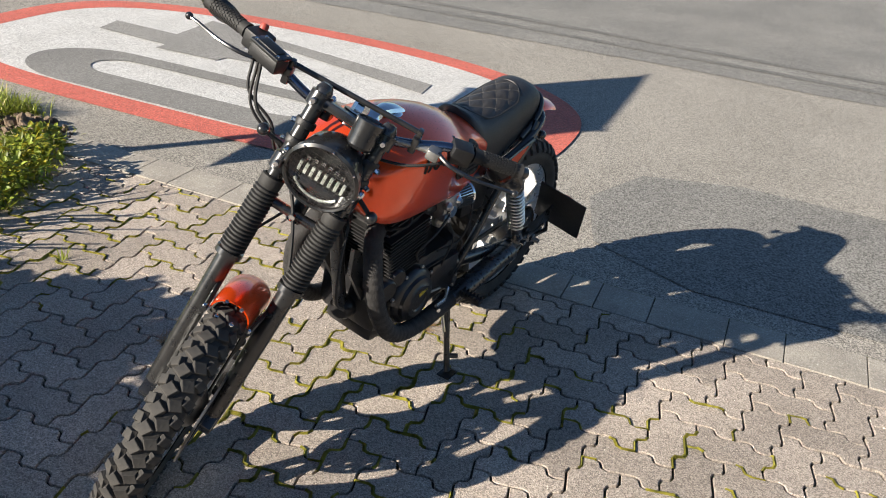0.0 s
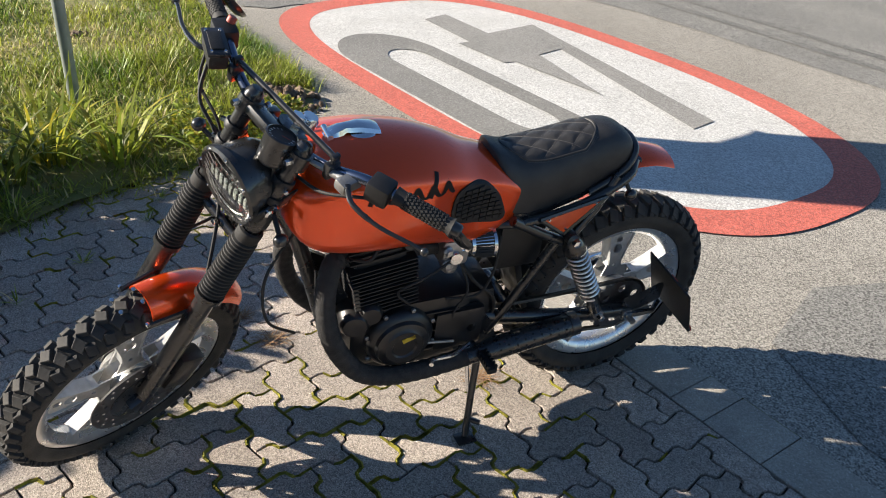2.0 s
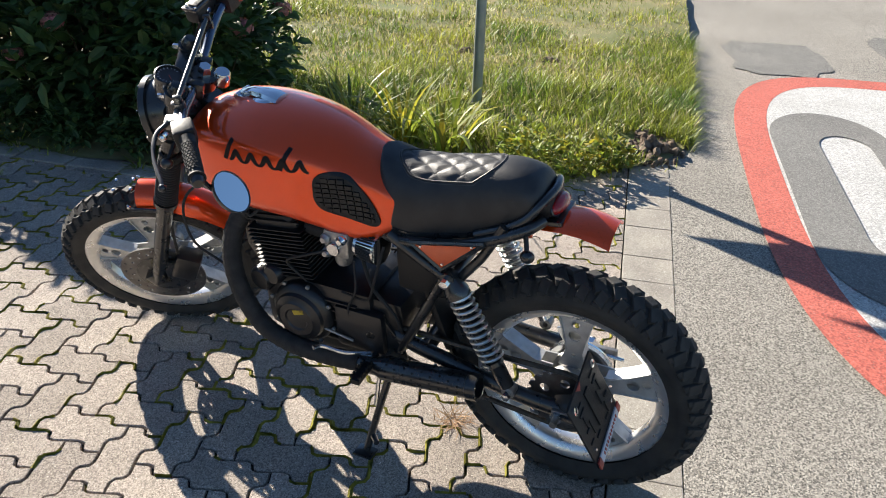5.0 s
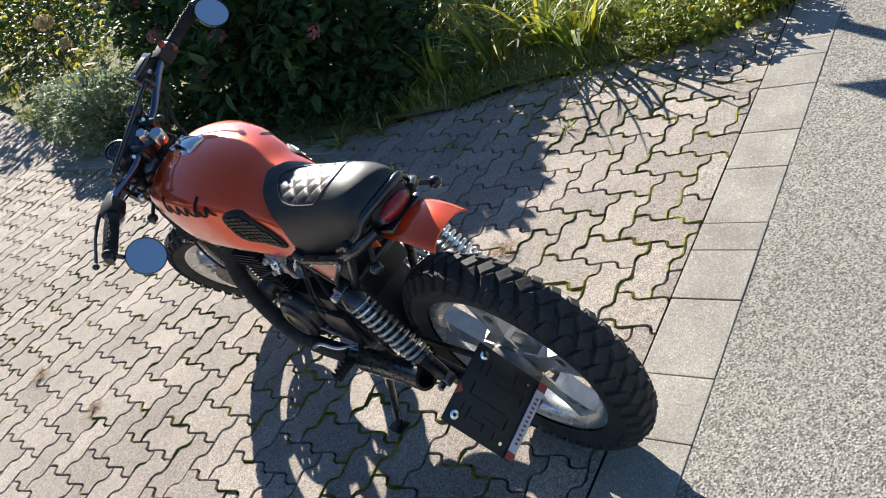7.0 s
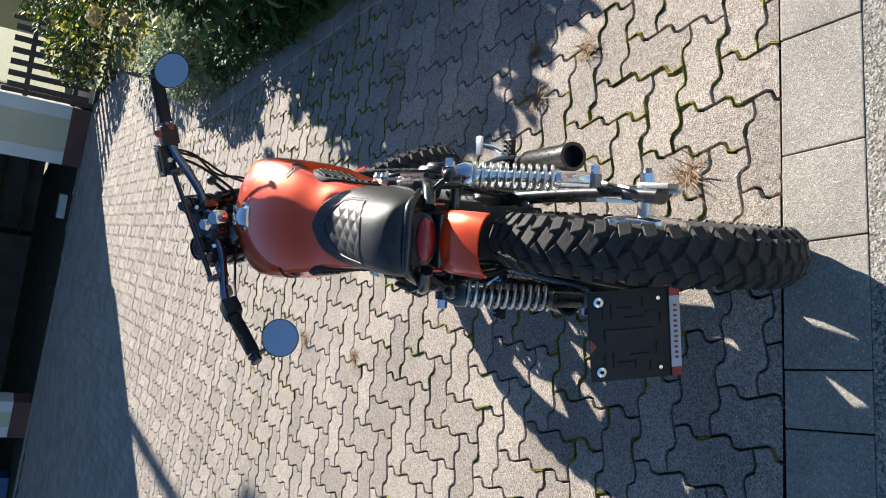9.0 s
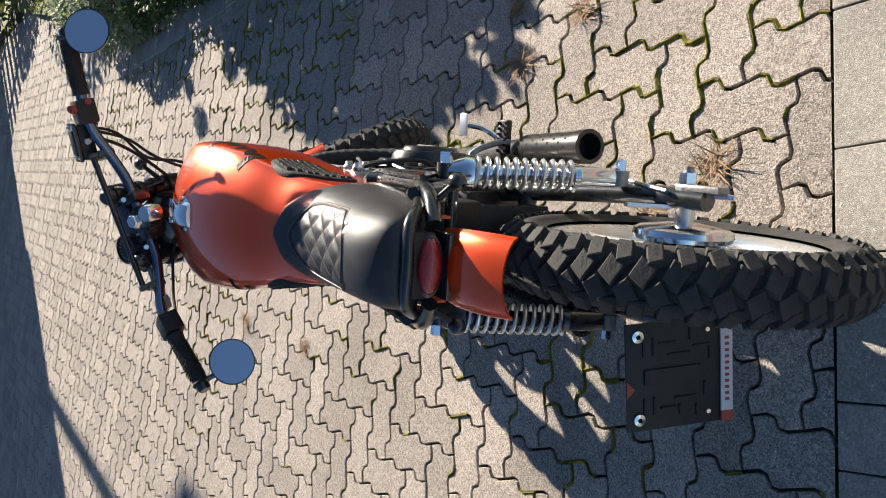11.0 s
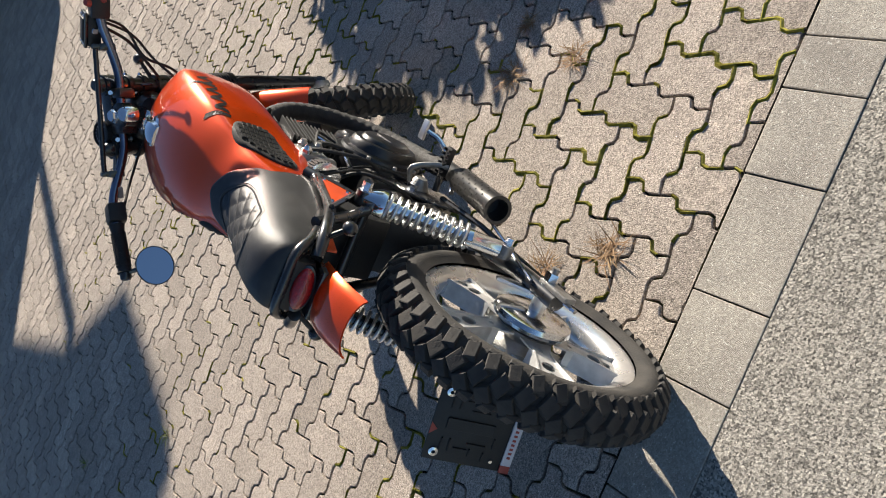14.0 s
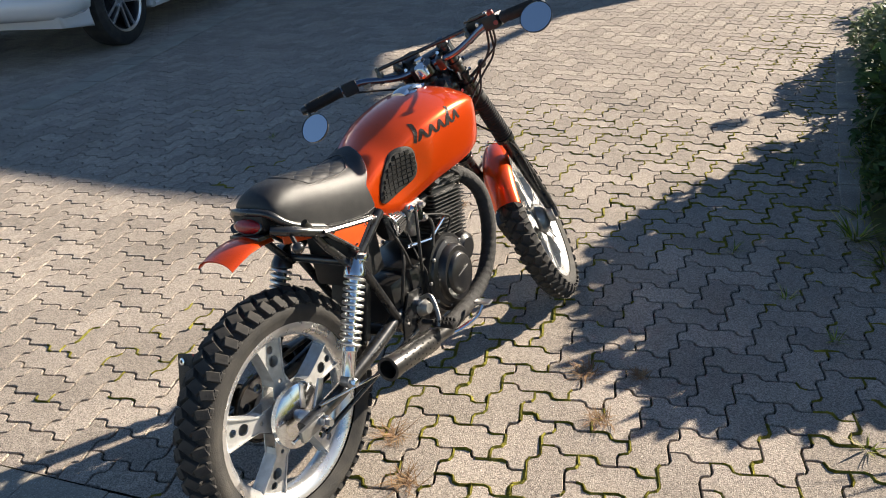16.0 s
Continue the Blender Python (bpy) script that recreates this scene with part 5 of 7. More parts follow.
for s in (-1, 1):
    for d in (-0.345, -0.300):
        fpart("lamp_clamp", lathe([(0.0185, -0.008), (0.0235, -0.008), (0.0245, -0.004), (0.0245, 0.004), (0.0235, 0.008), (0.0185, 0.008)], toward(on_leg(d, s), -LEG), 18, True), M_PLASTIC, fork)
        fpart("clamp_bolt", lathe([(0, 0.010), (0.005, 0.010), (0.006, 0.007), (0.006, -0.004)], toward(on_leg(d, s) + Vector((s * 0.022, 0.010, 0)), (s, 0.6, 0)), 6), M_CHROME, fork)
fpart("stem_nut", lathe([(0, 0.028), (0.014, 0.028), (0.018, 0.02), (0.018, 0.0)], toward(STEER0 + LEG * -0.42, -LEG), 6), M_CHROME, fork)
fpart("ignition_lock", lathe([(0, 0.026), (0.016, 0.026), (0.020, 0.02), (0.020, -0.01)], toward(STEER0 + LEG * -0.40 + Vector((0, -0.045, 0)), -LEG), 20), M_CHROME, fork, "round ignition lock")

# front wheel
FRONT_C = on_leg(0.388, 0, -0.012)
rows_front = [(-17, 0.029, 0.031, 24, 0.0), (17, 0.029, 0.031, -24, 0.5), (-48, 0.024, 0.028, -12, 0.3), (48, 0.024, 0.028, 12, 0.8), (-68, 0.016, 0.009, 0, 0.1), (68, 0.016, 0.009, 0, 0.6)]
front, front_m = wheel("front_wheel", FRONT_C, (1, 0, 0), 0.240, 0.030, STEER, tyre_bm(0.312, 0.046, 0.240, 0.0075, STEER @ toward(FRONT_C, (1, 0, 0))))
tread_blocks(0.312, 0.046, 43, rows_front, 0.0075, front_m, front)
part("hub", lathe([(0, -0.055), (0.03, -0.055), (0.045, -0.045), (0.060, -0.03), (0.045, 0.0), (0.060, 0.03), (0.045, 0.045), (0.03, 0.055), (0, 0.055)], front_m, 32), M_DIRTYALU, front, "cast hub")
part("axle", tube([front_m @ Vector((0, 0, -0.100)), front_m @ Vector((0, 0, 0.100))], 0.009, 12), M_GLOSSBLACK, front)
disc_holes = [(r * math.cos(a), r * math.sin(a), 0.0045) for r, n, o in ((0.098, 18, 0), (0.115, 18, 0.17)) for a in (2 * math.pi * k / n + o for k in range(n))]
disc = part("brake_disc", holed_plate([(0.128 * math.cos(a), 0.128 * math.sin(a)) for a in (2 * math.pi * k / 60 for k in range(60))], disc_holes, 0.005, front_m @ Matrix.Translation((0, 0, -0.066))), M_DISC, front, "drilled steel brake disc", smooth=False)
part("disc_carrier", lathe([(0.03, -0.062), (0.080, -0.0615), (0.082, -0.068), (0.03, -0.072)], front_m, 36, True), M_GLOSSBLACK, disc)
fpart("brake_caliper", box((0.055, 0.075, 0.11), Matrix.Translation(FRONT_C + Vector((-0.072, -0.095, 0.055))) @ Matrix.Rotation(radians(28), 4, "X"), 0.014), M_ENGINE, fork, "black brake caliper")
fpart("caliper_bracket", prism([(-0.02, -0.05), (0.03, -0.03), (0.02, 0.06), (-0.02, 0.05)], 0.01, Matrix.Translation(FRONT_C + Vector((-0.088, -0.05, 0.03))) @ Matrix(((0, 0, 1, 0), (1, 0, 0, 0), (0, 1, 0, 0), (0, 0, 0, 1)))), M_GLOSSBLACK, fork)
fpart("speedo_drive", lathe([(0, -0.012), (0.03, -0.012), (0.034, 0.0), (0.03, 0.012), (0, 0.012)], toward(FRONT_C + Vector((0.072, 0, 0)), (1, 0, 0)), 24), M_DIRTYALU, front)

# front mudguard
ring_rows = []
for k in range(21):
    a = radians(95 + 53 * k / 20)
    r = 0.345
    hw = 0.055 - 0.006 * abs(k - 10) / 10
    ring_rows.append([FRONT_C + Vector((hw * math.sin(b), (r - 0.030 * (1 - math.cos(b))) * math.cos(a), (r - 0.030 * (1 - math.cos(b)) * 1.6) * math.sin(a))) for b in (radians(-88 + 176 * j / 12) for j in range(13))])
mg = loft(ring_rows, False, False)
bmesh.ops.solidify(mg, geom=mg.faces[:], thickness=0.004)
guard = fpart("front_mudguard", mg, M_ORANGE, bike, "short orange front mudguard")
for s in (-1, 1):
    fpart("mudguard_bolt", lathe([(0, 0), (0.006, 0), (0.006, 0.003), (0.004, 0.006), (0, 0.006)], toward(FRONT_C + Vector((s * 0.054, -0.01, 0.311)), (s, 0, 0.2)), 8), M_CHROME, guard)
    for y in (-0.02, 0.03):
        fpart("mudguard_bolt", lathe([(0, 0), (0.005, 0), (0.005, 0.004), (0, 0.006)], toward(FRONT_C + Vector((s * 0.018, y, 0.345 - abs(y) * 0.1)), (0, 0, 1)), 8), M_CHROME, guard)
    fpart("mudguard_stay", tube([FRONT_C + Vector((s * 0.054, -0.01, 0.30)), on_leg(0.07, s * 0.8)], 0.006, 6), M_GLOSSBLACK, guard)

# headlamp
HL_C = Vector((-0.012, 1.080, 0.904))
hl_m = toward(HL_C, (0, 1, -0.10)) @ Matrix.Scale(0.90, 4)
lamp = fpart("headlamp", lathe([(0, -0.10), (0.03, -0.098), (0.062, -0.082), (0.082, -0.05), (0.088, -0.01), (0.088, 0.022), (0.098, 0.024), (0.099, 0.040), (0.092, 0.045), (0.087, 0.042), (0.086, 0.020), (0.05, -0.02), (0, -0.03)], hl_m, 48), M_GLOSSBLACK, bike, "round black headlamp with LED insert behind a wire grille")
glass = fpart("lamp_glass", lathe([(0.087, 0.036), (0.06, 0.044), (0.03, 0.048), (0, 0.049)], hl_m, 40), M_GLASS, lamp, "clear domed glass")
glass.visible_shadow = False
fpart("reflector", lathe([(0.086, 0.022), (0.05, 0.012), (0, 0.008)], hl_m, 36), M_GLOSSBLACK, lamp)
for c in (-3.5, -2.5, -1.5, -0.5, 0.5, 1.5, 2.5, 3.5):
    fpart("led_cell", box((0.0085, 0.032, 0.010), hl_m @ Matrix.Translation((0.0165 * c, -0.002, 0.022)), 0.002), M_LED, lamp, smooth=False)
    if abs(c) < 3:
        fpart("led_cell", box((0.011, 0.012, 0.010), hl_m @ Matrix.Translation((0.0185 * c, 0.036 - 0.0012 * c * c, 0.022)), 0.002), M_CHROME, lamp, smooth=False)
fpart("light_guide", tube([hl_m @ Vector((0.070 * math.sin(radians(a)), -0.070 * math.cos(radians(a)), 0.026)) for a in range(-55, 56, 10)], 0.0045, 8), M_LED, lamp, "pale curved light guide")
grille = bmesh.new()
for k in range(-5, 6):
    x = 0.016 * k
    h = math.sqrt(max(0, 0.088 ** 2 - x ** 2))
    for flip in (False, True):
        pts = [Vector((x, h * t, 0.040 + 0.014 * (1 - (x * x + (h * t) ** 2) / 0.088 ** 2))) for t in (-1, -0.6, -0.2, 0.2, 0.6, 1)]
        add_tube(grille, [hl_m @ (Vector((p.y, p.x, p.z)) if flip else p) for p in pts], 0.00045, 4, False)
fpart("wire_grille", grille, M_INK, lamp, "thin black wire grille")
for k in range(8):
    a = 2 * math.pi * k / 8
    fpart("ring_screw", lathe([(0, 0), (0.003, 0), (0.002, 0.003), (0, 0.003)], toward(hl_m @ Vector((0.094 * math.cos(a), 0.094 * math.sin(a), 0.044)), hl_m.to_3x3() @ Vector((0, 0, 1))), 6), M_CHROME, lamp)
for s in (-1, 1):
    fpart("lamp_bracket", box((0.006, 0.12, 0.03), Matrix.Translation((s * 0.088 - 0.010, 1.062, 0.896)) @ Matrix.Rotation(radians(-15), 4, "X"), 0.003), M_GLOSSBLACK, lamp)
    fpart("bracket_bolt", lathe([(0, 0), (0.010, 0), (0.010, 0.006), (0.006, 0.010), (0, 0.010)], toward((s * 0.091 - 0.010, 1.08, 0.896), (s, 0, 0)), 10), M_CHROME, lamp)
signal((0.150, 1.075, 0.905), (0.10, 1.06, 0.885), "indicator", fpart)
signal((-0.150, 1.075, 0.855), (-0.10, 1.06, 0.875), "indicator", fpart)
fpart("lamp_bar", tube([(-0.10, 1.105, 0.772), (0.10, 1.105, 0.772)], 0.012, 10), M_GLOSSBLACK, lamp)
for x in (-0.07, 0.0, 0.07):
    fpart("lamp_bar_bolt", lathe([(0, 0), (0.009, 0), (0.008, 0.008), (0, 0.010)], toward((x, 1.118, 0.775), (0, 1, 0.1)), 8), M_CHROME, lamp)

# speedometer
sp_m = toward((-0.055, 1.028, 0.985), (0, -0.35, 1))
speedo = bpart("speedometer", lathe([(0, -0.01), (0.024, -0.008), (0.031, 0.0), (0.033, 0.048), (0.034, 0.058), (0.030, 0.060), (0.029, 0.054), (0, 0.053)], sp_m, 32), M_GLOSSBLACK, bike, "small round black speedometer")
bpart("dial", lathe([(0.029, 0.0545), (0, 0.0545)], sp_m, 28), M_INK, speedo)
for k in range(14):
    a = radians(-130 + 260 * k / 13)
    bpart("dial_mark", box((0.0012, 0.005, 0.0006), sp_m @ Matrix.Rotation(-a, 4, "Z") @ Matrix.Translation((0, 0.024, 0.0552))), M_WHITEPL, speedo, smooth=False)
bpart("needle", box((0.0012, 0.018, 0.0006), sp_m @ Matrix.Rotation(radians(120), 4, "Z") @ Matrix.Translation((0, 0.009, 0.056))), M_REDSWITCH, speedo, smooth=False)
bpart("speedo_bracket", tube([(-0.055, 1.033, 0.975), (-0.03, 1.0, 0.965)], 0.007, 8), M_DIRTYALU, speedo)

# handlebar
BAR = [(-0.40, 0.870, 1.032), (-0.29, 0.912, 1.035), (-0.225, 0.938, 1.034), (-0.16, 0.958, 1.012), (-0.10, 0.966, 0.995), (-0.05, 0.967, 0.993), (0.05, 0.967, 0.993), (0.10, 0.966, 0.995), (0.16, 0.958, 1.012), (0.225, 0.938, 1.034), (0.29, 0.912, 1.035), (0.40, 0.870, 1.032)]
bar = bpart("handlebar", tube(spline(BAR, 5), 0.0115, 14), M_BARSTEEL, bike, "blued steel handlebar with black cross brace")
for s in (-1, 1):
    bpart("bar_clamp", box((0.026, 0.05, 0.045), Matrix.Translation((s * 0.045, 0.968, 0.988)) @ Matrix.Rotation(radians(20), 4, "X"), 0.008), M_GLOSSBLACK, bar)
    bpart("brace_clamp", box((0.018, 0.032, 0.04), Matrix.Translation((s * 0.158, 0.966, 1.018)), 0.006), M_GLOSSBLACK, bar)
    grip = bpart("grip", tube([(s * 0.285, 0.914, 1.035), (s * 0.30, 0.908, 1.035), (s * 0.395, 0.872, 1.032), (s * 0.402, 0.869, 1.032)], [0.019, 0.0165, 0.0165, 0.0195], 18), M_RUBBER, bar, "black diamond-patterned rubber grip")
    knobs = bmesh.new()
    p0, p1 = Vector((s * 0.305, 0.906, 1.035)), Vector((s * 0.39, 0.874, 1.0325))
    gm = toward(p0, p1 - p0)
    for i in range(12):
        for j in range(14):
            a = 2 * math.pi * (j + 0.5 * (i % 2)) / 14
            bmesh.ops.create_cube(knobs, size=0.0048, matrix=gm @ Matrix.Rotation(a, 4, "Z") @ Matrix.Translation((0.0165, 0, 0.002 + 0.0075 * i)) @ Matrix.Rotation(radians(45), 4, "X") @ Matrix.Diagonal((0.6, 1, 1, 1)))
    bpart("grip_pattern", knobs, M_RUBBER, grip, smooth=False)
    bpart("bar_end", lathe([(0, 0.018), (0.011, 0.018), (0.014, 0.014), (0.014, 0.0)], toward((s * 0.402, 0.869, 1.032), (s, -0.38, -0.02)), 16), M_GLOSSBLACK, bar)
bpart("cross_brace", tube([(-0.165, 0.962, 1.046), (0.165, 0.962, 1.046)], 0.0065, 10), M_GLOSSBLACK, bar, "black cross brace")
for s in (-1, 1):
    bpart("brace_lug", box((0.012, 0.02, 0.05), Matrix.Translation((s * 0.158, 0.962, 1.030)), 0.004), M_GLOSSBLACK, bar)
bpart("switch_block", box((0.055, 0.05, 0.045), Matrix.Translation((0.252, 0.930, 1.036)) @ Matrix.Rotation(radians(-20), 4, "Z"), 0.008), M_PLASTIC, bar, "grey-black switch block with red button")
bpart("switch_block", box((0.050, 0.048, 0.045), Matrix.Translation((-0.258, 0.928, 1.032)) @ Matrix.Rotation(radians(20), 4, "Z"), 0.008), M_PLASTIC, bar)
bpart("kill_switch", lathe([(0, 0.014), (0.008, 0.014), (0.010, 0.010), (0.010, 0.0)], toward((0.255, 0.915, 1.058), (0, -0.5, 1)), 14), M_REDSWITCH, bar, "red kill switch")
bpart("starter_button", lathe([(0, 0.010), (0.007, 0.010), (0.008, 0.0)], toward((0.262, 0.905, 1.030), (0, -1, 0.1)), 12), M_REDSWITCH, bar)
cyl = bpart("master_cylinder", box((0.085, 0.042, 0.034), Matrix.Translation((0.205, 0.985, 1.043)) @ Matrix.Rotation(radians(-24), 4, "Z"), 0.009), M_PLASTIC, bar, "square black brake fluid reservoir")
cyl_m = Matrix.Translation((0.205, 0.985, 1.064)) @ Matrix.Rotation(radians(-24), 4, "Z")
for x in (-0.034, 0.034):
    for y in (-0.014, 0.014):
        bpart("lid_screw", lathe([(0, 0.003), (0.003, 0.003), (0.004, 0.0)], cyl_m @ Matrix.Translation((x, y, 0.004)), 8), M_CHROME, cyl)
bpart("lid_panel", box((0.056, 0.028, 0.004), cyl_m @ Matrix.Translation((0, 0, 0.005)), 0.0015), M_PLASTIC, cyl)
bpart("sight_glass", lathe([(0, 0.004), (0.006, 0.004), (0.008, 0.002), (0.008, 0.0)], cyl_m @ Matrix.Translation((0.0, -0.021, -0.021)) @ Matrix.Rotation(radians(90), 4, "X"), 14), M_CHROME, cyl)
bpart("reservoir_lid", box((0.088, 0.046, 0.008), Matrix.Translation((0.205, 0.985, 1.064)) @ Matrix.Rotation(radians(-24), 4, "Z"), 0.003), M_GLOSSBLACK, cyl)
bpart("lever_mount", box((0.035, 0.05, 0.03), Matrix.Translation((0.235, 0.960, 1.030)), 0.006), M_GLOSSBLACK, bar)
bpart("lever_mount", box((0.030, 0.05, 0.025), Matrix.Translation((-0.205, 0.962, 1.020)), 0.006), M_DIRTYALU, bar)
for s in (-1, 1):
    lev = bpart("lever", tube(spline([(s * 0.215, 0.975, 1.028), (s * 0.255, 0.995, 1.026), (s * 0.32, 0.985, 1.022), (s * 0.385, 0.955, 1.018), (s * 0.405, 0.948, 1.016)], 5), [0.008] + [0.0058] * 8 + [0.0046] * 12, 8, True, 0.8), M_GLOSSBLACK, bar, "black hand lever")
    bm = bmesh.new()
    bmesh.ops.create_uvsphere(bm, u_segments=12, v_segments=8, radius=0.0088, matrix=Matrix.Translation((s * 0.409, 0.946, 1.016)))
    bpart("lever_ball", bm, M_GLOSSBLACK, lev)
part("perch_adjuster", tube([BARS @ Vector((-0.19, 0.965, 1.02)), BARS @ Vector((-0.115, 0.985, 1.012))], [0.009, 0.005], 10), M_DIRTYALU, bar)

# bar-end mirrors
MIRROR_WAY = BIKE.to_3x3().inverted() @ Vector((-0.10, -0.80, 0.60))
for at, end in (((-0.302, 0.690, 0.866), (-0.350, 0.722, 0.918)), ((0.372, 0.990, 1.088), (0.355, 1.030, 1.140))):
    mm = toward(at, MIRROR_WAY)
    shell = part("mirror", lathe([(0.0, -0.016), (0.030, -0.014), (0.046, -0.006), (0.0485, 0.0), (0.0485, 0.004), (0.0465, 0.004), (0.0465, 0.001), (0, 0.001)], mm, 44), M_GLOSSBLACK, bike, "round bar-end mirror")
    part("mirror_glass", lathe([(0.0463, 0.0022), (0, 0.0022)], mm, 44), M_MIRROR, shell, "mirror glass")
    part("mirror_arm", tube(spline([end, Vector(end).lerp(Vector(at), 0.5) - MIRROR_WAY * 0.014, Vector(at) - MIRROR_WAY * 0.014], 3), 0.006, 8), M_GLOSSBLACK, shell)

# cables
def cable(points, r=0.0036):
    part("cable", tube(spline(points, 7), r, 7), M_RUBBER, bike)


W = lambda x, y, z: (BARS if z > 0.93 else STEER) @ Vector((x, y, z))
cable([W(0.235, 0.985, 1.02), W(0.215, 1.01, 0.96), W(0.15, 1.03, 0.90), W(0.11, 1.02, 0.83), Vector((0.05, 0.98, 0.76)), Vector((0.07, 0.80, 0.70))])
cable([W(0.215, 0.990, 1.022), W(0.185, 1.03, 0.95), W(0.12, 1.05, 0.88), W(0.02, 1.10, 0.80), W(-0.06, 1.17, 0.66), W(-0.085, 1.20, 0.50), W(-0.075, 1.23, 0.37)], 0.0042)
cable([W(0.225, 0.980, 1.02), W(0.20, 1.02, 0.94), W(0.135, 1.03, 0.87), Vector((0.06, 0.96, 0.78))])
cable([W(-0.115, 0.985, 1.012), W(-0.05, 1.01, 0.985), W(0.02, 1.02, 0.93), Vector((0.03, 0.98, 0.80)), Vector((0.08, 0.86, 0.62)), Vector((0.10, 0.76, 0.50))])
cable([W(-0.075, 1.035, 0.98), W(-0.06, 1.06, 0.90), W(0.03, 1.09, 0.74), W(0.095, 1.17, 0.60), W(0.09, 1.24, 0.42), W(0.075, 1.30, 0.33)])
cable([W(-0.25, 0.945, 1.01), W(-0.17, 0.99, 0.975), W(-0.06, 1.0, 0.93), Vector((-0.02, 0.97, 0.82))])
for sd in (-1, 1):
    cable([Vector((sd * 0.12, 0.58, 0.63)), Vector((sd * 0.135, 0.66, 0.60)), Vector((sd * 0.125, 0.72, 0.56)), Vector((sd * 0.11, 0.68, 0.50))])
    cable([Vector((sd * 0.09, 0.545, 0.585)), Vector((sd * 0.12, 0.53, 0.52)), Vector((sd * 0.118, 0.56, 0.44)), Vector((sd * 0.11, 0.53, 0.33))], 0.003)
    cable([Vector((sd * 0.10, 0.45, 0.66)), Vector((sd * 0.125, 0.47, 0.57)), Vector((sd * 0.12, 0.50, 0.50)), Vector((sd * 0.105, 0.58, 0.49))])
    cable([Vector((sd * 0.105, 0.76, 0.72)), Vector((sd * 0.13, 0.80, 0.68)), Vector((sd * 0.09, 0.84, 0.66))], 0.0045)
part("engine_stay", tube([(0.115, 0.50, 0.565), (0.125, 0.60, 0.545), (0.118, 0.70, 0.575)], 0.006, 8), M_CHROME, engine)
cable([Vector((-0.06, 0.95, 0.74)), Vector((-0.11, 1.03, 0.66)), Vector((-0.115, 1.03, 0.54)), Vector((-0.09, 0.96, 0.46))])

# ---- plants ----
rng = random.Random(7)


def add_blade(verts, faces, base, heading, length, width, lean, droop, folds=3):
    """One grass blade or strap leaf: a strip that rises, leans and bends over."""
    side = Vector((-math.sin(heading), math.cos(heading), 0))
    way = Vector((math.cos(heading), math.sin(heading), 0))
    p, a = Vector(base), lean
    first = len(verts)
    for k in range(folds + 1):
        w = width * (1 - (k / folds) ** 1.8) * (0.75 + 0.25 * min(1, k * 2)) * 0.5
        if k < folds:
            verts.append(p - side * w)
            verts.append(p + side * w)
        else:
            verts.append(p.copy())
        p = p + (way * math.sin(a) + Vector((0, 0, math.cos(a)))) * (length / folds)
        a += droop / folds
    for k in range(folds - 1):
        q = first + 2 * k
        faces.append((q, q + 1, q + 3, q + 2))
    q = first + 2 * (folds - 1)
    faces.append((q, q + 1, q + 2))


def add_leaf(verts, faces, base, way, up, length, width):
    """A pointed oval leaf, folded along its rib and bent down at the tip."""
    way = Vector(way).normalized()
    side = way.cross(Vector(up))
    side = side.normalized() if side.length > 1e-3 else Vector((1, 0, 0))
    nrm = side.cross(way)
    b = Vector(base)
    i = len(verts)
    for f, h, d in ((0.0, 0, 0), (0.35, 0.5, 0), (0.75, 0.36, 0.05), (1.0, 0, 0.16)):
        c = b + way * (f * length) - nrm * (d * length)
        if h:
            verts.extend((c - side * (h * width) + nrm * 0.12 * width, c, c + side * (h * width) + nrm * 0.12 * width))
        else:
            verts.append(c)
    faces.extend(((i, i + 2, i + 1), (i, i + 3, i + 2), (i + 1, i + 2, i + 5, i + 4), (i + 2, i + 3, i + 6, i + 5), (i + 4, i + 5, i + 7), (i + 5, i + 6, i + 7)))


def mesh_of(name, verts, faces, mat, parent=None):
    me = bpy.data.meshes.new(name)
    me.from_pydata([tuple(v) for v in verts], [], faces)
    me.materials.append(mat)
    ob = new(name, me)
    if parent is not None:
        ob.parent = parent
    return ob


# lawn sheet with low humps, and its grass
LAWN_EDGE = BED + [(14.0, 12.0)] + BED_ROAD[::-1][:-1]


def lawn_height(x, y):
    edge = min(1.0, max(0.0, min(math.dist((x, y), q) for q in BED + BED_ROAD) / 0.5))
    return 0.012 + edge * (0.03 + 0.03 * noise.noise(Vector((x * 1.3, y * 1.3, 4.0))))


lawn_bm = bmesh.new()
sheet = lawn_bm.faces.new([lawn_bm.verts.new((x, y, 0.012)) for x, y in LAWN_EDGE])
bmesh.ops.triangulate(lawn_bm, faces=[sheet])
bmesh.ops.subdivide_edges(lawn_bm, edges=lawn_bm.edges[:], cuts=3, use_grid_fill=True)
for v in lawn_bm.verts:
    v.co.z = lawn_height(v.co.x, v.co.y)
bmesh.ops.recalc_face_normals(lawn_bm, faces=lawn_bm.faces)
if sum(f.normal.z for f in lawn_bm.faces) < 0:
    bmesh.ops.reverse_faces(lawn_bm, faces=lawn_bm.faces[:])
tagged(link_mesh("lawn", lawn_bm, M_LAWN, None, True), "rough sunlit lawn with straw patches beside the road", "lawn", kind="structure")

green_v, green_f, straw_v, straw_f = [], [], [], []


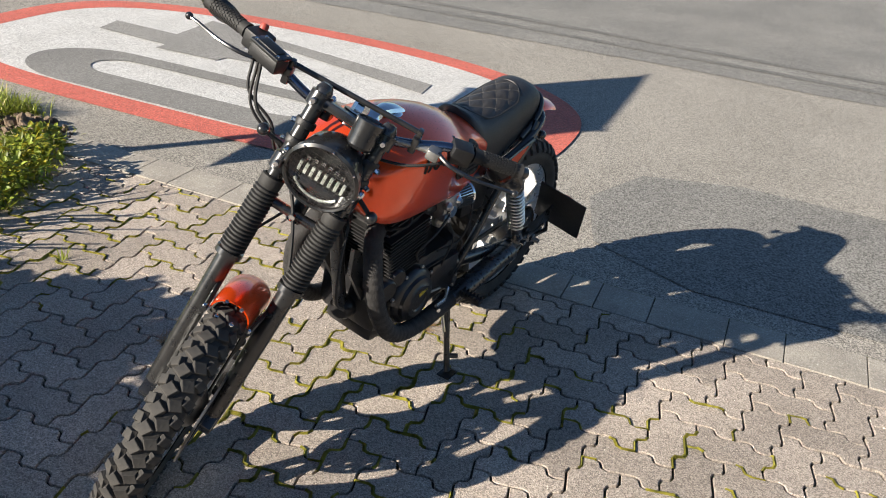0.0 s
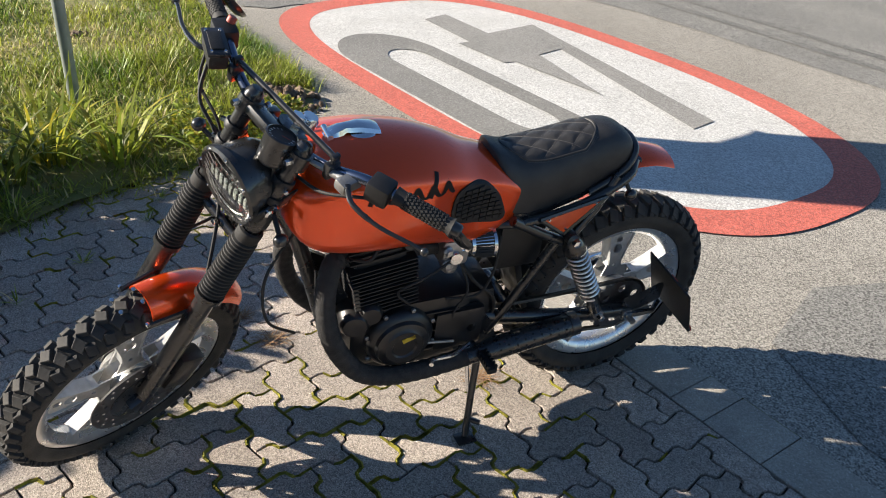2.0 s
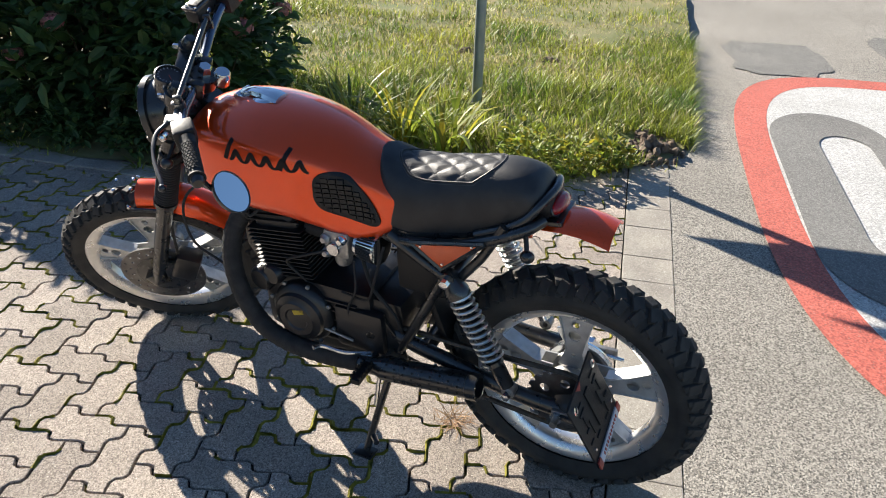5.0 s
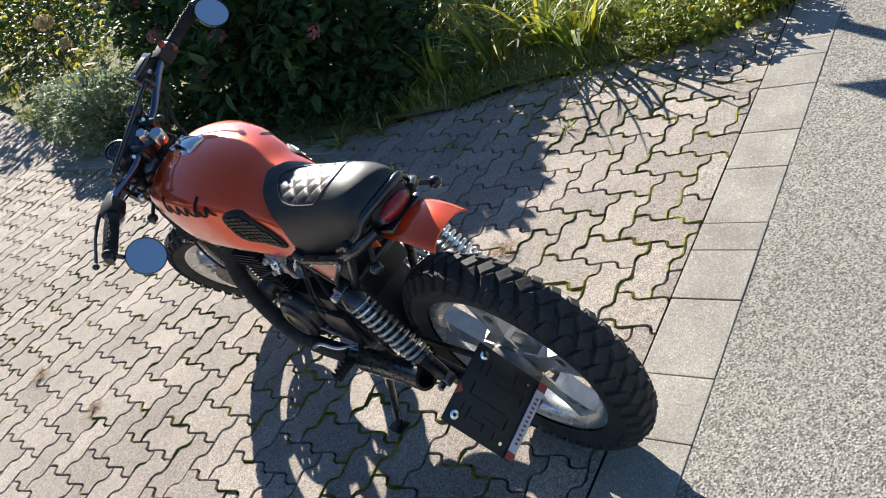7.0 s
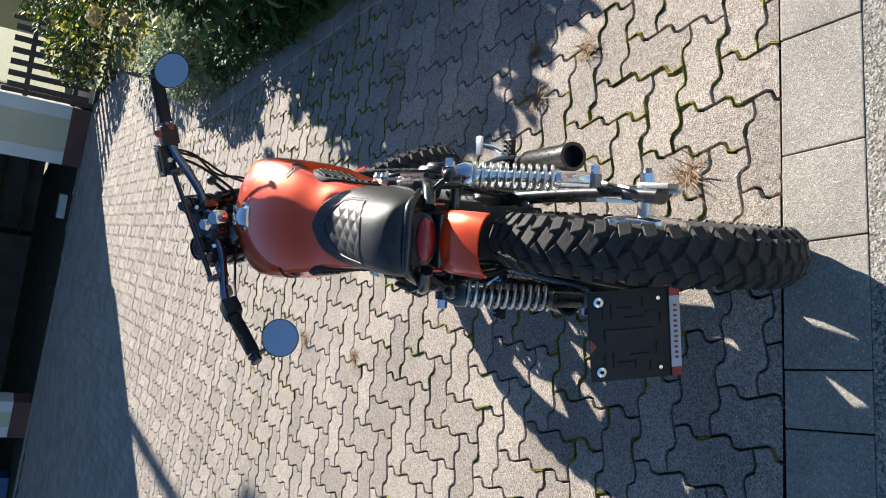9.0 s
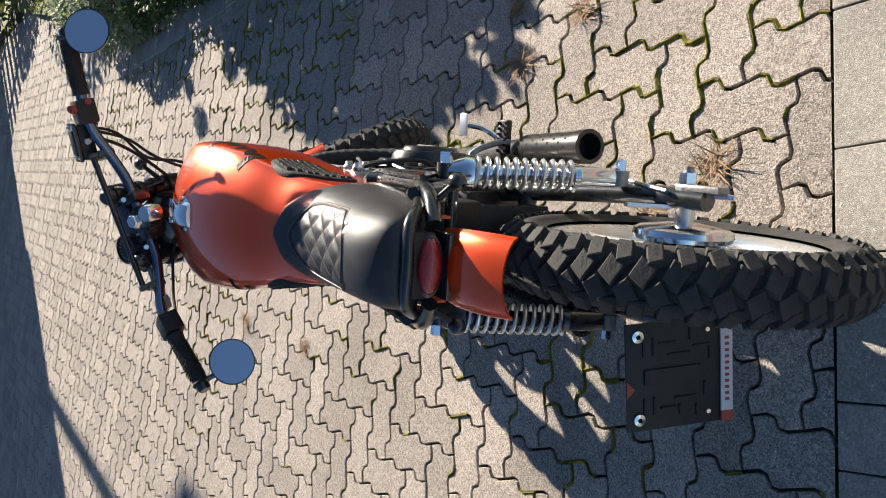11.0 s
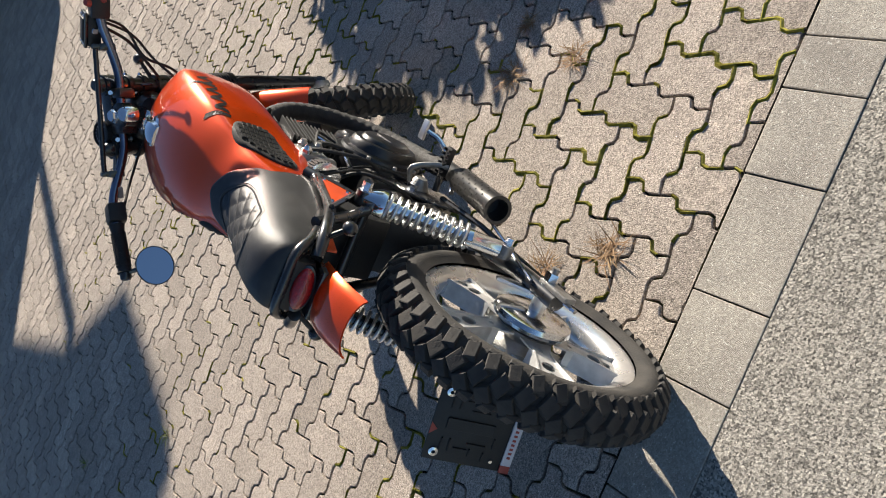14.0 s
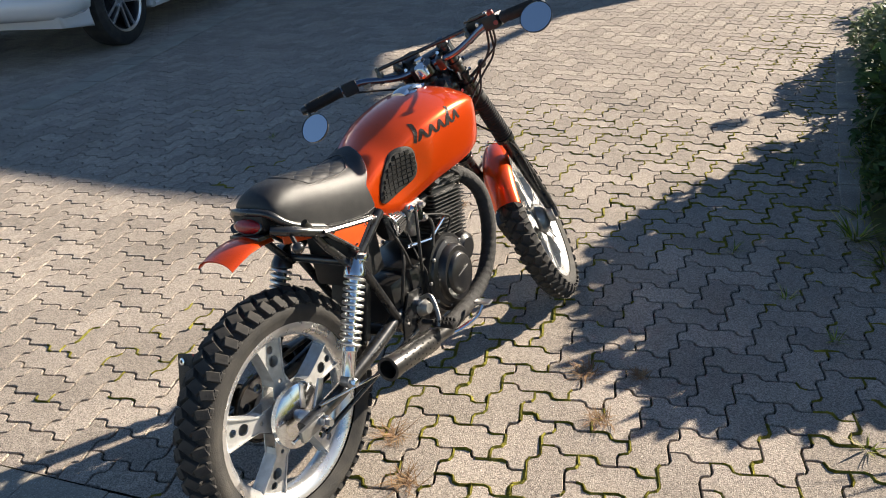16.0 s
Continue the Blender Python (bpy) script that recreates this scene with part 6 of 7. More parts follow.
def sow(x0, x1, y0, y1, count, long0, long1, straw):
    for _ in range(count):
        x, y = rng.uniform(x0, x1), rng.uniform(y0, y1)
        if not inside(x, y, LAWN_EDGE) or math.dist((x, y), (2.04, -0.08)) < 0.21:
            continue
        n = noise.noise(Vector((x * 1.6, y * 1.6, 9.0)))
        dry = rng.random() < straw + 0.55 * max(0.0, n) * min(1.0, max(0.0, (x - 2.3) / 0.8))
        v, f = (straw_v, straw_f) if dry else (green_v, green_f)
        tall = rng.uniform(long0, long1) * (0.75 + 0.6 * max(-0.5, -n))
        add_blade(v, f, (x, y, lawn_height(x, y) - 0.01), rng.uniform(0, 6.283), tall, rng.uniform(0.005, 0.011), rng.uniform(0.1, 0.9), rng.uniform(0.3, 1.5))


sow(1.75, 3.0, -0.35, 1.9, 13000, 0.06, 0.19, 0.10)
sow(1.35, 1.75, 0.1, 1.9, 1500, 0.03, 0.10, 0.2)
sow(2.4, 4.8, -0.4, 3.4, 26000, 0.05, 0.13, 0.18)
sow(4.5, 8.0, -0.45, 5.0, 16000, 0.05, 0.13, 0.25)
sow(1.2, 2.8, 1.4, 2.4, 3500, 0.08, 0.2, 0.1)
sow(1.5, 5.0, 4.4, 9.5, 6000, 0.06, 0.16, 0.2)
# a shaggy edge along the road and along the pavers
for line, count, spread in ((BED_ROAD[1:6], 4200, 0.16), (BED[:5], 2600, 0.12), (BED[6:11], 2400, 0.12)):
    for _ in range(count):
        k = rng.randrange(len(line) - 1)
        t = rng.random()
        x = line[k][0] + (line[k + 1][0] - line[k][0]) * t + rng.gauss(0.06, spread * 0.5)
        y = line[k][1] + (line[k + 1][1] - line[k][1]) * t + (abs(rng.gauss(0, spread)) - 0.02 if line is not BED[:5] else rng.gauss(0, 0.05))
        if math.dist((x, y), (2.04, -0.08)) < 0.21:
            continue
        add_blade(green_v, green_f, (x, y, 0.0), rng.uniform(0, 6.283), (rng.uniform(0.03, 0.09) if line is BED[:5] or x < 1.9 else rng.uniform(0.06, 0.18)), rng.uniform(0.0035, 0.0065), rng.uniform(0.3, 1.0), rng.uniform(0.6, 1.7))
tagged(mesh_of("grass", green_v, green_f, M_GRASS), "sunlit long green grass of the rough lawn", "grass", kind="stuff")
tagged(mesh_of("dry_grass", straw_v, straw_f, M_GRASS_DRY), "straw-coloured dry grass among the lawn", "grass", kind="stuff")


def clod(name, x, y, r, label):
    """A low heap of crumbled, uneven soil lumps."""
    bm = bmesh.new()
    for _ in range(120):
        a, d = rng.uniform(0, 6.283), r * rng.random() ** 0.7
        size = rng.uniform(0.008, 0.018) if rng.random() < 0.75 else rng.uniform(0.02, 0.036)
        c = Vector((x + d * math.cos(a), y + 0.7 * d * math.sin(a), 0.006 + 0.045 * max(0.0, 1 - d / r)))
        got = bmesh.ops.create_icosphere(bm, subdivisions=2, radius=size, matrix=Matrix.Translation(c) @ Euler((rng.uniform(0, 3), rng.uniform(0, 3), 0)).to_matrix().to_4x4() @ Matrix.Diagonal((1.3, 0.9, 0.65, 1)))
        for v in got["verts"]:
            v.co += 0.55 * size * noise.noise_vector(v.co * (0.9 / size))
    tagged(link_mesh(name, bm, M_SOIL, None, False), label, "soil", kind="stuff")


clod("soil_clods", 2.04, -0.08, 0.25, "heap of dug brown soil clods at the lawn's corner")
clod("molehill", 3.55, 0.62, 0.16, "brown molehill in the lawn")
clod("molehill", 3.62, 1.25, 0.13, "brown molehill in the lawn")
clod("molehill", 3.1, 0.30, 0.10, "brown molehill in the lawn")


def strap_plant(name, x, y, count, long0, long1, width, label, mats, lean=(0.05, 0.55), droop=(0.7, 2.3), spread=0.09, group="", heads=()):
    """A clump of arching strap leaves, green with some yellowed."""
    thing = empty(name, Matrix.Translation((x, y, 0.0)), label, "plant", group)
    for mat, share, what in mats:
        v, f = [], []
        for _ in range(int(count * share)):
            a = rng.uniform(0, 6.283)
            b = (spread * rng.random() * math.cos(a), spread * rng.random() * math.sin(a), 0.0)
            add_blade(v, f, b, a + rng.gauss(0, 0.5), rng.uniform(long0, long1), width * rng.uniform(0.7, 1.2), rng.uniform(*lean), rng.uniform(*droop), 6)
        mesh_of("leaves", v, f, mat, thing)
        tagged(thing.children[-1], what)
    return thing


IRIS = ((M_GRASS, 0.7, "green arching strap leaves"), (M_LEAF_YELLOW, 0.3, "yellowed strap leaves"))
for x, y, n, tall in ((1.64, 0.95, 36, 0.6), (1.74, 1.2, 36, 0.66), (1.60, 1.42, 30, 0.58), (1.92, 1.55, 26, 0.55), (2.1, 1.0, 16, 0.42), (1.50, 1.70, 24, 0.48)):
    strap_plant("daylily", x, y, n, tall * 0.55, tall, 0.022, "sunlit clump of arching yellow-green daylily leaves beside the driveway", IRIS, group="daylilies at the bed's edge")
LOW = ((M_GRASS, 0.85, "green grass leaves"), (M_GRASS_DRY, 0.15, "straw grass leaves"))
for x, y, n, tall in ((1.02, 2.1, 42, 0.2), (1.3, 1.66, 50, 0.22), (1.12, 1.88, 30, 0.16), (1.06, 2.32, 26, 0.14), (1.14, 3.05, 30, 0.16), (1.2, 3.5, 26, 0.15), (1.33, 1.45, 40, 0.2), (1.45, 0.55, 34, 0.16)):
    strap_plant("grass_tuft", x, y, n, tall * 0.5, tall, 0.008, "low tuft of green grass at the paving edge", LOW, (0.5, 1.2), (0.2, 1.0), 0.03, "grass tufts at the paving edge")


def shrub(name, x, y, r, tall, count, leaf, mat, label, group="", flowers=(), flower_mat=None, yellow=0, stretch=1.0):
    """A rounded shrub: stems, leaves on and inside an uneven dome, flower heads."""
    thing = empty(name, Matrix.Translation((x, y, 0.0)), label, "shrub", group)
    for _ in range(12 if tall > 0.3 else 0):
        a, e = rng.uniform(0, 6.283), rng.uniform(0.15, 1.0)
        top = Vector((r * 0.85 * math.sin(e) * math.cos(a), r * 0.85 * math.sin(e) * math.sin(a) * stretch, tall * (0.45 + 0.5 * math.cos(e))))
        part("stem", tube(spline([(0.06 * math.cos(a), 0.06 * math.sin(a), 0), top * 0.5 + Vector((0, 0, tall * 0.1)), top], 3), [0.006, 0.0055, 0.005, 0.005, 0.004, 0.0035, 0.003], 5), M_STEM, thing)
    v, f, yv, yf = [], [], [], []
    for _ in range(count):
        a = rng.uniform(0, 6.283)
        z = rng.random() ** 0.8
        shell = 1 - 0.75 * rng.random() ** 2
        lump = 1 + 0.22 * noise.noise(Vector((math.cos(a) * 2, math.sin(a) * 2, z * 3 + x * 5)))
        rad = r * lump * shell * (1 - max(0.0, z - 0.35) ** 2 * 1.9) ** 0.5 * (0.8 + 0.2 * min(1, z * 4))
        base = Vector((rad * math.cos(a), rad * math.sin(a) * stretch, 0.03 + z * tall * (0.86 + 0.14 * lump) * (0.9 + 0.1 * shell)))
        out = Vector((math.cos(a), math.sin(a), rng.uniform(-0.5, 0.6) + z * 0.5))
        out.rotate(Euler((rng.gauss(0, 0.5), rng.gauss(0, 0.5), rng.gauss(0, 0.7))))
        tgt = (yv, yf) if rng.random() < yellow else (v, f)
        add_leaf(*tgt, base, out, Vector((rng.gauss(0, 0.35), rng.gauss(0, 0.35), 1)), leaf * rng.uniform(0.6, 1.25), leaf * rng.uniform(0.42, 0.62))
    mesh_of("foliage", v, f, mat, thing)
    if yv:
        tagged(mesh_of("yellow_leaves", yv, yf, M_LEAF_YELLOW, thing), "yellowed leaves")
    for at, size in flowers:
        fv, ff = [], []
        for _ in range(120):
            d = Vector((rng.gauss(0, 1), rng.gauss(0, 1), rng.gauss(0.2, 0.9))).normalized()
            c = Vector(at) + Vector((d.x, d.y, d.z * 0.75)) * size * rng.uniform(0.75, 1.0)
            s, u = frame_along(d + Vector((0.01, 0.02, 0)))
            turn = rng.uniform(0, 1.57)
            p, q = s * math.cos(turn) + u * math.sin(turn), u * math.cos(turn) - s * math.sin(turn)
            h = size * 0.19
            i = len(fv)
            fv.extend((c, c + p * h + q * h * 0.7 + d * h * 0.2, c + q * h * 1.2 - p * h * 0.3, c - p * h - q * h * 0.6 + d * h * 0.3, c - q * h * 1.2 + p * h * 0.4))
            ff.extend(((i, i + 1, i + 2), (i, i + 2, i + 3), (i, i + 3, i + 4), (i, i + 4, i + 1)))
        tagged(mesh_of("flower_head", fv, ff, flower_mat, thing), "faded round flower head")
        stem = bmesh.new()
        add_tube(stem, spline([(at[0] * 0.4, at[1] * 0.4, at[2] * 0.35), Vector(at) * 0.8 - Vector((0, 0, 0.06)), at], 4), 0.003, 5)
        part("flower_stem", stem, M_STEM, thing)
    return thing


HYD = "dark green leafy hydrangea bush in shade, with faded pink heads"
shrub("hydrangea", 1.60, 2.25, 0.43, 0.74, 1600, 0.10, M_LEAF, HYD, "hydrangea bushes", [((-0.30, -0.10, 0.52), 0.055), ((-0.05, -0.28, 0.60), 0.06)], M_FLOWER_PINK)
shrub("hydrangea", 1.64, 2.85, 0.47, 0.95, 1750, 0.11, M_LEAF, HYD, "hydrangea bushes", [((-0.36, -0.02, 0.62), 0.06), ((-0.22, 0.2, 0.78), 0.06), ((-0.38, 0.22, 0.45), 0.05)], M_FLOWER_PINK)
shrub("hydrangea", 1.76, 3.50, 0.50, 1.10, 2300, 0.11, M_LEAF, HYD, "hydrangea bushes", [((-0.42, -0.1, 0.70), 0.06), ((-0.30, 0.1, 0.88), 0.06)], M_FLOWER_PINK, 0.01)
shrub("hydrangea", 2.05, 4.15, 0.42, 0.90, 950, 0.10, M_LEAF, HYD, "hydrangea bushes", [((-0.3, -0.2, 0.7), 0.05)], M_FLOWER_PINK, 0.02)
shrub("hydrangea", 2.30, 2.55, 0.48, 0.80, 950, 0.11, M_LEAF, HYD, "hydrangea bushes", [((-0.1, -0.38, 0.66), 0.07), ((0.1, -0.42, 0.52), 0.065), ((-0.2, -0.2, 0.8), 0.06)], M_FLOWER_PINK, 0.02)
shrub("hydrangea", 2.45, 3.40, 0.55, 0.95, 1600, 0.11, M_LEAF, HYD, "hydrangea bushes", [((-0.2, -0.35, 0.8), 0.06)], M_FLOWER_PINK)
shrub("lavender", 1.52, 4.75, 0.34, 0.42, 2400, 0.055, M_SILVERLEAF, "silvery green lavender cushion spilling over the paving edge", "", (), None, 0.0, 1.25)
shrub("lavender", 1.75, 5.45, 0.32, 0.40, 2000, 0.055, M_SILVERLEAF, "silvery green lavender cushion beside the driveway", "", (), None, 0.02, 1.2)
shrub("garden_shrub", 3.5, 6.3, 0.35, 0.35, 700, 0.07, M_LEAF, "low green garden shrub with some yellow leaves near the fence", "garden shrubs", (), None, 0.1)
shrub("garden_shrub", 3.4, 8.2, 0.8, 1.3, 1500, 0.10, M_LEAF, "green garden shrub behind the slatted fence", "garden shrubs", (), None, 0.3)
shrub("garden_shrub", 4.6, 10.2, 0.9, 1.0, 1500, 0.10, M_LEAF, "green garden shrub behind the slatted fence", "garden shrubs", (), None, 0.35)
shrub("garden_shrub", 3.6, 10.6, 0.6, 0.8, 1000, 0.10, M_LEAF, "green garden shrub behind the slatted fence", "garden shrubs", (), None, 0.35)


def tall_bloom(x, y, tall, size, tilt):
    """One dried flower head on a long stem with a few yellow leaves."""
    thing = empty("dried_hydrangea_stem", Matrix.Translation((x, y, 0)), "dried cream flower head on a tall stem with yellow leaves", "flower", "dried blooms")
    top = Vector((tilt[0], tilt[1], tall))
    part("stem", tube(spline([(0, 0, 0), top * 0.5 - Vector((0.02, 0.01, 0)), top], 4), 0.004, 6), M_STEM, thing)
    fv, ff = [], []
    for _ in range(260):
        d = Vector((rng.gauss(0, 1), rng.gauss(0, 1), rng.gauss(0.1, 1))).normalized()
        c = top + Vector((d.x, d.y, d.z * 0.8)) * size * rng.uniform(0.7, 1.0)
        s, u = frame_along(d + Vector((0.01, 0.02, 0)))
        h = size * 0.16
        i = len(fv)
        fv.extend((c, c + s * h + d * h * 0.3, c + u * h, c - s * h + d * h * 0.3, c - u * h))
        ff.extend(((i, i + 1, i + 2), (i, i + 2, i + 3), (i, i + 3, i + 4), (i, i + 4, i + 1)))
    tagged(mesh_of("flower_head", fv, ff, M_FLOWER_CREAM, thing), "dried cream round flower head")
    lv, lf = [], []
    for k in range(9):
        z = tall * (0.45 + 0.055 * k)
        a = k * 2.4
        add_leaf(lv, lf, top * (z / tall), (math.cos(a), math.sin(a), -0.3), (0, 0, 1), 0.11, 0.065)
    tagged(mesh_of("leaves", lv, lf, M_LEAF_YELLOW, thing), "yellow leaves")


tall_bloom(1.78, 5.10, 0.90, 0.075, (-0.08, -0.07))
tall_bloom(2.02, 4.80, 0.95, 0.075, (-0.03, -0.05))
tall_bloom(1.72, 4.92, 0.72, 0.05, (-0.02, 0.03))

# leafy weeds with yellow shoots at the corner of the lawn
for x, y, r, tall, yellow in ((1.60, 0.30, 0.14, 0.15, 0.35), (1.72, 0.12, 0.11, 0.12, 0.4), (1.54, 0.52, 0.12, 0.14, 0.25), (1.70, 0.55, 0.14, 0.17, 0.2)):
    shrub("leafy_weed", x, y, r, tall, 240, 0.042, M_GRASS, "low yellow-green leafy weeds on the lawn's corner", "weeds on the lawn's corner", (), None, yellow)


def dry_weed(x, y, size):
    v, f = [], []
    for _ in range(60):
        a = rng.uniform(0, 6.283)
        add_blade(v, f, (x + rng.gauss(0, size * 0.2), y + rng.gauss(0, size * 0.2), 0.0), a, size * rng.uniform(0.5, 1.1), 0.0032, rng.uniform(1.05, 1.5), rng.uniform(-0.2, 0.3), 4)
    tagged(mesh_of("withered_weed", v, f, M_WEED_DRY), "withered reddish-brown weed in a paver joint", "weed", kind="stuff")


for x, y, size in ((0.13, 0.92, 0.085), (0.21, 0.69, 0.075), (-0.37, 0.46, 0.085), (-0.26, 0.28, 0.085), (-0.62, 2.7, 0.07), (-0.72, 2.13, 0.06), (0.30, 0.95, 0.05)):
    dry_weed(x, y, size)
for x, y in ((-2.23, 2.9), (-1.7, 2.17), (0.9, 1.3), (0.55, 1.9), (0.8, 2.9), (0.95, 0.75), (1.1, 1.0), (0.75, 1.55), (1.25, 0.9)):
    strap_plant("joint_weed", x, y, 16, 0.03, 0.07, 0.005, "tiny green weed growing in a paver joint", LOW, (0.4, 1.2), (0.2, 0.8), 0.02, "green weeds in the joints")

# edging stones of the bed
for k in range(11):
    stone = box((0.285, 0.13, 0.07), None, 0.006)
    for v in stone.verts:
        v.co += 0.004 * noise.noise_vector(v.co * 14 + Vector((k, 0, 0)))
    y = 2.24 + 0.295 * k
    ob = link_mesh("edging_stone", stone, M_KERB, None, False, pose(1.035 + 0.052 * (y - 2.2) + rng.uniform(-0.008, 0.008), y, -0.027 + rng.uniform(-0.002, 0.003), rng.uniform(-1, 1), rng.uniform(-1, 1), 87 + rng.uniform(-1.5, 1.5)))
    tagged(ob, "weathered concrete edging stone beside the bed", "stone", "edging stones")
for x, y, r, tall in ((1.30, 1.98, 0.17, 0.16), (1.22, 2.42, 0.15, 0.17), (1.25, 2.78, 0.15, 0.20), (1.24, 3.15, 0.15, 0.18), (1.30, 3.55, 0.17, 0.22), (1.35, 3.98, 0.18, 0.24), (1.36, 4.32, 0.15, 0.2)):
    shrub("ground_cover", x, y, r, tall, 330, 0.05, M_LEAF, "low dark green leafy plants spilling over the edging stones", "ground cover in the bed")

# road sign of which the back is bare metal
sign = empty("road_sign", Matrix.Translation((2.40, 0.93, 0)), "galvanised road sign post with two boards, standing in the grass", "road sign")
part("post", tube([(0, 0, 0), (0, 0, 2.06)], 0.03, 20), M_POLE, sign, "grey-green galvanised steel post")
for name, w, h, z, off in (("lower_board", 0.84, 0.42, 1.16, 0.0), ("upper_board", 1.35, 0.69, 1.715, -0.08)):
    board = part(name, prism(rounded([(-w / 2, -h / 2 + 0.04), (-w / 2 + 0.04, -h / 2), (w / 2 - 0.04, -h / 2), (w / 2, -h / 2 + 0.04), (w / 2, h / 2 - 0.04), (w / 2 - 0.04, h / 2), (-w / 2 + 0.04, h / 2), (-w / 2, h / 2 - 0.04)], 2), 0.003,
                             Matrix.Translation((-0.04, off, z)) @ Matrix(((0, 0, 1, 0), (1, 0, 0, 0), (0, 1, 0, 0), (0, 0, 0, 1)))), M_SIGN, sign, "flat aluminium board")
    for dz in (-h * 0.3, h * 0.3):
        part("clamp", box((0.05, 0.10, 0.03), Matrix.Translation((-0.012, 0, z + dz)), 0.004), M_POLE, board)

# ---- house with its garage, fence and car ----
HOUSE = Matrix(((-0.8984, -0.4392, 0, 2.95), (0.4392, -0.8984, 0, 11.89), (0, 0, 1, 0), (0, 0, 0, 1)))
M_PLINTH = material("red_brown_plinth_paint", (0.16, 0.075, 0.055), 0.85, color2=(0.11, 0.055, 0.042), scale=3, bump=0.4, bump_scale=120)
M_CARPAINT = material("white_car_lacquer", (0.78, 0.79, 0.80), 0.25, color2=(0.74, 0.75, 0.76), scale=3, coat=1.0)
M_CARGLASS = material("tinted_car_glass", (0.012, 0.014, 0.016), 0.06, coat=1.0, color2=(0.016, 0.018, 0.02))
M_ALLOY = material("silver_alloy", (0.62, 0.62, 0.63), 0.3, 0.9, color2=(0.55, 0.55, 0.56), scale=20)
M_CARTON = material("white_carton", (0.60, 0.60, 0.58), 0.8, color2=(0.5, 0.5, 0.48), scale=8)
M_BLUETUB = material("blue_plastic_tub", (0.05, 0.12, 0.28), 0.5, color2=(0.04, 0.09, 0.22), scale=8)

house = empty("house", HOUSE, "cream and white rendered house with an open dark garage, red-brown plinth", "house")


def hbox(name, s0, s1, y0, y1, z0, z1, mat, label="", parent=None, bevel=0.004):
    return part(name, box((s1 - s0, y1 - y0, z1 - z0), Matrix.Translation(((s0 + s1) / 2, (y0 + y1) / 2, (z0 + z1) / 2)), bevel), mat, parent or house, label, smooth=False)


for n, (s0, s1) in enumerate(((-0.10, 0.80), (4.85, 5.50), (9.05, 12.5))):
    top = 2.30
    hbox("plinth", s0, s1, -0.32, 0.02, 0, 0.27, M_PLINTH, "red-brown painted plinth")
    hbox("wall", s0, s1, -0.30, 0, 0.27, top, M_RENDER_CREAM, "cream rendered wall")
    for a, b in ((s0, s0 + 0.19), (s1 - 0.19, s1)):
        hbox("corner_band", a - 0.003, b + 0.003, -0.303, 0.012, 0.274, top - 0.002, M_RENDER_WHITE, "white painted corner band")
# inner walls and ceiling, the garage's darkness put into their colour
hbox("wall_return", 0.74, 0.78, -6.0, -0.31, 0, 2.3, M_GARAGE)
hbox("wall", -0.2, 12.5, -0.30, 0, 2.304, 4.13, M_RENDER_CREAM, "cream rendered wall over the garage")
hbox("garage_back", 0.7, 9.2, -6.3, -6.05, 0, 2.3, M_GARAGE, "garage back wall, coloured near-black for the shade inside")
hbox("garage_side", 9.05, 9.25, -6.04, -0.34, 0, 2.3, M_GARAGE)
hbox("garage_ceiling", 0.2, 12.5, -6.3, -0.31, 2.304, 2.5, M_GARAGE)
# upright slab out of view, its outline cut to cast the house's shadow edge
roof_shadow_outline = [(-0.21, 4.134), (-1.33, 4.56), (-2.15, 4.67), (-2.65, 5.17), (-2.00, 5.34), (-1.01, 5.53), (2.52, 6.17), (13.5, 6.57), (13.5, 4.134)]
part("roof", prism(roof_shadow_outline, 0.4, Matrix.Translation((0, 0.1, 0)) @ Matrix(((1, 0, 0, 0), (0, 0, -1, 0), (0, 1, 0, 0), (0, 0, 0, 1)))), M_ROOF, house, "unseen upright slab cut to cast the roof's shadow on the driveway", smooth=False)
# added bar, never in view: throws the thin dark streak beside a lit wedge
part("roof_brace", tube([(-0.14, 0.0, 3.15), (-1.35, 0.0, 4.42)], 0.055, 8), M_DARKWOOD, house, "unseen slanting bar added to cast a thin shadow streak")
part("gutter", tube([(-0.15, 0.17, 4.06), (13.5, 0.17, 4.06)], 0.06, 10), M_POLE, house, "grey rain gutter")
hbox("drain_strip", -0.10, 12.5, 0.03, 0.20, -0.02, 0.012, M_KERB, "pale concrete strip along the wall")


def crate(name, s, y, size, mat, label, cat):
    thing = tagged(link_mesh(name, box(size, None, 0.012), mat, None, False, HOUSE @ pose(s, y, size[2] / 2, 0, 0, 12)), label, cat)
    return thing


crate("carton", 1.7, -0.9, (0.40, 0.18, 0.12), M_CARTON, "white cardboard box on the garage floor", "box")
crate("plastic_tub", 7.2, -1.1, (0.55, 0.4, 0.45), M_BLUETUB, "blue plastic tub on the garage floor", "tub")
shelf = empty("garage_shelf", HOUSE @ Matrix.Translation((2.9, -5.7, 0)), "dark shelf with boards in the garage", "shelf")
for x in (-0.9, 0.9):
    part("upright", box((0.04, 0.4, 1.9), Matrix.Translation((x, 0, 0.95)), 0.003), M_DARKWOOD, shelf, smooth=False)
for z in (0.3, 0.8, 1.3, 1.8):
    part("board", box((1.76, 0.4, 0.025), Matrix.Translation((0, 0, z)), 0.003), M_DARKWOOD, shelf, smooth=False)

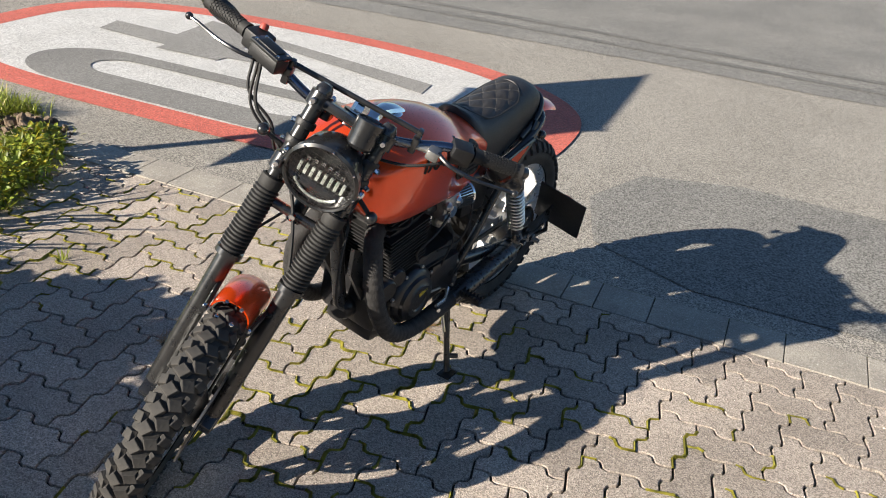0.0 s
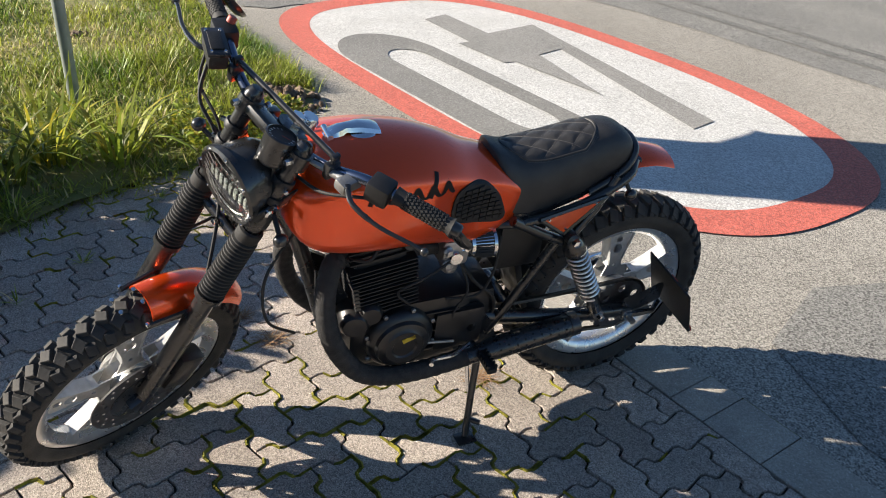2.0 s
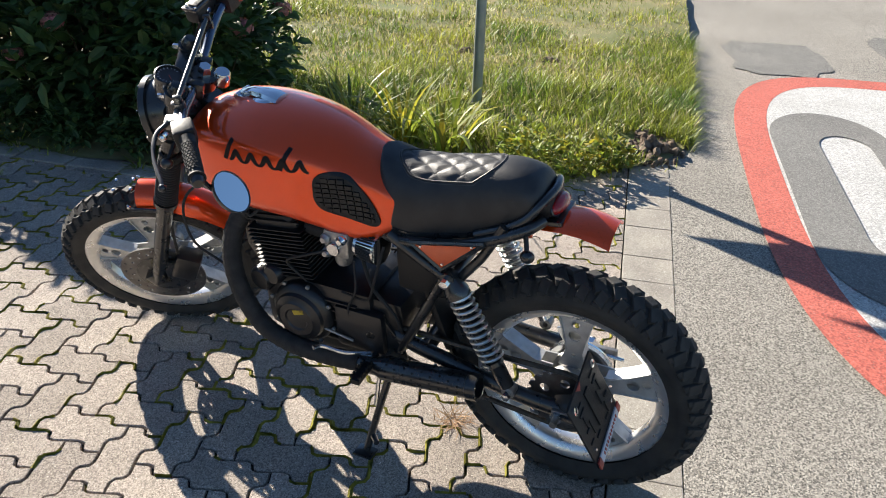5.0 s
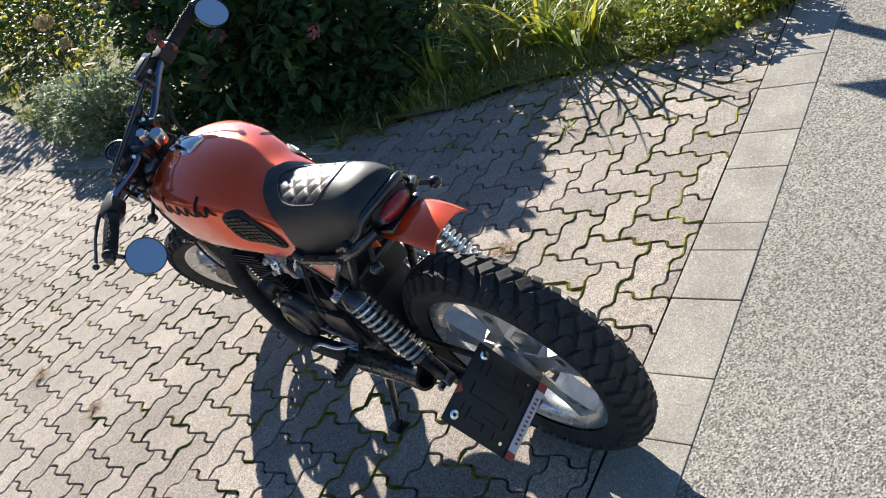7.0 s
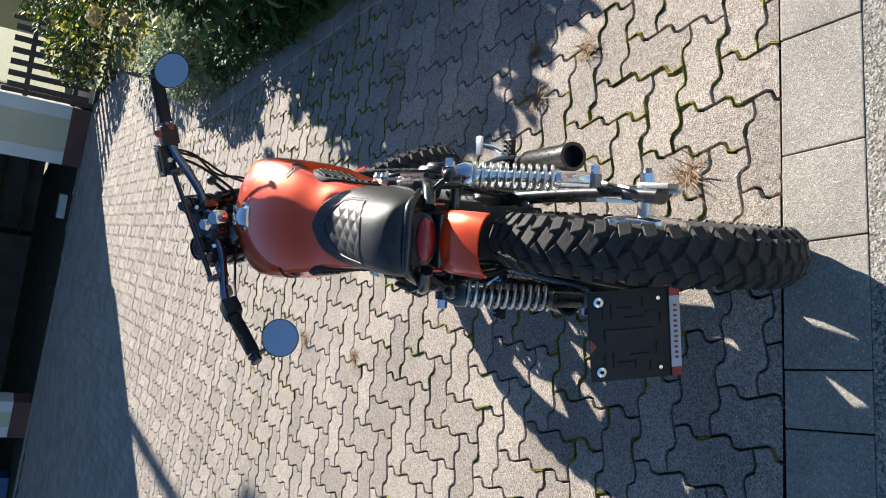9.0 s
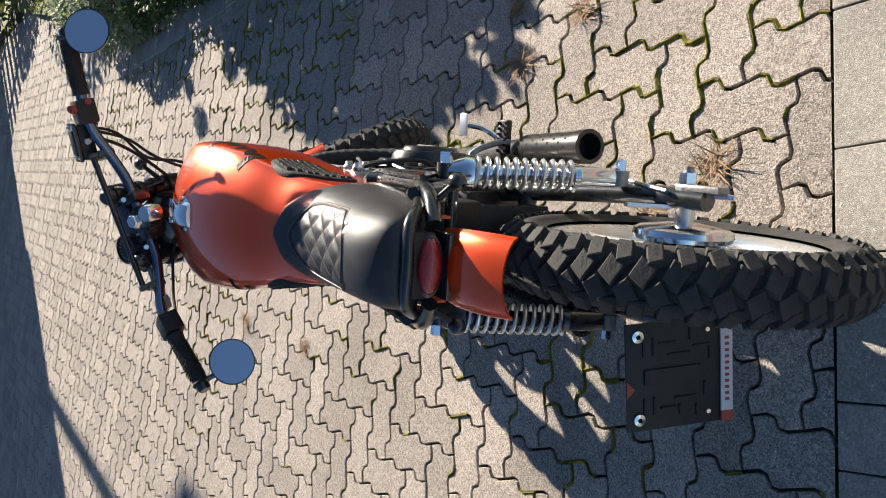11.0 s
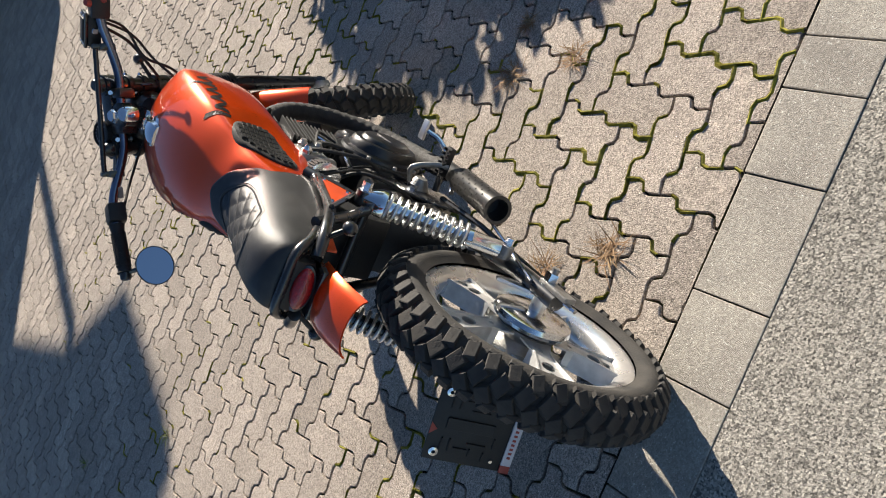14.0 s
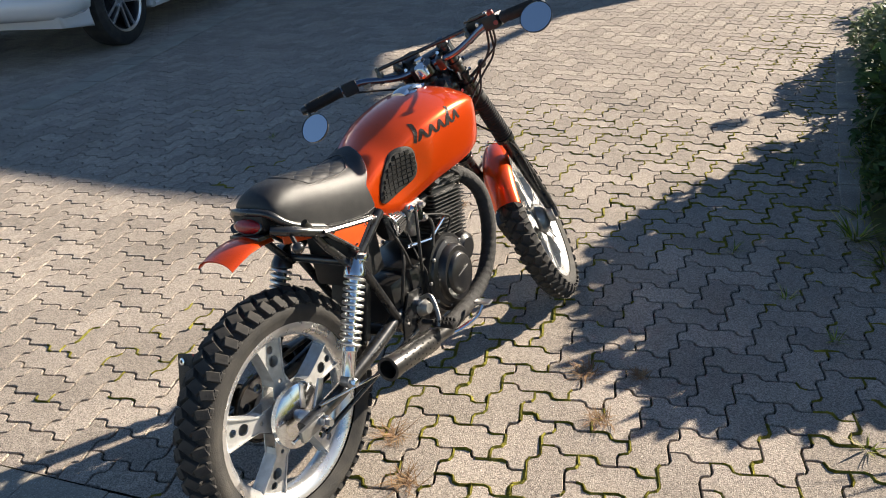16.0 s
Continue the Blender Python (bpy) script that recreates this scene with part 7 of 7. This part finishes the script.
# slatted fence beside the house
fence = empty("fence", HOUSE, "dark brown wooden fence with upright slats on two rails", "fence")
for s in (-0.16, -1.2, -2.25, -3.3, -4.35):
    part("post", box((0.07, 0.07, 1.25), Matrix.Translation((s, -0.06, 0.625)), 0.004), M_DARKWOOD, fence, smooth=False)
for z in (0.28, 0.93):
    part("rail", box((4.3, 0.035, 0.07), Matrix.Translation((-2.26, -0.005, z)), 0.003), M_DARKWOOD, fence, smooth=False)
n = 0
s = -0.25
slat_bm = box((0.085, 0.02, 1.10), None, 0.003)
slat_me = bpy.data.meshes.new("slat")
slat_bm.to_mesh(slat_me)
slat_bm.free()
slat_me.materials.append(M_DARKWOOD)
while s > -4.4:
    ob = new("slat", slat_me)
    ob.parent = fence
    ob.matrix_basis = pose(s, 0.025, 0.64 + random.uniform(-0.006, 0.006), 0, random.uniform(-0.4, 0.4), 0)
    s -= 0.165
# added low white block that shows in the gaps below the lower rail
tagged(link_mesh("kerb_fence", box((4.4, 0.10, 0.24), Matrix.Translation((-2.3, -0.22, 0.12)), 0.01), M_RENDER_WHITE, None, False, HOUSE), "low white block behind the slatted fence", "kerb", kind="structure")
neighbour = empty("neighbour_house", HOUSE @ Matrix.Translation((-3.2, -8.5, 0)), "pale yellow house wall behind the fence", "house")
part("wall", box((6.0, 0.3, 3.2), Matrix.Translation((0, 0, 1.6))), M_RENDER_YELLOW, neighbour, "pale yellow rendered wall", smooth=False)
part("roof", prism([(-0.6, 0), (0.5, 0), (0, 0.4)], 6.6, Matrix.Translation((-3.3, 0, 3.204)) @ Matrix(((0, 0, 1, 0), (1, 0, 0, 0), (0, 1, 0, 0), (0, 0, 0, 1)))), M_ROOF, neighbour, smooth=False)

# pale gutter slabs between the driveway and the car's bay
GUT = spline([(-4.55, 3.2, 0), (-4.62, 4.2, 0), (-4.8, 5.4, 0), (-5.1, 7.0, 0), (-5.5, 9.0, 0)], 4)
drain = empty("drain_slabs", Matrix(), "row of pale concrete gutter slabs across the paving", "paving")
for a, b in zip(GUT, GUT[1:]):
    d = b - a
    part("slab", box((d.length - 0.01, 0.24, 0.03), Matrix.Translation((a + b) / 2 + Vector((0, 0, -0.007))) @ Matrix.Rotation(math.atan2(d.y, d.x), 4, "Z"), 0.004), M_KERB, drain, smooth=False)


def hatchback(m):
    """A white five-door hatchback; y forward from the rear axle, x right, in metres, at its own scale."""
    car = empty("car", m, "white hatchback parked in the shade beside the house", "car")
    R, WB, HW = 0.325, 2.85, 0.885
    low, pts = 0.19, []

    def arch(c):
        return [(c + 0.375 * math.cos(a), 0.325 + 0.375 * math.sin(a)) for a in (radians(-18 + 216 * k / 14) for k in range(15))]
    under = [(WB + 0.78, 0.22)] + arch(WB) + [(WB - 0.39, low), (0.39, low)] + arch(0) + [(-0.68, 0.26), (-0.76, 0.42), (-0.74, 0.62), (-0.66, 0.90), (-0.55, 0.98)]
    over = [(0.4, 0.985), (1.6, 0.97), (2.4, 0.93), (3.3, 0.80), (3.64, 0.62), (3.68, 0.40)]
    outline = under + over
    side = Matrix(((0, 0, 1, 0), (1, 0, 0, 0), (0, 1, 0, 0), (0, 0, 0, 1)))
    bm = prism(outline, 2 * HW, Matrix.Translation((-HW, 0, 0)) @ side)
    bmesh.ops.bevel(bm, geom=[e for e in bm.edges if abs(e.verts[0].co.x - e.verts[1].co.x) < 1e-5], offset=0.035, segments=3, profile=0.6, affect="EDGES")
    body = part("body", bm, M_CARPAINT, car, "white lacquered body")
    cab = [[Vector((x, y, z)) for x, y, z in ((-w, y0, 0.975), (-w * 0.80, y0 + dy, z1), (w * 0.80, y0 + dy, z1), (w, y0, 0.975))] for y0, dy, z1, w in ((-0.60, 0.02, 1.0, 0.82), (-0.50, 0.12, 1.30, 0.83), (-0.1, 0.05, 1.43, 0.83), (0.9, 0, 1.47, 0.83), (1.5, -0.05, 1.42, 0.82), (2.35, -0.25, 1.0, 0.80))]
    part("cabin", loft(cab), M_CARPAINT, body, "white roof and pillars", smooth=False)
    for s in (-1, 1):
        for win in ([(-0.28, 1.02), (0.50, 1.02), (0.50, 1.38), (0.0, 1.35)], [(0.58, 1.02), (1.95, 1.02), (1.40, 1.36), (0.58, 1.39)]):
            bm = bmesh.new()
            bm.faces.new([bm.verts.new((s * (0.835 - 0.165 * (z - 0.975) / 0.47), y, z)) for y, z in win])
            bmesh.ops.solidify(bm, geom=bm.faces[:], thickness=0.01)
            part("side_window", bm, M_CARGLASS, car, "dark side window", smooth=False)
        door_line = bmesh.new()
        for line in ([(0.42, 0.26), (0.30, 0.62), (0.05, 0.82), (0.02, 0.95)], [(1.5, 0.24), (1.42, 0.55), (1.40, 0.95)], [(2.45, 0.24), (2.48, 0.6), (2.4, 0.92)], [(0.42, 0.26), (2.45, 0.24)]):
            add_tube(door_line, spline([(s * (HW + 0.0005), y, z) for y, z in line], 5), 0.004, 4)
        part("door_gap", door_line, M_INK, body, "dark gap round the doors")
        for y in (0.62, 1.55):
            part("door_handle", tube(spline([(s * HW, y - 0.1, 0.80), (s * (HW + 0.025), y, 0.805), (s * HW, y + 0.1, 0.80)], 4), 0.014, 8), M_CARPAINT, body)
        part("sill", tube([(s * (HW - 0.01), 0.38, 0.225), (s * (HW - 0.01), 2.45, 0.225)], 0.035, 8), M_CARPAINT, body, "white sill")
        part("tail_lamp", box((0.05, 0.2, 0.16), Matrix.Translation((s * 0.84, -0.62, 0.80)), 0.02), M_REDLENS, body, "red tail lamp")
        for c in (0.0, WB):
            wm = Matrix.Translation((s * 0.80, c, R)) @ Matrix.Rotation(radians(90 * s), 4, "Y")
            wheel_ob = part("wheel", lathe([(0.205, -0.10), (0.215, 0.06), (0.228, 0.075), (0.222, 0.082), (0.206, 0.06), (0.19, -0.06), (0.02, -0.05), (0, -0.05)], wm, 40), M_ENGINE, car, "alloy wheel with five twin spokes")
            part("tyre", lathe([(0.215, -0.11), (0.29, -0.115), (0.315, -0.09), (R, -0.05), (R, 0.045), (0.315, 0.075), (0.29, 0.09), (0.228, 0.084)], wm, 48), M_TYRE, wheel_ob, "black road tyre")
            part("rim_edge", lathe([(0.212, 0.070), (0.229, 0.078), (0.229, 0.088), (0.212, 0.080)], wm, 44, True), M_ALLOY, wheel_ob)
            part("hub_cap", lathe([(0.055, 0.02), (0.055, 0.055), (0.035, 0.066), (0, 0.068)], wm, 24), M_ALLOY, wheel_ob)
            for k in range(5):
                for q in (-1, 1):
                    part("spoke", prism([(0.03, q * 0.020 - 0.009), (0.215, q * 0.036 - 0.012), (0.215, q * 0.036 + 0.012), (0.03, q * 0.020 + 0.009)], 0.022, wm @ Matrix.Rotation(2 * math.pi * k / 5 + 0.3, 4, "Z") @ Matrix.Translation((0, 0, 0.050)), 0.003), M_ALLOY, wheel_ob, smooth=False)
    part("bumper", tube(spline([(-0.86, -0.45, 0.42), (-0.80, -0.70, 0.42), (0, -0.78, 0.42), (0.80, -0.70, 0.42), (0.86, -0.45, 0.42)], 5), 0.10, 10), M_CARPAINT, body, "white rear bumper")
    return car


CAR_YAW = 7.0
hatchback(Matrix.Translation((-5.2, 5.25, 0)) @ Matrix.Rotation(radians(CAR_YAW), 4, "Z") @ Matrix.Scale(1.34, 4) @ Matrix.Translation((-0.885, 0, 0)))

# ---- pavers ----
single, joined, cut_bm = [], bmesh.new(), bmesh.new()
ct, st = math.cos(PAVE_TURN), math.sin(PAVE_TURN)
spots = []
for i in range(-110, 60):
    for j in range(-30, 160):
        kind = (i + j) % 4
        if kind not in (3, 1):
            continue
        along = kind == 3
        u, v = (i + (1.0 if along else 0.5) + PAVE_OFF[0]) * PAVE_W, (j + (0.5 if along else 1.0) + PAVE_OFF[1]) * PAVE_W
        x, y = u * ct - v * st, u * st + v * ct
        if inside(x, y, PAVED):
            spots.append((x, y, along))
spots.sort(key=lambda s: (s[0] + 0.55) ** 2 + (0.75 * (s[1] - 0.75)) ** 2)
paver_mesh = {}
for kind in (True, False):
    bm = bmesh.new()
    add_paver(bm, PAVER_RINGS[kind], Matrix())
    me = bpy.data.meshes.new("paver")
    bm.to_mesh(me)
    bm.free()
    me.materials.append(M_PAVER)
    paver_mesh[kind] = me
count = 0
verts, faces = [], []
for x, y, along in spots:
    m = Matrix.Translation((x, y, 0.0)) @ Matrix.Rotation(PAVE_TURN + radians(random.uniform(-0.5, 0.5)), 4, "Z") @ pose(0, 0, random.uniform(-0.0018, 0.0012), random.uniform(-0.5, 0.5), random.uniform(-0.5, 0.5))
    if y < KERB_IN + 0.16:
        if y > KERB_IN - 0.1:
            add_paver(cut_bm, PAVER_RINGS[along], m)
    elif count < 300:
        ob = new("paver", paver_mesh[along])
        ob.parent = pavement
        ob.matrix_basis = m
        count += 1
    else:
        base = len(verts)
        rings = PAVER_RINGS[along]
        k = len(rings[0])
        for ring in rings:
            verts.extend(tuple(m @ Vector((p.x, p.y, z))) for p, z in ring)
        faces.append(tuple(range(base, base + k)))
        for r in range(2):
            for q in range(k):
                faces.append((base + r * k + q, base + (r + 1) * k + q, base + (r + 1) * k + (q + 1) % k, base + r * k + (q + 1) % k))
rest = bpy.data.meshes.new("pavers_joined")
rest.from_pydata(verts, [], faces)
rest.materials.append(M_PAVER_FAR)
tagged(new("pavers_joined", rest), "more wavy concrete pavers of the driveway", kind="stuff").parent = pavement
bmesh.ops.triangulate(cut_bm, faces=cut_bm.faces[:])
bmesh.ops.bisect_plane(cut_bm, geom=cut_bm.verts[:] + cut_bm.edges[:] + cut_bm.faces[:], plane_co=(0, KERB_IN + 0.004, 0), plane_no=(0, -1, 0), clear_outer=True)
tagged(link_mesh("pavers_cut", cut_bm, M_PAVER_FAR, pavement), "pavers cut along the slab row", kind="stuff")

# moss that swells out of the joints
moss_v, moss_f = [], []
for x, y, along in spots:
    if not (-3.2 < x < 1.7 and KERB_IN + 0.05 < y < 6.5) or (y > 4.2 and x < 0.3):
        continue
    m = Matrix.Translation((x, y, 0.0)) @ Matrix.Rotation(PAVE_TURN, 4, "Z")
    rim = [m @ Vector((p.x, p.y, 0)) for p, nrm in paver_outline(along, 0.0)]
    for a, b in zip(rim, rim[1:] + rim[:1]):
        c = (a + b) / 2
        patchy = noise.noise(Vector((c.x * 1.1 + 3, c.y * 1.1, 2.0))) + 1.1 * noise.noise(Vector((c.x * 11, c.y * 11, 5.0))) + 0.34 * (1 - min(1.0, math.hypot((c.x - 0.25) / 1.3, (c.y - 0.9) / 1.5)))
        patchy -= 0.30 * max(0.0, -0.5 - c.x) + (0.45 if c.x < -0.55 and c.y < 0.55 else 0.0)
        if c.y > 2.2:
            patchy += 0.34 * max(0.0, 1 - abs(c.x - 0.85 - 0.05 * (c.y - 2.2)) / 0.5)
        if patchy < 0.21 or c.y < KERB_IN + 0.012:
            continue
        w = 0.004 + 0.006 * min(1.0, (patchy - 0.21) * 2.2)
        d = (b - a).normalized()
        side = Vector((-d.y, d.x, 0))
        i = len(moss_v)
        for q in (a - d * 0.003, b + d * 0.003):
            r = noise.noise(q * 90)
            moss_v.extend((q - side * w, q + Vector((0, 0, 0.0038 + 0.005 * r)), q + side * w))
            moss_v[-1].z = moss_v[-3].z = -0.003
        moss_f.extend(((i, i + 1, i + 4, i + 3), (i + 1, i + 2, i + 5, i + 4)))
moss = mesh_of("moss", moss_v, moss_f, M_MOSS)
tagged(moss, "yellow-green moss in the joints of the pavers", "moss", kind="stuff")
